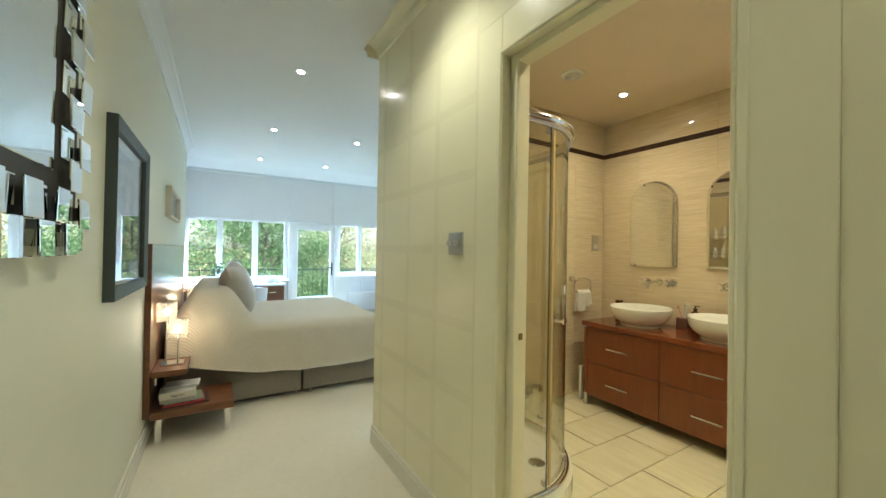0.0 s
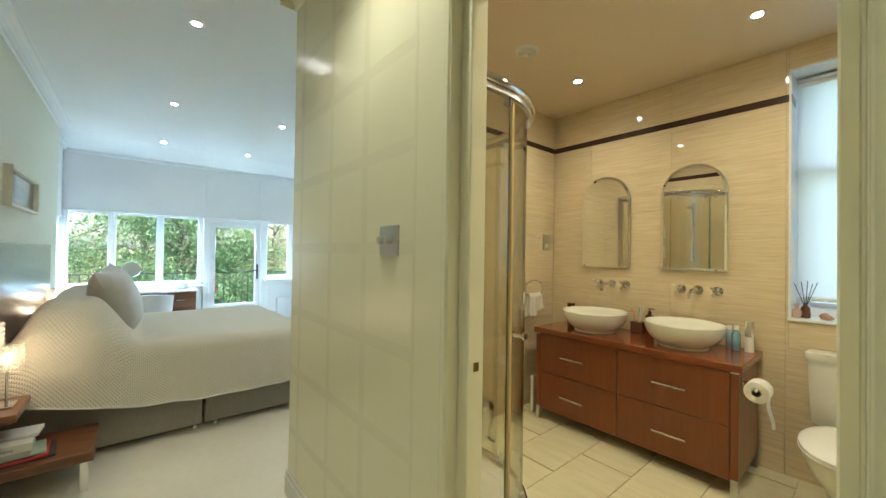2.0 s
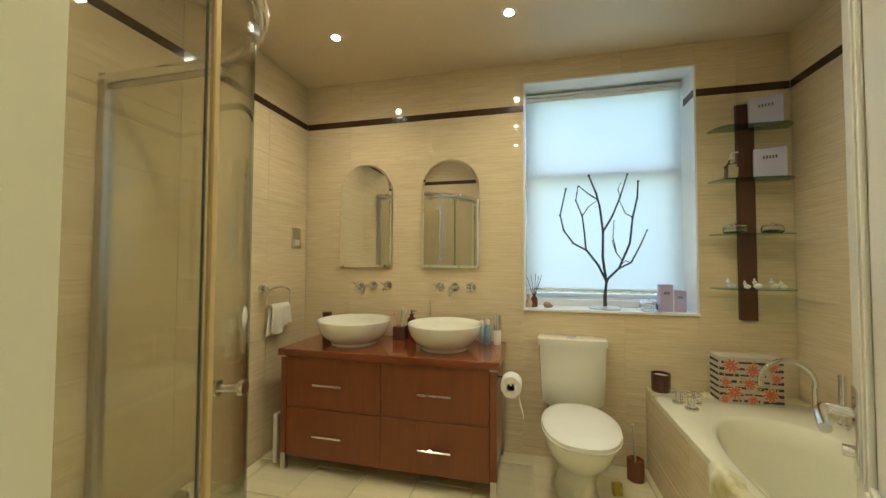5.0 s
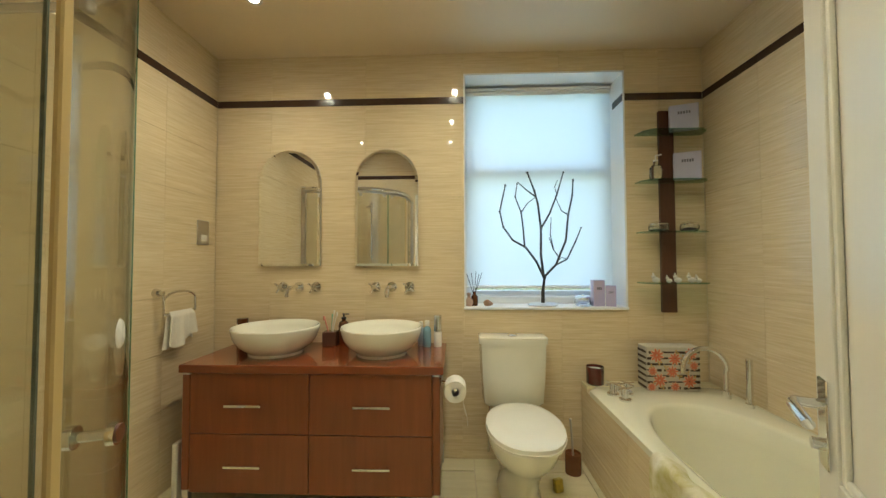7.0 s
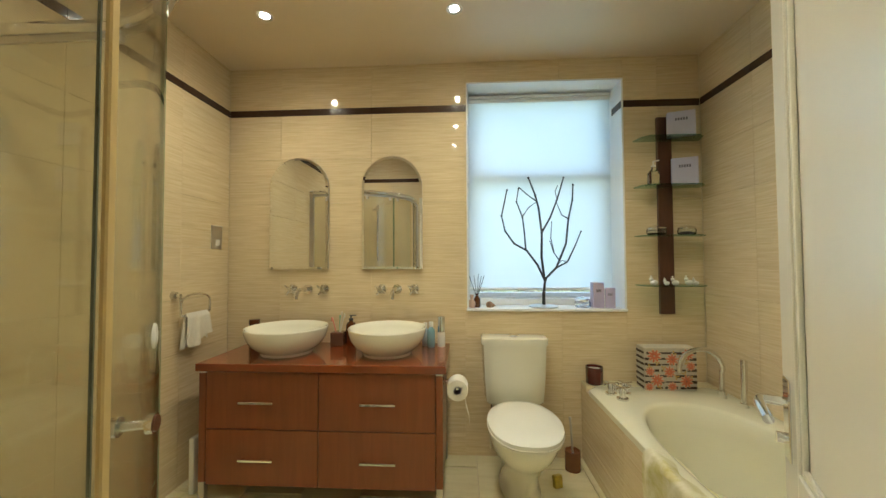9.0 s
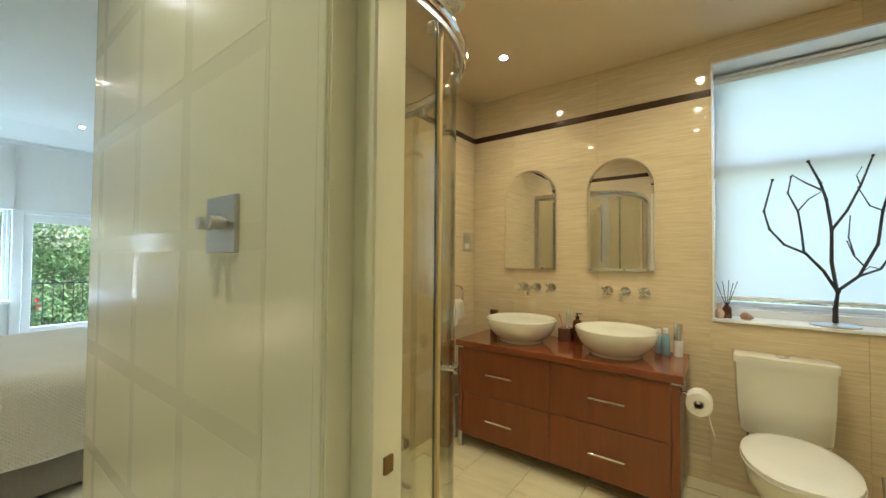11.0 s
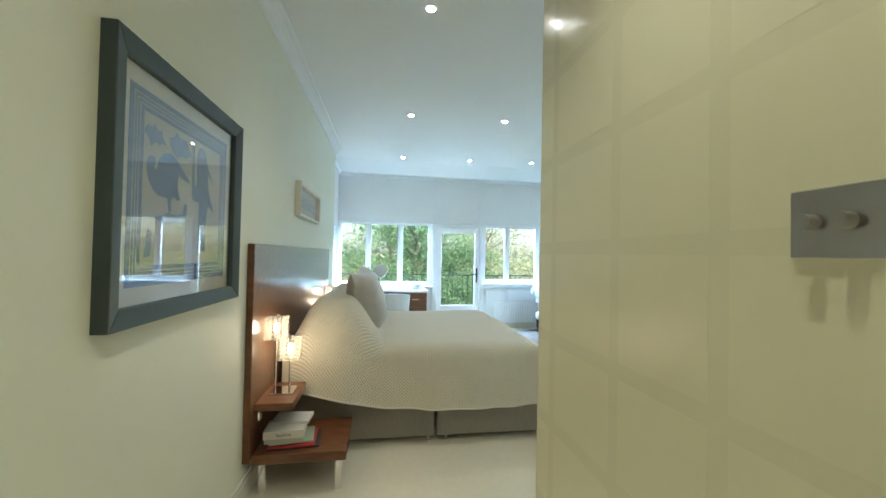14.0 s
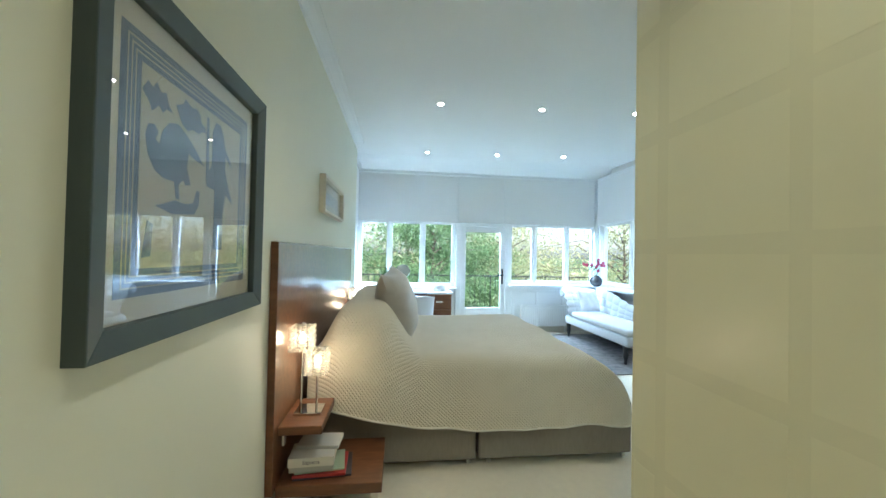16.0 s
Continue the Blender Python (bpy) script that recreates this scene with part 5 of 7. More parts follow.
lathe(bm, [(0.044, 0), (0.050, 0.006), (0.052, 0.105), (0.048, 0.105), (0.046, 0.085), (0.0, 0.083)], (3.245, -0.125, 0.488), 28)
part("tumbler", bm, mat("dark_red_glass", (0.07, 0.012, 0.008), 0.08, var=0.1, scale=10, coat=0.6), t, "", True)
bm = B()
lathe(bm, [(0.044, 0.0835), (0.044, 0.090), (0.0, 0.089)], (3.245, -0.125, 0.488), 24)
part("wax", bm, PORC, t)

# ---------------------------------------------------------------- worktop and sill clutter
AMBER = mat("amber_glass", (0.10, 0.03, 0.008), 0.08, var=0.1, scale=10, coat=0.6)
bottle((3.23, 1.405, 0.718), 0.032, 0.19, AMBER, "brown pump soap bottle between the basins", BLACK, 0.35, "soap_bottle", True)
bottle((3.22, 0.925, 0.718), 0.020, 0.145, mat("pale_blue_plastic", (0.42, 0.52, 0.62), 0.2, var=0.05), "slim pale blue toiletry bottle on the worktop", PLASTIC_WHITE)
bottle((3.19, 0.885, 0.718), 0.024, 0.155, mat("blue_liquid_bottle", (0.25, 0.45, 0.55), 0.1, var=0.15, scale=12, coat=0.5), "clear bottle of blue liquid on the worktop", PLASTIC_WHITE)
t = thing("perfume_spray", (3.20, 0.822, 0.718), "tall perfume spray with a chrome cap", "perfume spray")
bm = B()
cyl(bm, (3.20, 0.822, 0.718), (3.20, 0.822, 0.81), 0.024, seg=24)
part("body", bm, PLASTIC_WHITE, t, "", True)
bm = B()
cyl(bm, (3.20, 0.822, 0.81), (3.20, 0.822, 0.905), 0.0245, seg=24)
part("cap", bm, CHROME, t, "", True)
t = thing("toothbrush_tumbler", (3.21, 1.49, 0.718), "dark glass tumbler holding toothbrushes", "tumbler")
bm = B()
box(bm, 3.17, 3.25, 1.438, 1.52, 0.718, 0.805, 0.006, 2)
part("tumbler", bm, mat("smoked_glass", (0.13, 0.06, 0.04), 0.1, var=0.1, coat=0.6), t)
for i, (c, dx, dy) in enumerate((((0.62, 0.22, 0.16), 0.0, 0.03), ((0.20, 0.45, 0.28), 0.01, -0.005), ((0.70, 0.68, 0.60), -0.01, -0.03), ((0.70, 0.66, 0.55), 0.0, -0.015))):
    bm = B()
    p0, p1 = Vector((3.21 + dx, 1.48 + dy * 0.5, 0.80)), Vector((3.215 + dx, 1.48 + dy * 1.4, 0.895 + 0.012 * i))
    tube(bm, [p0, (p0 + p1) / 2 + Vector((0, 0.001, 0)), p1], 0.004, 8)
    box(bm, p1.x - 0.010, p1.x - 0.002, p1.y - 0.005, p1.y + 0.005, p1.z - 0.026, p1.z, 0.002, 1)
    part("toothbrush", bm, mat("toothbrush_plastic", c, 0.3, var=0.05), t)
t = thing("black_pot", (3.24, 2.03, 0.718), "small dark glass pot at the back of the worktop", "pot")
bm = B()
lathe(bm, [(0.026, 0), (0.03, 0.01), (0.03, 0.13), (0.033, 0.131), (0.033, 0.16), (0.0, 0.162)], (3.22, 2.04, 0.718), 20)
part("pot", bm, AMBER, t, "", True)

# dry branch on the sill
t = thing("branch_ornament", (3.39, 0.15, WB), "bare dark branch ornament on a round base", "ornament")
BARK = mat("dark_bark", (0.035, 0.032, 0.030), 0.7, var=0.3, scale=60, bump=0.6, bscale=200)
bm = B()
lathe(bm, [(0.095, 0.004), (0.097, 0.012), (0.085, 0.018), (0.03, 0.021), (0.0, 0.022)], (3.39, 0.15, WB), 32)
part("base", bm, STEEL, t, "grey round base", True)


def br(x, z):
    return (0.70 - (x - 800) * 0.00368, 1.233 + (460 - z) * 0.00368)


for pts, r in ((((950, 542), (949, 515), (952, 490)), 0.013), (((952, 490), (938, 462), (920, 437), (898, 424), (882, 400), (876, 372), (886, 325)), 0.008),
               (((920, 437), (917, 405), (913, 376), (902, 348), (906, 324)), 0.006), (((913, 376), (925, 358), (940, 347)), 0.004), (((952, 490), (946, 450), (947, 405), (943, 360), (938, 335), (926, 302)), 0.009),
               (((940, 347), (922, 335), (907, 322)), 0.005), (((947, 405), (962, 378), (975, 345), (988, 304)), 0.007), (((975, 345), (972, 330), (978, 318)), 0.003), (((952, 490), (972, 468), (990, 425), (996, 380), (1005, 345), (1007, 316)), 0.008),
               (((996, 380), (985, 372), (975, 345)), 0.004), (((972, 468), (992, 458), (1008, 428), (1020, 402)), 0.006), (((992, 458), (984, 455), (978, 462)), 0.003), (((968, 440), (963, 415), (966, 385)), 0.004), (((978, 456), (968, 440), (963, 420)), 0.004)):
    bm = B()
    n = len(pts)
    P3 = [(3.39 + 0.022 * math.sin(0.9 * i + pts[0][0] * 0.05), *br(*p)) for i, p in enumerate(pts)]
    P3[0] = (3.39 + 0.0, P3[0][1], P3[0][2]) if r > 0.0075 else P3[0]
    tube(bm, P3, r, 8, r * 0.55)
    for p in P3[1:]:
        ball(bm, p, r * 0.95, 1, 1, 1, 8, 6)
    part("twig", bm, BARK, t, "", True)
t = thing("reed_diffuser", (3.37, 0.60, WB + 0.004), "small dark bottle with black reeds on the window sill", "reed diffuser")
bm = B()
lathe(bm, [(0.020, 0), (0.024, 0.01), (0.022, 0.06), (0.010, 0.075), (0.010, 0.09)], (3.37, 0.592, WB + 0.004), 18)
part("bottle", bm, AMBER, t, "", True)
for i, (dx, dy) in enumerate(((0, 0.05), (0.01, 0.02), (-0.01, -0.01), (0, -0.03), (0.01, -0.05))):
    bm = B()
    cyl(bm, (3.37, 0.592, WB + 0.06), (3.37 + dx, 0.592 + dy, WB + 0.21 + 0.008 * (i % 3)), 0.002, seg=6)
    part("reed", bm, BLACK, t)
t = thing("scent_bottle", (3.36, 0.63, WB + 0.004), "little pink-beige scent bottle on the sill", "scent bottle")
bm = B()
lathe(bm, [(0.018, 0), (0.026, 0.02), (0.024, 0.04), (0.010, 0.055), (0.010, 0.072), (0.013, 0.073), (0.013, 0.085), (0, 0.086)], (3.345, 0.628, WB + 0.004), 20)
part("bottle", bm, mat("pink_beige_glass", (0.60, 0.42, 0.32), 0.2, var=0.1, scale=20), t, "", True)
t = thing("sea_shell", (3.36, 0.51, WB + 0.004), "small brown sea shell on the sill", "shell")
bm = B()
lathe(bm, [(0.002, 0.0), (0.020, 0.012), (0.024, 0.03), (0.018, 0.04), (0.014, 0.05), (0.007, 0.06), (0.0, 0.068)], (3.36, 0.535, WB + 0.026), 14, 1, 1, pose(0, 0, 0, 100, 0, 10))
part("shell", bm, mat("brown_shell", (0.36, 0.21, 0.11), 0.4, var=0.3, scale=60), t, "", True)

# towel ring, towel, shaver socket
t = thing("towel_ring", (2.93, YB - 0.012, 1.06), "chrome towel ring on the tiled wall", "towel ring")
bm = B()
cyl(bm, (2.83, YB - 0.008, 1.068), (2.83, YB - 0.03, 1.068), 0.026, 0.02, seg=20)
cyl(bm, (2.83, YB - 0.03, 1.068), (2.83, YB - 0.055, 1.068), 0.011, seg=14)
tube(bm, [(2.83, YB - 0.05, 1.068)] + [(2.945 - 0.115 * math.cos(radians(a)), YB - 0.055, 1.025 + 0.045 * math.sin(radians(a))) for a in range(0, 181, 15)] + [(3.06, YB - 0.055, 0.955)], 0.007, 10)
tube(bm, [(2.83, YB - 0.055, 1.03), (2.83, YB - 0.055, 0.955), (3.06, YB - 0.055, 0.955)], 0.007, 10)
part("ring", bm, CHROME, t, "", True)
t = thing("hand_towel", (2.94, YB - 0.06, 0.76), "small white hand towel with pale pattern on the ring", "towel")
bm = B()


def hang(u, v):
    s = (v - 0.5) * 2
    x = 2.865 + 0.165 * u + 0.05 * abs(s) * (u - 0.5)
    wob = (0.010 * math.sin(13 * u + 2 * v) + 0.005 * math.sin(29 * u)) * abs(s)
    return (x, YB - 0.055 - 0.016 * math.copysign(min(1, abs(s) * 6), s) - wob - 0.004, 0.966 - (0.165 + 0.03 * math.sin(5 * u + (1.5 if s < 0 else 0))) * abs(s) ** 1.0)


grid(bm, hang, 22, 34)
thicken(bm, 0.005)
part("cloth", bm, TOWEL, t, "", True)
t = thing("shaver_socket", (3.17, YB - 0.012, 1.33), "brushed steel shaver socket plate on the tiles", "socket")
bm = B()
box(bm, 3.125, 3.225, YB - 0.018, YB - 0.009, 1.335, 1.485, 0.002, 1)
part("plate", bm, STEEL, t)
bm = B()
box(bm, 3.15, 3.20, YB - 0.022, YB - 0.0175, 1.355, 1.395, 0.002, 1)
part("socket_face", bm, PLASTIC_WHITE, t)
t = thing("bathroom_scales", (2.93, 2.17, 0), "slim white bathroom scales standing on edge by the vanity", "bathroom scales")
bm = B()
box(bm, 2.82, 3.10, 2.135, 2.165, 0.002, 0.30, 0.008, 2)
part("body", bm, PLASTIC_WHITE, t)
bm = B()
box(bm, 2.90, 3.02, 2.132, 2.136, 0.22, 0.27)
part("display", bm, BLACK, t)
t = thing("pedal_bin", (2.20, 2.12, 0), "small chrome pedal bin with a domed lid", "bin")
bm = B()
lathe(bm, [(0.080, 0.0), (0.084, 0.004), (0.086, 0.20)], (2.20, 2.12, 0.002), 32)
part("body", bm, CHROME, t, "", True)
bm = B()
lathe(bm, [(0.089, 0.200), (0.089, 0.215), (0.080, 0.24), (0.055, 0.262), (0.02, 0.271), (0.0, 0.272)], (2.20, 2.12, 0.002), 32)
part("lid", bm, CHROME, t, "domed chrome lid", True)
bm = B()
box(bm, 2.185, 2.215, 1.995, 2.04, 0.012, 0.022, 0.004, 1)
part("pedal", bm, BLACK, t)
t = thing("light_switch", (XP, 1.349, 1.32), "brushed steel dimmer plate with two knobs", "light switch")
bm = B()
box(bm, XP - 0.008, XP + 0.001, 1.300, 1.412, 1.282, 1.382, 0.0015, 1)
part("plate", bm, STEEL, t)
for y in (1.336, 1.378):
    bm = B()
    cyl(bm, (XP - 0.008, y, 1.333), (XP - 0.014, y, 1.333), 0.008, seg=18)
    cyl(bm, (XP - 0.014, y, 1.333), (XP - 0.034, y, 1.333), 0.0118, 0.0112, seg=20)
    part("knob", bm, STEEL, t, "", True)
t = thing("cleaning_packet", (3.02, 0.16, 0), "small yellow and dark packet on the floor behind the toilet", "packet")
bm = B()
obox(bm, pose(2.99, 0.17, 0.035, 0, 8, 20), 0.03, 0.05, 0.066, 0.006, 2)
part("packet", bm, mat("yellow_packet", (0.55, 0.42, 0.05), 0.4, var=0.4, scale=40), t)


# ---------------------------------------------------------------- bed
def bed():
    t = thing("bed", (0.7, 4.23, 0), "double divan bed with two grey linen bases", "bed")
    for x0, x1 in ((-0.30, 0.692), (0.708, 1.70)):
        bm = B()
        box(bm, x0, x1, 3.45, 5.01, 0.036, 0.36, 0.012, 2)
        b = part("divan_base", bm, BED_GREY, t)
        for x in (x0 + 0.07, x1 - 0.04):
            for y in (3.48, 4.96):
                bm = B()
                cyl(bm, (x, y, 0.02), (x, y, 0.038), 0.010, seg=10)
                ball(bm, (x, y, 0.015), 0.015)
                part("castor", bm, PLASTIC_WHITE, b, "small pale castor", True)
    bm = B()
    box(bm, -0.295, 1.52, 3.465, 4.995, 0.361, 0.55, 0.05, 3)
    part("mattress", bm, PLASTIC_WHITE, t, "", True)


bed()


def bedspread():
    t = thing("bedspread", (0.7, 4.23, 0.66), "ivory quilted bedspread pulled over the pillows", "bedspread")
    nu, nv = 110, 120
    bm = bmesh.new()
    uvl = bm.loops.layers.uv.new("UVMap")
    length, width = 2.42, 2.42

    def fold(s, flat, r):
        """Distance along cloth past the flat part: how far out and down it lies."""
        if s <= flat:
            return s, 0.0
        a = (s - flat) / r
        if a < math.pi / 2:
            return flat + r * math.sin(a), r * (1 - math.cos(a))
        return flat + r + 0.10 * (s - flat - r * math.pi / 2), r + 0.98 * (s - flat - r * math.pi / 2)

    def point(u, v):
        s = length * u
        w = width * (v - 0.5)
        x, dx = fold(s, 1.60, 0.36)
        x -= 0.295
        yy, dy = fold(abs(w), 0.72, 0.10)
        side = -1 if w < 0 else 1
        hump = sm(-0.32, -0.10, x) * (1 - sm(0.08, 0.36, x))
        top = 0.662 + 0.30 * hump * (1 - 0.35 * sm(0.63, 0.83, abs(w))) + 0.006 * math.sin(5 * x + 2 * w) + 0.006 * math.sin(9 * w)
        if dy > 0:
            yy += 0.035 * hump * min(1, dy * 5) + 0.012 * math.sin(8.5 * x + 0.6) * min(1, dy * 4) + 0.006 * math.sin(21 * x) * min(1, dy * 3)
            dy *= 1.0 + 0.35 * hump
        if dx > 0:
            x += 0.010 * math.sin(7 * w) * min(1, dx * 4)
        d = (dx ** 4 + dy ** 4) ** 0.25 if dx > 0 or dy > 0 else 0.0
        hem = 0.245 + 0.17 * (1 - sm(-0.30, 0.55, x)) + 0.008 * math.sin(6 * x + w) + 0.006 * math.sin(15 * x)
        return Vector((x, 4.23 + side * yy, max(hem + 0.002 * math.sin(30 * u + 17 * v), top - d))), (s, w)
    vs = [[None] * (nv + 1) for _ in range(nu + 1)]
    uv = {}
    for i in range(nu + 1):
        for j in range(nv + 1):
            p, q = point(i / nu, j / nv)
            vs[i][j] = bm.verts.new(p)
            uv[vs[i][j]] = q
    for i in range(nu):
        for j in range(nv):
            quad = (vs[i][j], vs[i + 1][j], vs[i + 1][j + 1], vs[i][j + 1])
            if len({(round(k.co.x, 4), round(k.co.y, 4), round(k.co.z, 4)) for k in quad}) == 4:
                f = bm.faces.new(quad)
                for lp in f.loops:
                    lp[uvl].uv = uv[lp.vert]
    loose = [k for k in bm.verts if not k.link_faces]
    bmesh.ops.delete(bm, geom=loose, context="VERTS")
    hems = [[vs[i][0].co.copy() for i in range(nu + 1)], [vs[i][nv].co.copy() for i in range(nu + 1)], [vs[nu][j].co.copy() for j in range(nv + 1)]]
    part("cloth", bm, SPREAD, t, "", True)
    for line in hems:
        pts = [line[0]]
        for q in line[1:]:
            if (q - pts[-1]).length > 0.008:
                pts.append(q)
        bm = B()
        tube(bm, pts, 0.006, 6)
        part("hem", bm, TOWEL, t, "stitched ivory hem", True)


bedspread()
t = thing("headboard", (-0.33, 4.2, 0.2), "long glossy walnut headboard fixed to the wall", "headboard")
bm = B()
box(bm, XL + 0.001, -0.326, 2.95, 5.46, 0.195, 1.314, 0.002, 1)
part("panel", bm, LACQUER, t)
bm = B()
box(bm, XL + 0.002, -0.3265, 2.947, 2.9495, 0.197, 1.312)
part("edge_band", bm, WALNUT, t)


def bedside(dy):
    t = thing("bedside_shelf", (-0.1, 3.19 + dy, 0), "walnut bedside unit with two shelves on chrome legs", "bedside table", "bedside units")
    for nm, x1, z0, z1 in (("lower_shelf", 0.148, 0.165, 0.215), ("upper_shelf", -0.131, 0.435, 0.475)):
        bm = B()
        box(bm, -0.325, x1, (3.0 if z0 > 0.3 else 2.985) + dy, (3.335 if z0 > 0.3 else 3.405) + dy, z0, z1, 0.003, 1)
        part(nm, bm, WALNUT, t)
    for x, y in ((0.095, 3.01), (0.095, 3.37), (-0.30, 3.02)):
        bm = B()
        box(bm, x, x + 0.035, y + dy, y + 0.010 + dy, 0.0, 0.166, 0.001, 1)
        part("leg", bm, CHROME, t, "flat chrome leg")
    bm = B()
    box(bm, -0.305, -0.295, 3.0 + dy, 3.03 + dy, 0.39, 0.436)
    part("bracket", bm, CHROME, t)


bedside(0)
bedside(2.04)
def crystal(name):
    """Cut glass lit from within: glints, light let through, some clear view."""
    m = bpy.data.materials.new(name)
    m.use_nodes = True
    nt = m.node_tree
    nt.nodes.clear()
    tl = nt.nodes.new("ShaderNodeBsdfTranslucent")
    tl.inputs[0].default_value = (0.55, 0.53, 0.47, 1)
    tp = nt.nodes.new("ShaderNodeBsdfTransparent")
    tp.inputs[0].default_value = (0.97, 0.95, 0.90, 1)
    gl = nt.nodes.new("ShaderNodeBsdfGlossy")
    gl.inputs["Roughness"].default_value = 0.08
    m1 = nt.nodes.new("ShaderNodeMixShader")
    m1.inputs[0].default_value = 0.62
    m2 = nt.nodes.new("ShaderNodeMixShader")
    m2.inputs[0].default_value = 0.14
    o = nt.nodes.new("ShaderNodeOutputMaterial")
    nt.links.new(tl.outputs[0], m1.inputs[1])
    nt.links.new(tp.outputs[0], m1.inputs[2])
    nt.links.new(m1.outputs[0], m2.inputs[1])
    nt.links.new(gl.outputs[0], m2.inputs[2])
    nt.links.new(m2.outputs[0], o.inputs[0])
    return m


BEADG = crystal("crystal_bead")
CORE = glow("lamp_core", (1.0, 0.88, 0.66), 2.6)


def bead_lamp(y):
    t = thing("table_lamp", (-0.225, y, 0.475), "twin-stem chrome table lamp with lit crystal bead shades", "lamp", "bedside lamps")
    z = 0.475
    bm = B()
    box(bm, -0.29, -0.16, y - 0.06, y + 0.06, z, z + 0.014, 0.003, 1)
    part("base", bm, CHROME, t)
    for px, py, zc in ((-0.262, y - 0.025, 0.845), (-0.198, y + 0.03, 0.715)):
        bm = B()
        cyl(bm, (px, py, z + 0.013), (px, py, zc - 0.03), 0.006, seg=12)
        part("stem", bm, CHROME, t, "", True)
        bm = B()
        ball(bm, (px, py, zc), 0.016, 1, 1, 1.7, 14, 10)
        part("bulb", bm, CORE, t, "lit bulb", True)
        bm = B()
        for ring in range(5):
            h = zc - 0.050 + 0.0255 * ring
            for k in range(16):
                side, i = divmod(k, 4)
                a, b = 0.046, -0.046 + 0.023 * i
                dx, dy = ((b, -a), (a, b), (-b, a), (-a, -b))[side]
                ball(bm, (px + dx, py + dy, h), 0.0112, 1, 1, 1.05, 10, 7)
        s = part("shade", bm, BEADG, t, "crystal bead shade", True)
        s["kind"] = "stuff"
        s.visible_shadow = False
        bm = B()
        box(bm, px - 0.042, px + 0.042, py - 0.002, py + 0.002, zc + 0.064, zc + 0.067)
        box(bm, px - 0.002, px + 0.002, py - 0.042, py - 0.0025, zc + 0.064, zc + 0.067)
        box(bm, px - 0.002, px + 0.002, py + 0.0025, py + 0.042, zc + 0.064, zc + 0.067)
        cyl(bm, (px, py, zc + 0.0675), (px, py, zc + 0.076), 0.008, seg=12)
        part("shade_cross", bm, CHROME, t)
        la = bpy.data.lights.new("bead_light", "POINT")
        la.energy, la.color, la.shadow_soft_size = 0.42, (1.0, 0.76, 0.45), 0.034
        lo = new("bead_light", la)
        lo.matrix_basis = Matrix.Translation((px, py, zc))


bead_lamp(3.17)
bead_lamp(5.21)


def book(x, y, z, w, d, h, rz, cover, label, spine=None, text=None):
    t = thing("book", (x, y, z), label, "book", "bedside books")
    m = pose(x, y, z + h / 2, 0, 0, rz)
    bm = B()
    obox(bm, m, w - 0.006, d - 0.006, h - 0.006)
    part("pages", bm, mat("book_pages", (0.72, 0.68, 0.58), 0.8, var=0.1, scale=200, stretch=(1, 1, 30)), t)
    bm = B()
    obox(bm, m @ Matrix.Translation((0, 0, h / 2 - 0.0015)), w, d, 0.003, 0.001, 1)
    obox(bm, m @ Matrix.Translation((0, 0, -h / 2 + 0.0015)), w, d, 0.003, 0.001, 1)
    obox(bm, m @ Matrix.Translation((0, -d / 2 + 0.001, 0)), w, 0.003, h, 0.001, 1)
    part("cover", bm, cover, t)
    if text:
        cu = bpy.data.curves.new("title", "FONT")
        cu.body, cu.size, cu.align_x, cu.align_y, cu.extrude = text, h * 0.62, "CENTER", "CENTER", 0.0003
        ob = new("title", cu)
        ob.data.materials.append(INK)
        ob.parent = t
        ob.matrix_parent_inverse = world_of(t).inverted()
        ob.matrix_basis = m @ Matrix.Translation((0, -d / 2 - 0.001, 0)) @ pose(0, 0, 0, 90, 0, 0)
        ob["label"] = "dark title lettering"


book(-0.140, 3.135, 0.215, 0.265, 0.20, 0.009, 5, mat("dark_cover", (0.05, 0.05, 0.06), 0.4), "large dark magazine under the books")
book(-0.150, 3.125, 0.2245, 0.240, 0.19, 0.013, 3, mat("red_cover", (0.42, 0.04, 0.04), 0.35, var=0.1), "red-covered book in the bedside stack", None, "")
book(-0.155, 3.130, 0.238, 0.225, 0.17, 0.010, 7, mat("green_cover", (0.40, 0.50, 0.36), 0.5, var=0.1), "thin pale green book in the bedside stack")
book(-0.185, 3.105, 0.2485, 0.195, 0.145, 0.026, 2, mat("grey_cover", (0.42, 0.41, 0.37), 0.5), "grey-covered paperback in the bedside stack")
book(-0.185, 3.10, 0.275, 0.205, 0.145, 0.042, 3, mat("cream_cover", (0.66, 0.63, 0.56), 0.5, var=0.05), "thick cream paperback in the bedside stack", None, "Sapiens")
book(-0.165, 3.17, 0.3175, 0.20, 0.13, 0.016, -4, mat("pale_cover", (0.60, 0.60, 0.58), 0.5), "pale book on top of the stack")


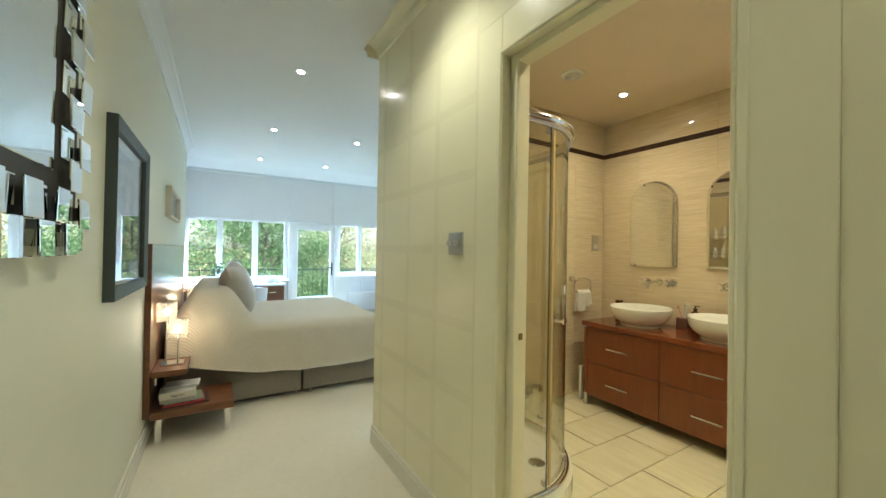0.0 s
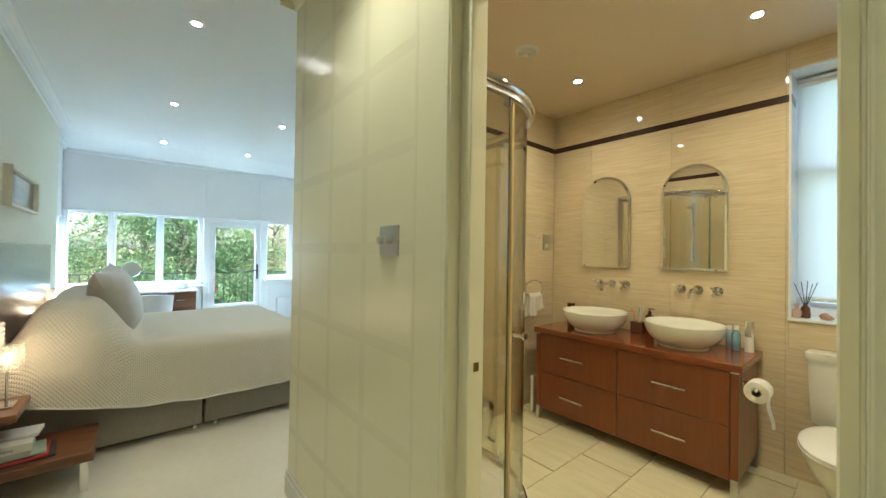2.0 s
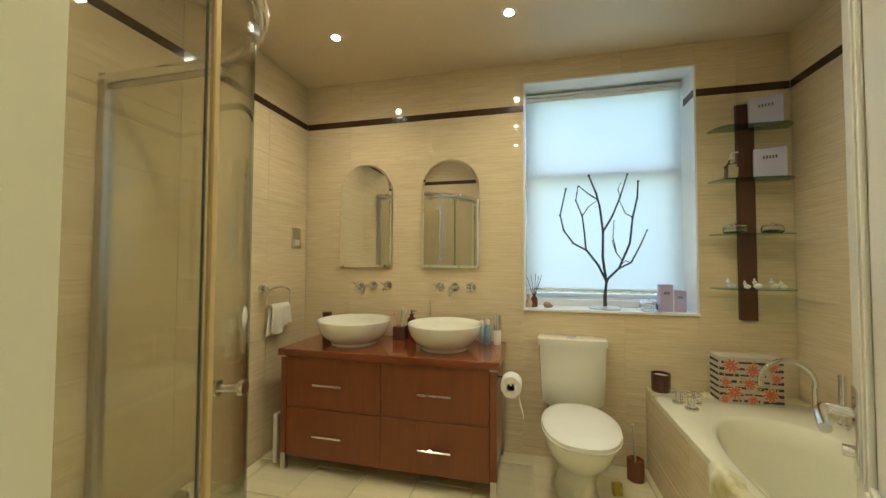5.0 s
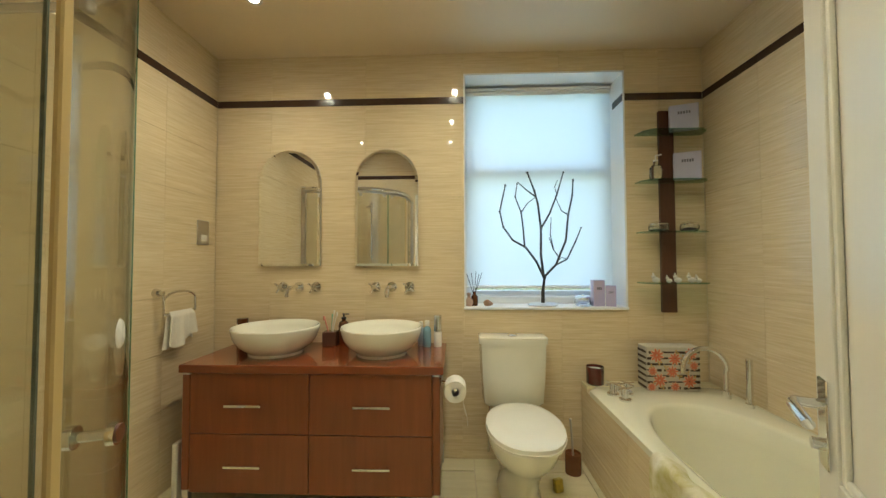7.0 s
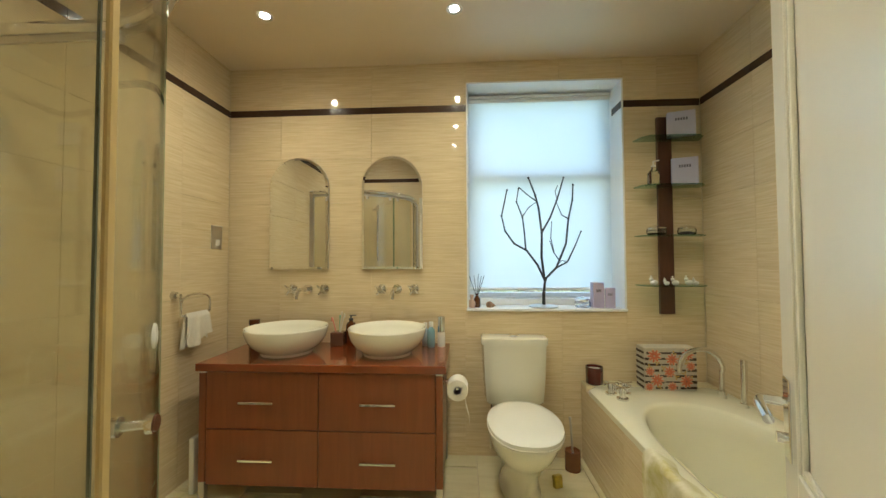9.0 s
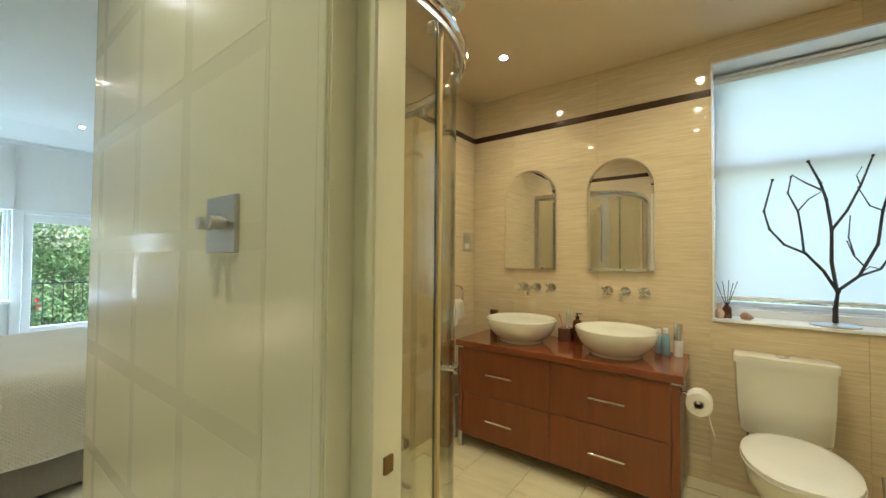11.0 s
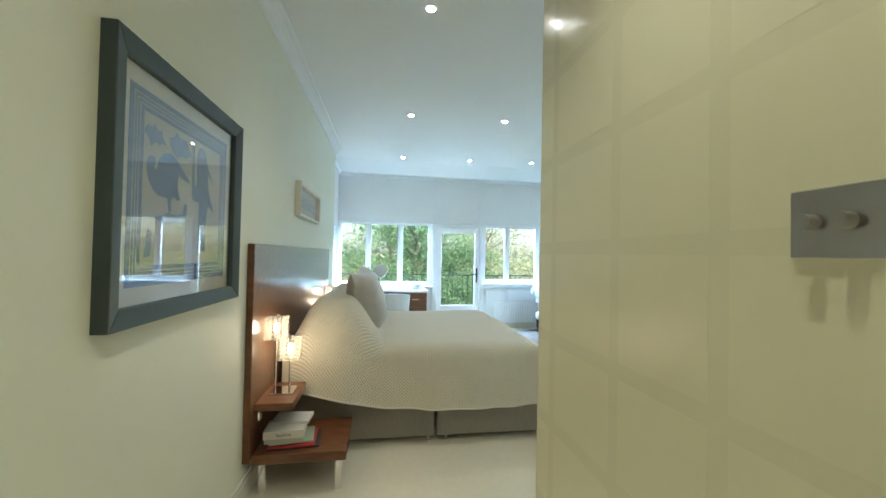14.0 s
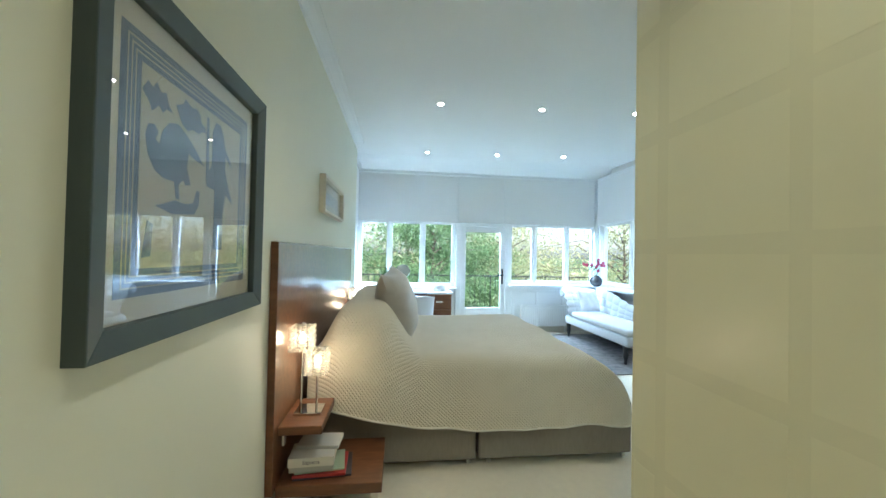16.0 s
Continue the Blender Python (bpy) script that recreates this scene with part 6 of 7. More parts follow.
def cushion(p, rx, ry, rz, w, d, material, label, spin=0):
    t = thing("cushion", p, label, "cushion", "bed cushions")
    bm = B()
    n = 18

    def f(side):
        def g(u, v):
            a, b = 2 * u - 1, 2 * v - 1
            k = max(0.0, (1 - abs(a) ** 2.6) * (1 - abs(b) ** 2.6)) ** 0.55
            pin = 1 - 0.15 * (1 - abs(a) ** 2) * abs(b) ** 3 - 0.15 * (1 - abs(b) ** 2) * abs(a) ** 3
            return Vector((a * w / 2 * pin, b * w / 2 * pin, side * (d / 2 * k + 0.004 * math.sin(9 * a + 4 * b) * k)))
        return g
    grid(bm, f(1), n, n)
    grid(bm, f(-1), n, n)
    bmesh.ops.remove_doubles(bm, verts=bm.verts, dist=0.0005)
    bmesh.ops.transform(bm, matrix=pose(*p, rx, ry, rz) @ pose(0, 0, 0, 0, 0, spin), verts=bm.verts)
    part("cover", bm, material, t, "", True)


SILK = mat("champagne_silk", (0.45, 0.43, 0.39), 0.38, var=0.16, scale=14, bump=0.2, bscale=40, sheen=0.3)
cushion((0.200, 3.95, 0.905), 0, 73, -8, 0.54, 0.26, SILK, "champagne silk cushion leaning on the pillows", 6)
cushion((0.21, 4.40, 0.885), 0, 74, -3, 0.44, 0.22, SILK, "champagne silk cushion behind the first one")


# ---------------------------------------------------------------- pictures and mosaic mirror on the hall wall
def framed(name, y0, y1, z0, z1, w, d, frame_mat, label, fill):
    t = thing(name, (XL, (y0 + y1) / 2, z0), label, "picture")
    x0, x1 = XL, XL + d
    for nm, pts in (("frame_bottom", [(y0, z0), (y1, z0), (y1 - w, z0 + w), (y0 + w, z0 + w)]), ("frame_top", [(y0, z1), (y0 + w, z1 - w), (y1 - w, z1 - w), (y1, z1)]),
                    ("frame_side", [(y0, z0), (y0 + w, z0 + w), (y0 + w, z1 - w), (y0, z1)]), ("frame_side", [(y1, z0), (y1, z1), (y1 - w, z1 - w), (y1 - w, z0 + w)])):
        bm = B()
        n = 4
        lo = [bm.verts.new((x0, a, b)) for a, b in pts]
        cy, cz = sum(p[0] for p in pts) / 4, sum(p[1] for p in pts) / 4
        inner = {(y0 + w, z0 + w), (y1 - w, z0 + w), (y0 + w, z1 - w), (y1 - w, z1 - w)}
        hi = [bm.verts.new((x1 - (0.5 * w * 0.45 if p in inner else 0.0), *p)) for p in pts]
        for i in range(n):
            bm.faces.new((lo[i], lo[(i + 1) % n], hi[(i + 1) % n], hi[i]))
        bm.faces.new(lo)
        bm.faces.new(hi)
        bmesh.ops.bevel(bm, geom=[e for e in bm.edges if all(v.co.x > x0 + 0.004 for v in e.verts)], offset=0.003, segments=2, profile=0.5, affect="EDGES")
        part(nm, bm, frame_mat, t)
    bm = B()
    box(bm, x0, x0 + 0.008, y0 + w * 0.8, y1 - w * 0.8, z0 + w * 0.8, z1 - w * 0.8)
    part("mount", bm, MOUNT, t, "cream card mount")
    fill(t, x0 + 0.008, y0 + w, y1 - w, z0 + w, z1 - w)
    bm = B()
    box(bm, x0 + 0.0135, x0 + 0.0155, y0 + w * 0.9, y1 - w * 0.9, z0 + w * 0.9, z1 - w * 0.9)
    g = part("glazing", bm, PICGLASS, t, "reflective glass")
    g.visible_shadow = False


MOUNT = mat("cream_mount", (0.60, 0.54, 0.42), 0.8, var=0.04, scale=30)
PRINT = mat("slate_blue_ink", (0.085, 0.12, 0.19), 0.7, var=0.12, scale=40)
PAPER = mat("tan_paper", (0.46, 0.39, 0.27), 0.8, var=0.06, scale=25)
PICGLASS = glass("picture_glass", (0.97, 0.98, 0.98), 0.0, True, gloss=0.11)
FRAME_GREY = mat("slate_green_wood", (0.055, 0.075, 0.075), 0.5, var=0.12, scale=20, stretch=(4, 1, 1))
LIGHTWOOD = mat("pale_oak", (0.70, 0.66, 0.55), 0.5, var=0.15, scale=12, stretch=(4, 1, 8))


def flat(t, name, x, pts, material):
    bm = B()
    extrude(bm, pts, "x", x, x + 0.0008)
    part(name, bm, material, t)


def big_print(t, x, y0, y1, z0, z1):
    a0, a1, b0, b1 = y0 + 0.045, y1 - 0.045, z0 + 0.05, z1 - 0.052
    flat(t, "printed_border", x, [(a0, b0), (a1, b0), (a1, b1), (a0, b1)], PRINT)
    for i, g in enumerate((0.018, 0.030, 0.042)):
        bm = B()
        for y in (a0 + g, a1 - g - 0.003):
            extrude(bm, [(y, b0 + g), (y + 0.003, b0 + g), (y + 0.003, b1 - g), (y, b1 - g)], "x", x + 0.0008, x + 0.0014)
        for z in (b0 + g, b1 - g - 0.003):
            extrude(bm, [(a0 + g + 0.003, z), (a1 - g - 0.003, z), (a1 - g - 0.003, z + 0.003), (a0 + g + 0.003, z + 0.003)], "x", x + 0.0008, x + 0.0014)
        part("border_line", bm, PAPER, t)
    w, h = a1 - a0 - 0.12, b1 - b0 - 0.12
    p0, q0 = a0 + 0.06, b0 + 0.06
    flat(t, "printed_ground", x + 0.001, [(p0, q0), (p0 + w, q0), (p0 + w, q0 + h), (p0, q0 + h)], PAPER)

    def at(*uv):
        return [(p0 + w * u, q0 + h * v) for u, v in uv]
    X = x + 0.0019
    # small beast, leafy plume, long-legged bird and a robed plain shape
    flat(t, "printed_shape", X, at((0.00, 0.87), (0.04, 0.93), (0.07, 0.91), (0.10, 0.95), (0.13, 0.91), (0.17, 0.93), (0.19, 0.87), (0.23, 0.84), (0.17, 0.84), (0.15, 0.81), (0.12, 0.84), (0.07, 0.79), (0.05, 0.83)), PRINT)
    flat(t, "printed_shape", X, at((0.25, 0.90), (0.31, 0.93), (0.33, 0.97), (0.39, 0.94), (0.44, 0.96), (0.48, 0.93), (0.49, 0.89), (0.53, 0.88), (0.54, 0.84), (0.50, 0.84), (0.47, 0.81), (0.41, 0.82), (0.36, 0.79), (0.31, 0.81), (0.28, 0.85)), PRINT)
    flat(t, "printed_shape", X, at((0.03, 0.66), (0.05, 0.72), (0.09, 0.73), (0.12, 0.70), (0.10, 0.66), (0.13, 0.64), (0.15, 0.72), (0.20, 0.78), (0.27, 0.80), (0.34, 0.77), (0.42, 0.72), (0.53, 0.63), (0.45, 0.64), (0.37, 0.66), (0.36, 0.57), (0.40, 0.48), (0.35, 0.47), (0.33, 0.50), (0.29, 0.46), (0.30, 0.38), (0.27, 0.38), (0.25, 0.47), (0.17, 0.47), (0.10, 0.50), (0.05, 0.57)), PRINT)
    flat(t, "printed_shape", X, at((0.11, 0.32), (0.18, 0.34), (0.26, 0.37), (0.36, 0.36), (0.43, 0.38), (0.46, 0.46), (0.49, 0.46), (0.49, 0.37), (0.44, 0.31), (0.24, 0.29)), PRINT)
    flat(t, "printed_shape", X, at((0.62, 0.88), (0.66, 0.96), (0.72, 0.96), (0.75, 0.90), (0.78, 0.82), (0.86, 0.74), (0.88, 0.70), (0.79, 0.76), (0.79, 0.66), (0.84, 0.55), (0.91, 0.44), (0.80, 0.49), (0.77, 0.34), (0.77, 0.10), (0.66, 0.10), (0.66, 0.50), (0.56, 0.51), (0.58, 0.60), (0.62, 0.66)), PRINT)
    flat(t, "printed_shape", X, at((0.555, 0.53), (0.585, 0.61), (0.575, 0.96), (0.55, 0.95)), PRINT)
    flat(t, "printed_shape", X, at((0.03, 0.05), (0.09, 0.06), (0.10, 0.22), (0.06, 0.24)), PRINT)


framed("framed_print", 1.943, 2.742, 1.066, 1.834, 0.052, 0.040, FRAME_GREY, "dark framed folk-art print behind reflective glass", big_print)


def small_print(t, x, y0, y1, z0, z1):
    flat(t, "printed_view", x, [(y0 + 0.10, z0 + 0.06), (y1 - 0.10, z0 + 0.06), (y1 - 0.10, z1 - 0.075), (y0 + 0.10, z1 - 0.075)], mat("grey_seascape", (0.25, 0.29, 0.32), 0.7, var=0.3, scale=6, stretch=(1, 1, 6)))


framed("framed_view", 3.90, 4.76, 1.555, 1.825, 0.022, 0.045, LIGHTWOOD, "pale wood framed grey landscape", small_print)


def mosaic_mirror():
    y0, y1, z0, z1 = 0.66, 1.555, 1.265, 2.16
    t = thing("mosaic_mirror", (XL, 1.1, z0), "square mirror bordered by staggered mirror tiles", "mirror")
    bm = B()
    box(bm, XL, XL + 0.018, y0 + 0.03, y1 - 0.03, z0 + 0.03, z1 - 0.03)
    part("backing", bm, mat("dark_backing", (0.035, 0.03, 0.022), 0.6, var=0.2, scale=30), t, "dark backing board")
    bm = B()
    box(bm, XL + 0.018, XL + 0.023, y0 + 0.225, y1 - 0.225, z0 + 0.225, z1 - 0.225, 0.002, 1)
    part("centre_mirror", bm, MIRROR, t)
    n = 10
    c = (y1 - y0) / n
    rnd = random.Random(4)
    for i in range(n):
        for j in range(n):
            edge = min(i, j, n - 1 - i, n - 1 - j)
            if edge > 1:
                continue
            proud = 0.026 if (i + j) % 2 else 0.044
            gy, gz = y0 + c * (i + 0.5), z0 + c * (j + 0.5)
            k = 0.012 * (1 if (i + j) % 2 else -1)
            if edge == 0:
                gy += k if j in (0, n - 1) else 0
                gz += k if i in (0, n - 1) else 0
            bm = B()
            m = pose(XL + proud - 0.003, gy, gz, 0, rnd.uniform(-2.2, 2.2), rnd.uniform(-2.2, 2.2))
            obox(bm, m, 0.006, c * 0.995, c * 0.995, 0.0015, 1)
            box(bm, XL + 0.012, XL + proud - 0.005, gy - 0.02, gy + 0.02, gz - 0.02, gz + 0.02)
            part("mirror_tile", bm, MIRROR, t)


mosaic_mirror()

# ---------------------------------------------------------------- bay furniture
def desk():
    t = thing("dressing_table", (0.4, 6.8, 0), "walnut dressing table with a pale curved top under the window", "dressing table")
    bm = B()
    prism(bm, [(-0.45, 7.08), (1.0, 7.08), (1.0, 6.60), (0.70, 6.58), (0.45, 6.66), (0.15, 6.72), (-0.15, 6.66), (-0.45, 6.60)], 0.690, 0.716)
    part("top", bm, UPVC, t, "pale lacquered top")
    for x0, x1 in ((0.62, 0.985), (-0.44, -0.10)):
        bm = B()
        box(bm, x0, x1, 6.62, 7.07, 0.0, 0.689, 0.003, 1)
        b = part("pedestal", bm, WALNUT, t)
        for k in range(3):
            bm = B()
            box(bm, x0 + 0.006, x1 - 0.006, 6.604, 6.621, 0.04 + 0.216 * k, 0.246 + 0.216 * k, 0.002, 1)
            dr = part("drawer", bm, WALNUT, b)
            bm = B()
            box(bm, (x0 + x1) / 2 - 0.05, (x0 + x1) / 2 + 0.05, 6.585, 6.592, 0.145 + 0.216 * k, 0.155 + 0.216 * k)
            for s in (-0.04, 0.04):
                box(bm, (x0 + x1) / 2 + s - 0.003, (x0 + x1) / 2 + s + 0.003, 6.59, 6.606, 0.147 + 0.216 * k, 0.153 + 0.216 * k)
            part("handle", bm, CHROME, dr)
    bm = B()
    box(bm, -0.10, 0.62, 6.76, 6.78, 0.60, 0.689)
    part("apron", bm, WALNUT, t)


desk()
t = thing("tub_chair", (0.48, 6.35, 0), "white upholstered tub chair at the dressing table", "chair")
LEATHER = mat("white_leather", (0.64, 0.65, 0.66), 0.45, var=0.04, scale=14, bump=0.2, bscale=150)
bm = B()
box(bm, 0.28, 0.66, 6.22, 6.56, 0.36, 0.46, 0.03, 3)
part("seat", bm, LEATHER, t, "", True)
bm = B()
grid(bm, lambda u, v: ((0.47 + (0.22 + 0.02 * v) * math.sin(radians(-105 + 210 * u)), 6.38 - (0.20 + 0.03 * v) * math.cos(radians(-105 + 210 * u)), 0.38 + (0.33 - 0.05 * abs(2 * u - 1) ** 2) * v)), 20, 6)
thicken(bm, 0.035)
part("backrest", bm, LEATHER, t, "", True)
for x in (0.31, 0.63):
    for y in (6.25, 6.53):
        bm = B()
        cyl(bm, (x, y, 0), (x, y, 0.365), 0.012, 0.018, seg=10)
        part("leg", bm, CHROME, t, "", True)
t = thing("vanity_mirror", (0.265, 6.80, 0.716), "round chrome make-up mirror on a stand", "mirror")
bm = B()
lathe(bm, [(0.06, 0), (0.062, 0.006), (0.02, 0.014), (0.007, 0.03), (0.006, 0.20)], (0.265, 6.82, 0.716), 20)
part("stand", bm, CHROME, t, "", True)
bm = B()
m = pose(0, 0, 0, 72, 0, 0)
lathe(bm, [(0.088, -0.008), (0.100, -0.008), (0.104, 0), (0.100, 0.008), (0.088, 0.008), (0.088, -0.008)], (0.265, 6.80, 1.01), 32, m=m)
part("rim", bm, CHROME, t, "", True)
bm = B()
cyl(bm, Vector((0.265, 6.80, 1.01)) + m @ Vector((0, 0, -0.003)), Vector((0.265, 6.80, 1.01)) + m @ Vector((0, 0, 0.003)), 0.089, seg=32)
part("mirror_glass", bm, MIRROR, t)
t = thing("white_dome", (0.84, 6.85, 0.716), "white domed box on the dressing table", "domed box")
bm = B()
lathe(bm, [(0.10, 0), (0.105, 0.01), (0.105, 0.04), (0.09, 0.085), (0.055, 0.115), (0.0, 0.125)], (0.84, 6.85, 0.716), 28)
part("dome", bm, PORC, t, "", True)
LEAF = mat("leaf_green", (0.055, 0.12, 0.03), 0.5, var=0.35, scale=20)


def sprig_plant(p, h, r, label, flower=None, n=26, name="pot_plant", pot=None, seed=3):
    t = thing(name, p, label, "plant")
    rnd = random.Random(seed)
    bm = B()
    lathe(bm, pot or [(0.035, 0), (0.045, 0.01), (0.055, 0.09), (0.05, 0.09), (0.04, 0.075), (0, 0.075)], p, 20)
    top = max(q[1] for q in (pot or [(0, 0.09)]))
    part("pot", bm, PORC if pot is None else STONEV, t, "", True)
    bm = B()
    tips = []
    for i in range(9):
        a, b = rnd.uniform(0, 6.28), rnd.uniform(0.3, 1.0)
        q = Vector(p) + Vector((0, 0, top * 0.8))
        e = Vector(p) + Vector((r * b * math.cos(a), r * b * math.sin(a), top + h * rnd.uniform(0.55, 1.0)))
        mid = (q + e) / 2 + Vector((0, 0, 0.15 * h))
        tube(bm, [q, mid, e], 0.0025, 5, 0.0015)
        tips += [(q + e) / 2 * 0.3 + mid * 0.7, e, (mid + e) / 2]
    part("stems", bm, LEAF, t)
    bm = B()
    for i in range(n):
        c = rnd.choice(tips) + Vector([rnd.uniform(-0.03, 0.03) for _ in range(3)])
        m = pose(*c, rnd.uniform(0, 360), rnd.uniform(-50, 50), rnd.uniform(0, 360))
        s = rnd.uniform(0.7, 1.2) * 0.026
        f = [bm.verts.new(m @ Vector(k)) for k in ((-s, 0, 0), (-0.3 * s, 0.5 * s, 0.1 * s), (s, 0, -0.15 * s), (-0.3 * s, -0.5 * s, 0.1 * s))]
        bm.faces.new(f)
    part("foliage", bm, LEAF, t)["kind"] = "stuff"
    if flower:
        for i in range(14):
            c = rnd.choice(tips) + Vector([rnd.uniform(-0.03, 0.03) for _ in range(3)])
            bm = B()
            for k in range(5):
                a = radians(72 * k)
                ball(bm, c + Vector((0.016 * math.cos(a), 0.004, 0.016 * math.sin(a))), 0.013, 1, 0.35, 1, 8, 5)
            part("flower", bm, flower, t)


STONEV = mat("grey_metal_vase", (0.10, 0.10, 0.11), 0.25, 0.6, var=0.2, scale=12)
sprig_plant((0.02, 6.98, 0.716), 0.22, 0.12, "green leafy plant in a white pot by the window", None, 130)
MAGENTA = mat("magenta_petal", (0.42, 0.03, 0.12), 0.5, var=0.3, scale=40)
sprig_plant((3.44, 6.98, 0.80), 0.25, 0.19, "magenta orchids in a round grey vase on the sill", MAGENTA, 20, "flower_vase", [(0.05, 0), (0.085, 0.03), (0.10, 0.08), (0.09, 0.13), (0.05, 0.165), (0.045, 0.18), (0.04, 0.165), (0, 0.16)], 8)
t = thing("radiator", (2.65, 7.2, 0.1), "white panel radiator below the window", "radiator")
bm = B()
box(bm, 2.25, 3.05, 7.205, 7.245, 0.10, 0.455, 0.006, 2)
part("panel", bm, UPVC, t)
for i in range(24):
    bm = B()
    box(bm, 2.267 + 0.0328 * i, 2.283 + 0.0328 * i, 7.195, 7.206, 0.125, 0.43, 0.004, 1)
    part("rib", bm, UPVC, t)
bm = B()
for x in (2.27, 3.03):
    cyl(bm, (x, 7.225, 0), (x, 7.225, 0.11), 0.008, seg=10)
part("pipe", bm, UPVC, t)


def chaise():
    t = thing("chaise_longue", (3.1, 6.1, 0), "white buttoned chaise longue with a scrolled head end", "chaise longue")
    bm = B()
    box(bm, 2.88, 3.46, 5.28, 6.92, 0.22, 0.345, 0.03, 3)
    part("seat_base", bm, LEATHER, t, "", True)
    bm = B()
    box(bm, 2.87, 3.40, 5.27, 6.80, 0.345, 0.43, 0.035, 3)
    part("seat_pad", bm, LEATHER, t, "", True)
    bm = B()
    grid(bm, lambda u, v: (2.86 + 0.60 * u, 6.74 + 0.10 * v + 0.16 * v * v - 0.022 * abs(math.sin(7 * math.pi * u) * math.sin(4 * math.pi * v)), 0.38 + 0.35 * v - 0.05 * u * u * v), 42, 24)
    thicken(bm, 0.07)
    part("head_end", bm, LEATHER, t, "buttoned head end", True)
    bm = B()
    cyl(bm, (2.85, 6.99, 0.695), (3.46, 6.99, 0.675), 0.055, seg=20)
    part("scroll", bm, LEATHER, t, "", True)
    bm = B()
    grid(bm, lambda u, v: (3.40 + 0.05 * v - 0.022 * abs(math.sin(9 * math.pi * u) * math.sin(3 * math.pi * v)), 6.88 - 1.45 * u, 0.40 + (0.36 - 0.20 * sm(0.1, 0.75, u)) * v), 54, 18)
    thicken(bm, 0.06)
    part("side_back", bm, LEATHER, t, "buttoned low back", True)
    for x in (2.91, 3.40):
        for y in (5.36, 6.84):
            bm = B()
            lathe(bm, [(0.018, 0.004), (0.016, 0.05), (0.034, 0.12), (0.026, 0.16), (0.038, 0.22)], (x, y, 0.0), 14)
            part("leg", bm, BLACK, t, "turned dark leg", True)


chaise()
cushion((3.12, 6.62, 0.615), 68, 0, 10, 0.34, 0.13, mat("white_plush", (0.74, 0.72, 0.72), 0.9, var=0.12, scale=30, bump=0.6, bscale=160, sheen=0.4), "white plush cushion with dark spots on the chaise")
t = thing("rug", (2.9, 6.2, 0), "dark and light patterned rug under the chaise", "rug")
bm = B()
grid(bm, lambda u, v: (2.35 + 1.1 * u, 5.0 + 2.0 * v, 0.008 + 0.003 * math.sin(9 * u) * math.sin(11 * v)), 12, 16)
thicken(bm, 0.006)
RUG = mat("patterned_rug", (0.22, 0.20, 0.19), 0.95, var=0.9, scale=14, bump=0.6, bscale=300)
part("woven_field", bm, RUG, t)
t = thing("pouffe", (3.2, 5.02, 0), "low dark stool holding a rolled pink throw", "stool")
bm = B()
box(bm, 2.98, 3.42, 4.86, 5.20, 0.14, 0.20, 0.01, 2)
for x in (3.0, 3.38):
    for y in (4.88, 5.16):
        cyl(bm, (x, y, 0), (x, y, 0.145), 0.018, seg=10)
part("frame", bm, BLACK, t)
t = thing("rolled_throw", (3.2, 5.02, 0.2), "rolled pink fleece throw on the low stool", "throw")
bm = B()
m = pose(0, 0, 0, 0, 90, 0)
lathe(bm, [(0.02, -0.2), (0.085, -0.2), (0.10, -0.18), (0.105, 0.0), (0.10, 0.18), (0.085, 0.2), (0.02, 0.2)], (3.2, 5.03, 0.303), 24, 1, 1, m)
part("roll", bm, mat("pink_fleece", (0.60, 0.46, 0.48), 0.95, var=0.1, scale=40, bump=1, bscale=200, sheen=0.5), t, "", True)


# ---------------------------------------------------------------- balcony and garden
bm = B()
GRASS = mat("lawn_grass", (0.075, 0.12, 0.03), 0.9, var=0.3, scale=3, bump=0.8, bscale=60, stain=0.3)
box(bm, -600, 600, -600, 1200, -3.4, -3.2)
structure("ground", bm, GRASS, "sunlit lawn around the house", "ground")
bm = B()
box(bm, -1.6, 4.6, YW + 0.13, 8.95, -0.16, -0.03)
structure("balcony_floor", bm, mat("pale_decking", (0.42, 0.38, 0.32), 0.8, var=0.15, scale=10), "pale balcony deck outside the door", "balcony")
r = thing("balcony_railing", (1.5, 8.85, -0.03), "black metal balcony railing with thin uprights", "railing")
for z in (0.83, 0.10):
    bm = B()
    box(bm, -1.55, 4.55, 8.84, 8.87, z, z + 0.022)
    part("rail", bm, BLACK, r)
for i in range(56):
    bm = B()
    x = -1.5 + 0.11 * i
    cyl(bm, (x, 8.855, -0.03 if i % 11 == 0 else 0.11), (x, 8.855, 0.832), 0.011 if i % 11 == 0 else 0.006, seg=6)
    part("upright", bm, BLACK, r)
sprig_plant((1.42, 8.55, -0.03), 0.55, 0.16, "red geraniums in a balcony pot", mat("red_petal", (0.55, 0.02, 0.05), 0.5, var=0.3), 90, "flower_pot", [(0.09, 0), (0.12, 0.03), (0.14, 0.24), (0.13, 0.24), (0.12, 0.2), (0, 0.2)], 5)


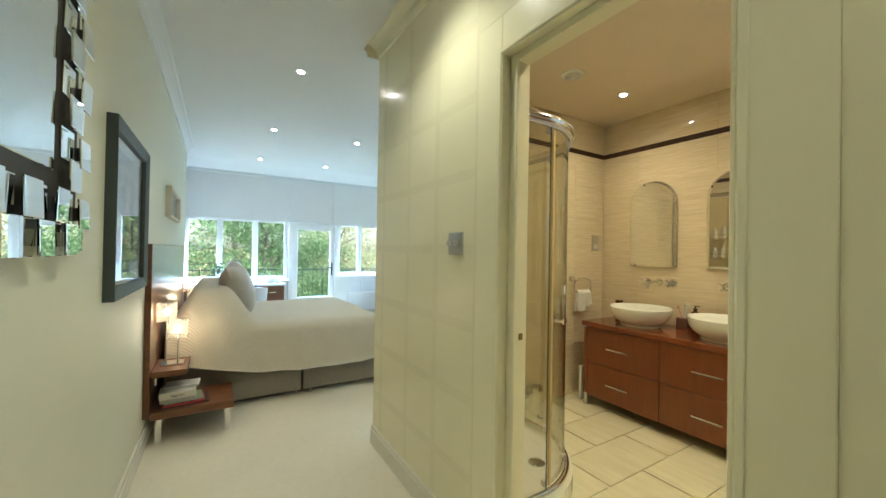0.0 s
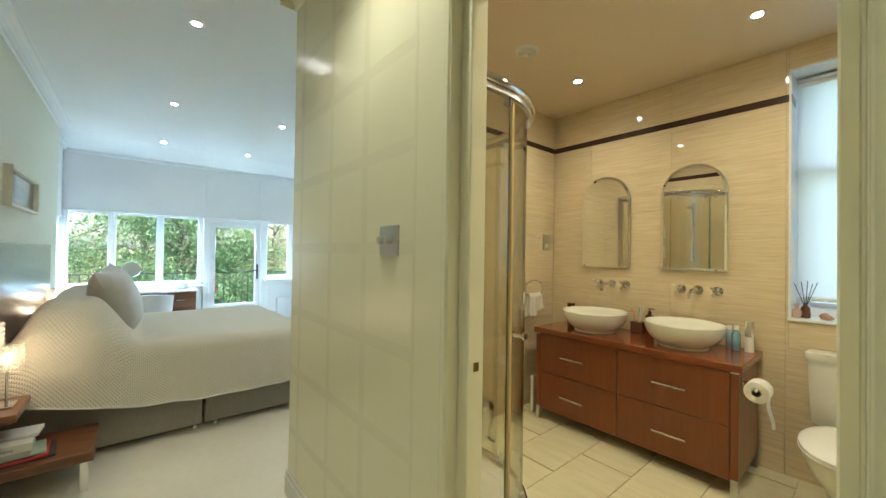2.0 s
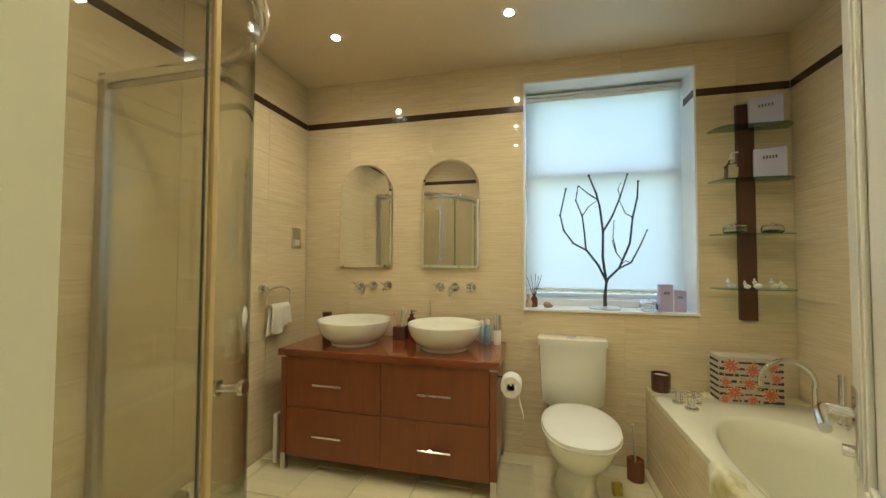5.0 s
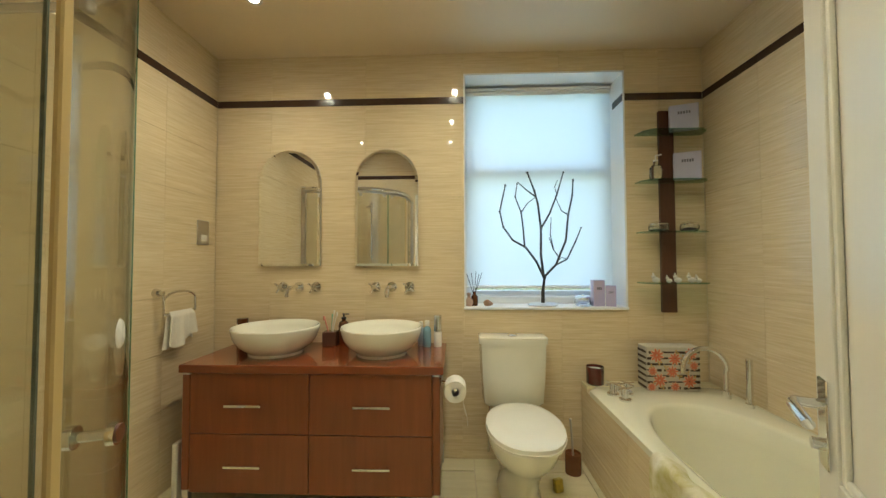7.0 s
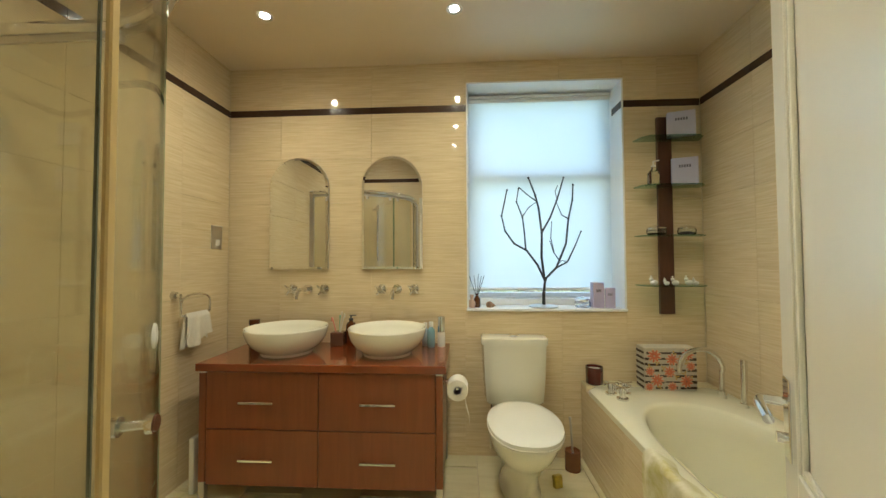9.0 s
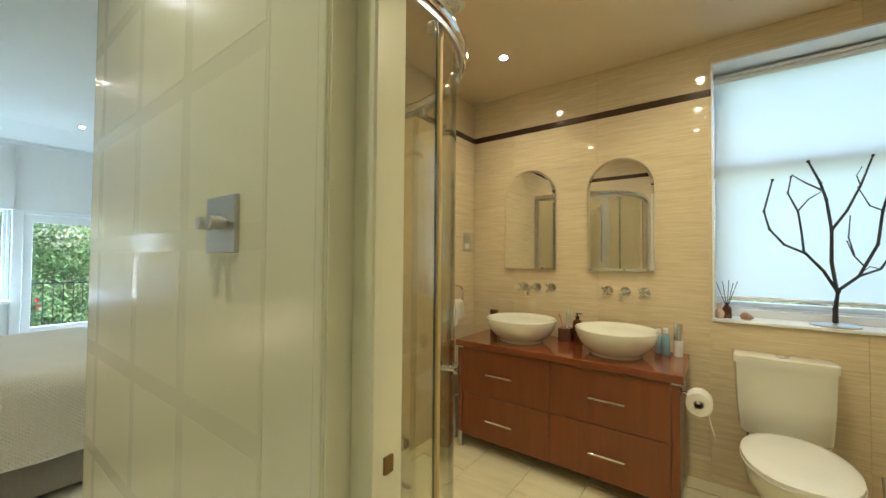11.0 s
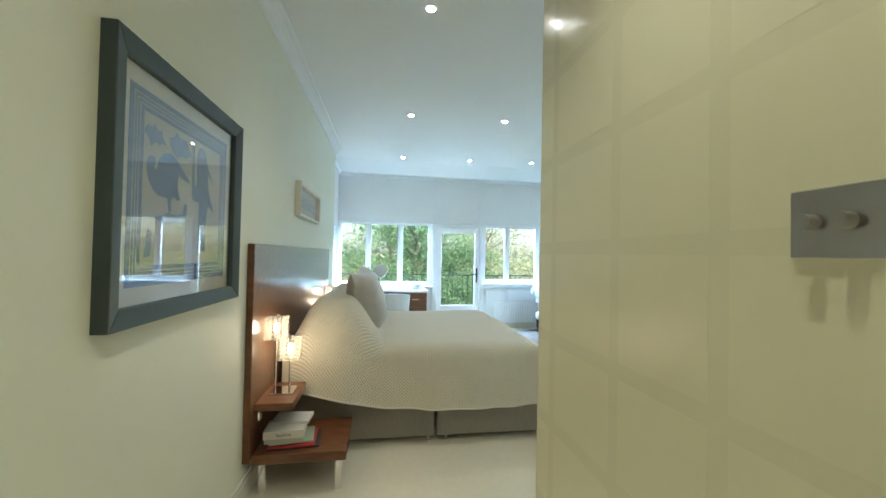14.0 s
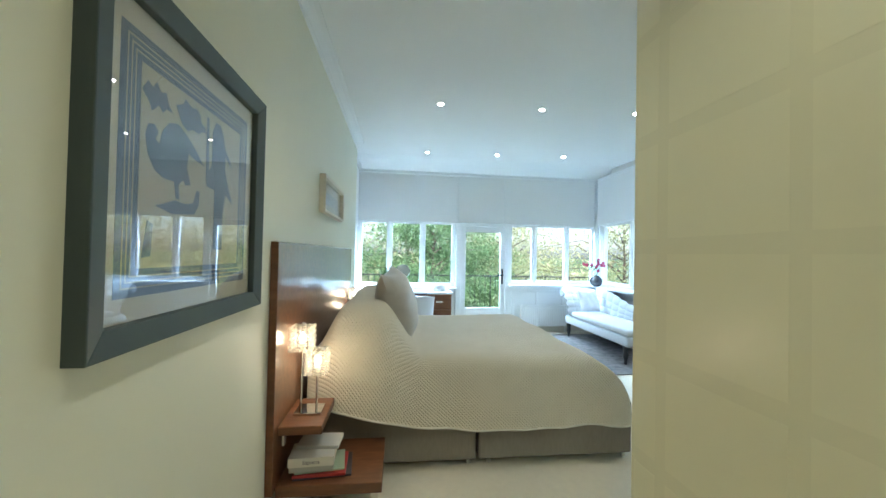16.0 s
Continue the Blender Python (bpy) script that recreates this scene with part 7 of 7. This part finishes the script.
def leaves(name, c1, c2):
    m = mat(name, c1, 0.55, var=0.3, scale=2)
    nt = m.node_tree
    bs = nt.nodes["Principled BSDF"]
    geo = nt.nodes.new("ShaderNodeNewGeometry")
    mx = nt.nodes.new("ShaderNodeMix")
    mx.data_type = "RGBA"
    mx.inputs[6].default_value, mx.inputs[7].default_value = (*c1, 1), (*c2, 1)
    nt.links.new(geo.outputs["Random Per Island"], mx.inputs[0])
    nt.links.new(mx.outputs[2], bs.inputs["Base Color"])
    tr = nt.nodes.new("ShaderNodeBsdfTranslucent")
    nt.links.new(mx.outputs[2], tr.inputs[0])
    ms = nt.nodes.new("ShaderNodeMixShader")
    ms.inputs[0].default_value = 0.35
    out = nt.nodes["Material Output"]
    nt.links.new(bs.outputs[0], ms.inputs[1])
    nt.links.new(tr.outputs[0], ms.inputs[2])
    nt.links.new(ms.outputs[0], out.inputs[0])
    return m


GREEN1 = leaves("fresh_leaves", (0.062, 0.142, 0.05), (0.19, 0.30, 0.125))
GREEN2 = leaves("yellow_green_leaves", (0.24, 0.27, 0.11), (0.47, 0.47, 0.27))
TRUNK = mat("tree_bark", (0.10, 0.08, 0.06), 0.9, var=0.35, scale=12, bump=1.0, bscale=40)


def tree(p, h, r, leaf, seed, n=6500, size=0.13, name="tree", label="leafy green garden tree", droop=0.0):
    rnd = random.Random(seed)
    t = thing(name, p, label, "tree", "garden trees")
    base = Vector(p)
    bm = B()
    tube(bm, [base, base + Vector((0.1, 0.1, h * 0.3)), base + Vector((-0.05, 0.15, h * 0.6)), base + Vector((0.05, 0.1, h * 0.92))], 0.03 * h * 0.6, 8, 0.02)
    part("trunk", bm, TRUNK, t)
    bm = B()
    ends = []
    for i in range(26):
        a = i * 2.4 + rnd.uniform(-0.4, 0.4)
        z = h * (0.22 + 0.72 * i / 26)
        reach = r * (0.45 + 0.75 * math.sin(math.pi * min(1, 0.18 + 0.8 * i / 26))) * rnd.uniform(0.7, 1.1)
        p0 = base + Vector((0, 0.1, z))
        p2 = p0 + Vector((reach * math.cos(a), reach * math.sin(a), reach * rnd.uniform(0.05, 0.45) - droop))
        p1 = (p0 + p2) / 2 + Vector((0, 0, 0.18 * reach))
        tube(bm, [p0, p1, p2], 0.035, 5, 0.008)
        for k in range(7):
            f = 0.3 + 0.7 * k / 6
            q = p0 * (1 - f) ** 2 + p1 * 2 * f * (1 - f) + p2 * f * f
            ends.append((q, 0.16 * r + 0.16 * r * rnd.random()))
    part("limbs", bm, TRUNK, t)
    verts, faces = [], []
    for i in range(n):
        q, s = rnd.choice(ends)
        d = Vector((rnd.gauss(0, 1), rnd.gauss(0, 1), rnd.gauss(0, 0.7)))
        c = q + d * s * 0.55
        m = pose(*c, rnd.uniform(-70, 70), rnd.uniform(-70, 70), rnd.uniform(0, 360))
        k = size * rnd.uniform(0.6, 1.3)
        b = len(verts)
        verts += [tuple(m @ Vector(v)) for v in ((-k, 0, 0), (-0.2 * k, 0.34 * k, 0.08 * k), (k, 0, -0.1 * k), (-0.2 * k, -0.34 * k, 0.08 * k))]
        faces.append((b, b + 1, b + 2, b + 3))
    me = bpy.data.meshes.new("crown")
    me.from_pydata(verts, [], faces)
    me.materials.append(leaf)
    ob = new("crown", me)
    ob.parent = t
    ob.matrix_parent_inverse = world_of(t).inverted()
    ob["kind"] = "stuff"
    return t


# a shrubby tree by the balcony, a light one, then copies further off
t1 = tree((1.3, 13.0, -3.2), 5.6, 2.3, GREEN1, 1, 24000, 0.062, "tree", "feathery green garden tree near the balcony")
t2 = tree((-2.6, 21.0, -3.2), 6.6, 3.4, GREEN2, 2, 6500, 0.085, "tree", "tall yellow-green garden tree")
for x, y, k, rz, src in ((5.2, 18.0, 1.0, 40, 2), (9.5, 15.5, 1.0, 130, 2), (3.0, 15.5, 0.85, 100, 1), (-7.5, 24, 0.8, 200, 2), (-3.4, 15.5, 0.5, 20, 1), (11.5, 10.0, 0.9, 70, 2), (13.5, 5.5, 1.0, 160, 1), (12.0, 1.0, 1.0, 290, 2), (14.0, 14.5, 1.2, 20, 2), (10.5, 7.2, 0.8, 250, 1), (7.5, 25, 1.0, 80, 2), (-0.9, 15.6, 0.58, 200, 2)):
    c = copy_thing(t1 if src == 1 else t2, pose(x, y, -3.2, 0, 0, rz))
    c.scale = (k, k, k)
tagged(tree((0.55, 16.5, -3.2), 9.0, 1.7, GREEN1, 5, 5200, 0.075, "tree", "tall dark green tree with hanging branches", 0.7), group="garden trees")
bm = B()
rnd = random.Random(9)
vv, ff = [], []
for i in range(9000):
    a = rnd.uniform(0, math.pi * 1.15) - 0.5
    d = 34 + rnd.gauss(0, 2.0)
    z = -3.2 + rnd.random() ** 0.8 * (2.6 + 1.0 * math.sin(5 * a) + 0.9 * math.sin(13 * a))
    m = pose(d * math.cos(a) + 1, d * math.sin(a) + 2, z, rnd.uniform(-70, 70), rnd.uniform(-70, 70), rnd.uniform(0, 360))
    k = rnd.uniform(0.3, 0.6)
    b = len(vv)
    vv += [tuple(m @ Vector(v)) for v in ((-k, 0, 0), (-0.2 * k, 0.5 * k, 0.1 * k), (k, 0, -0.1 * k), (-0.2 * k, -0.5 * k, 0.1 * k))]
    ff.append((b, b + 1, b + 2, b + 3))
bm.free()
me = bpy.data.meshes.new("far_hedge")
me.from_pydata(vv, [], ff)
me.materials.append(GREEN2)
tagged(new("far_hedge", me), "far band of yellow-green shrubs beyond the lawn", "hedge", "", "stuff")

bathroom_tiles()
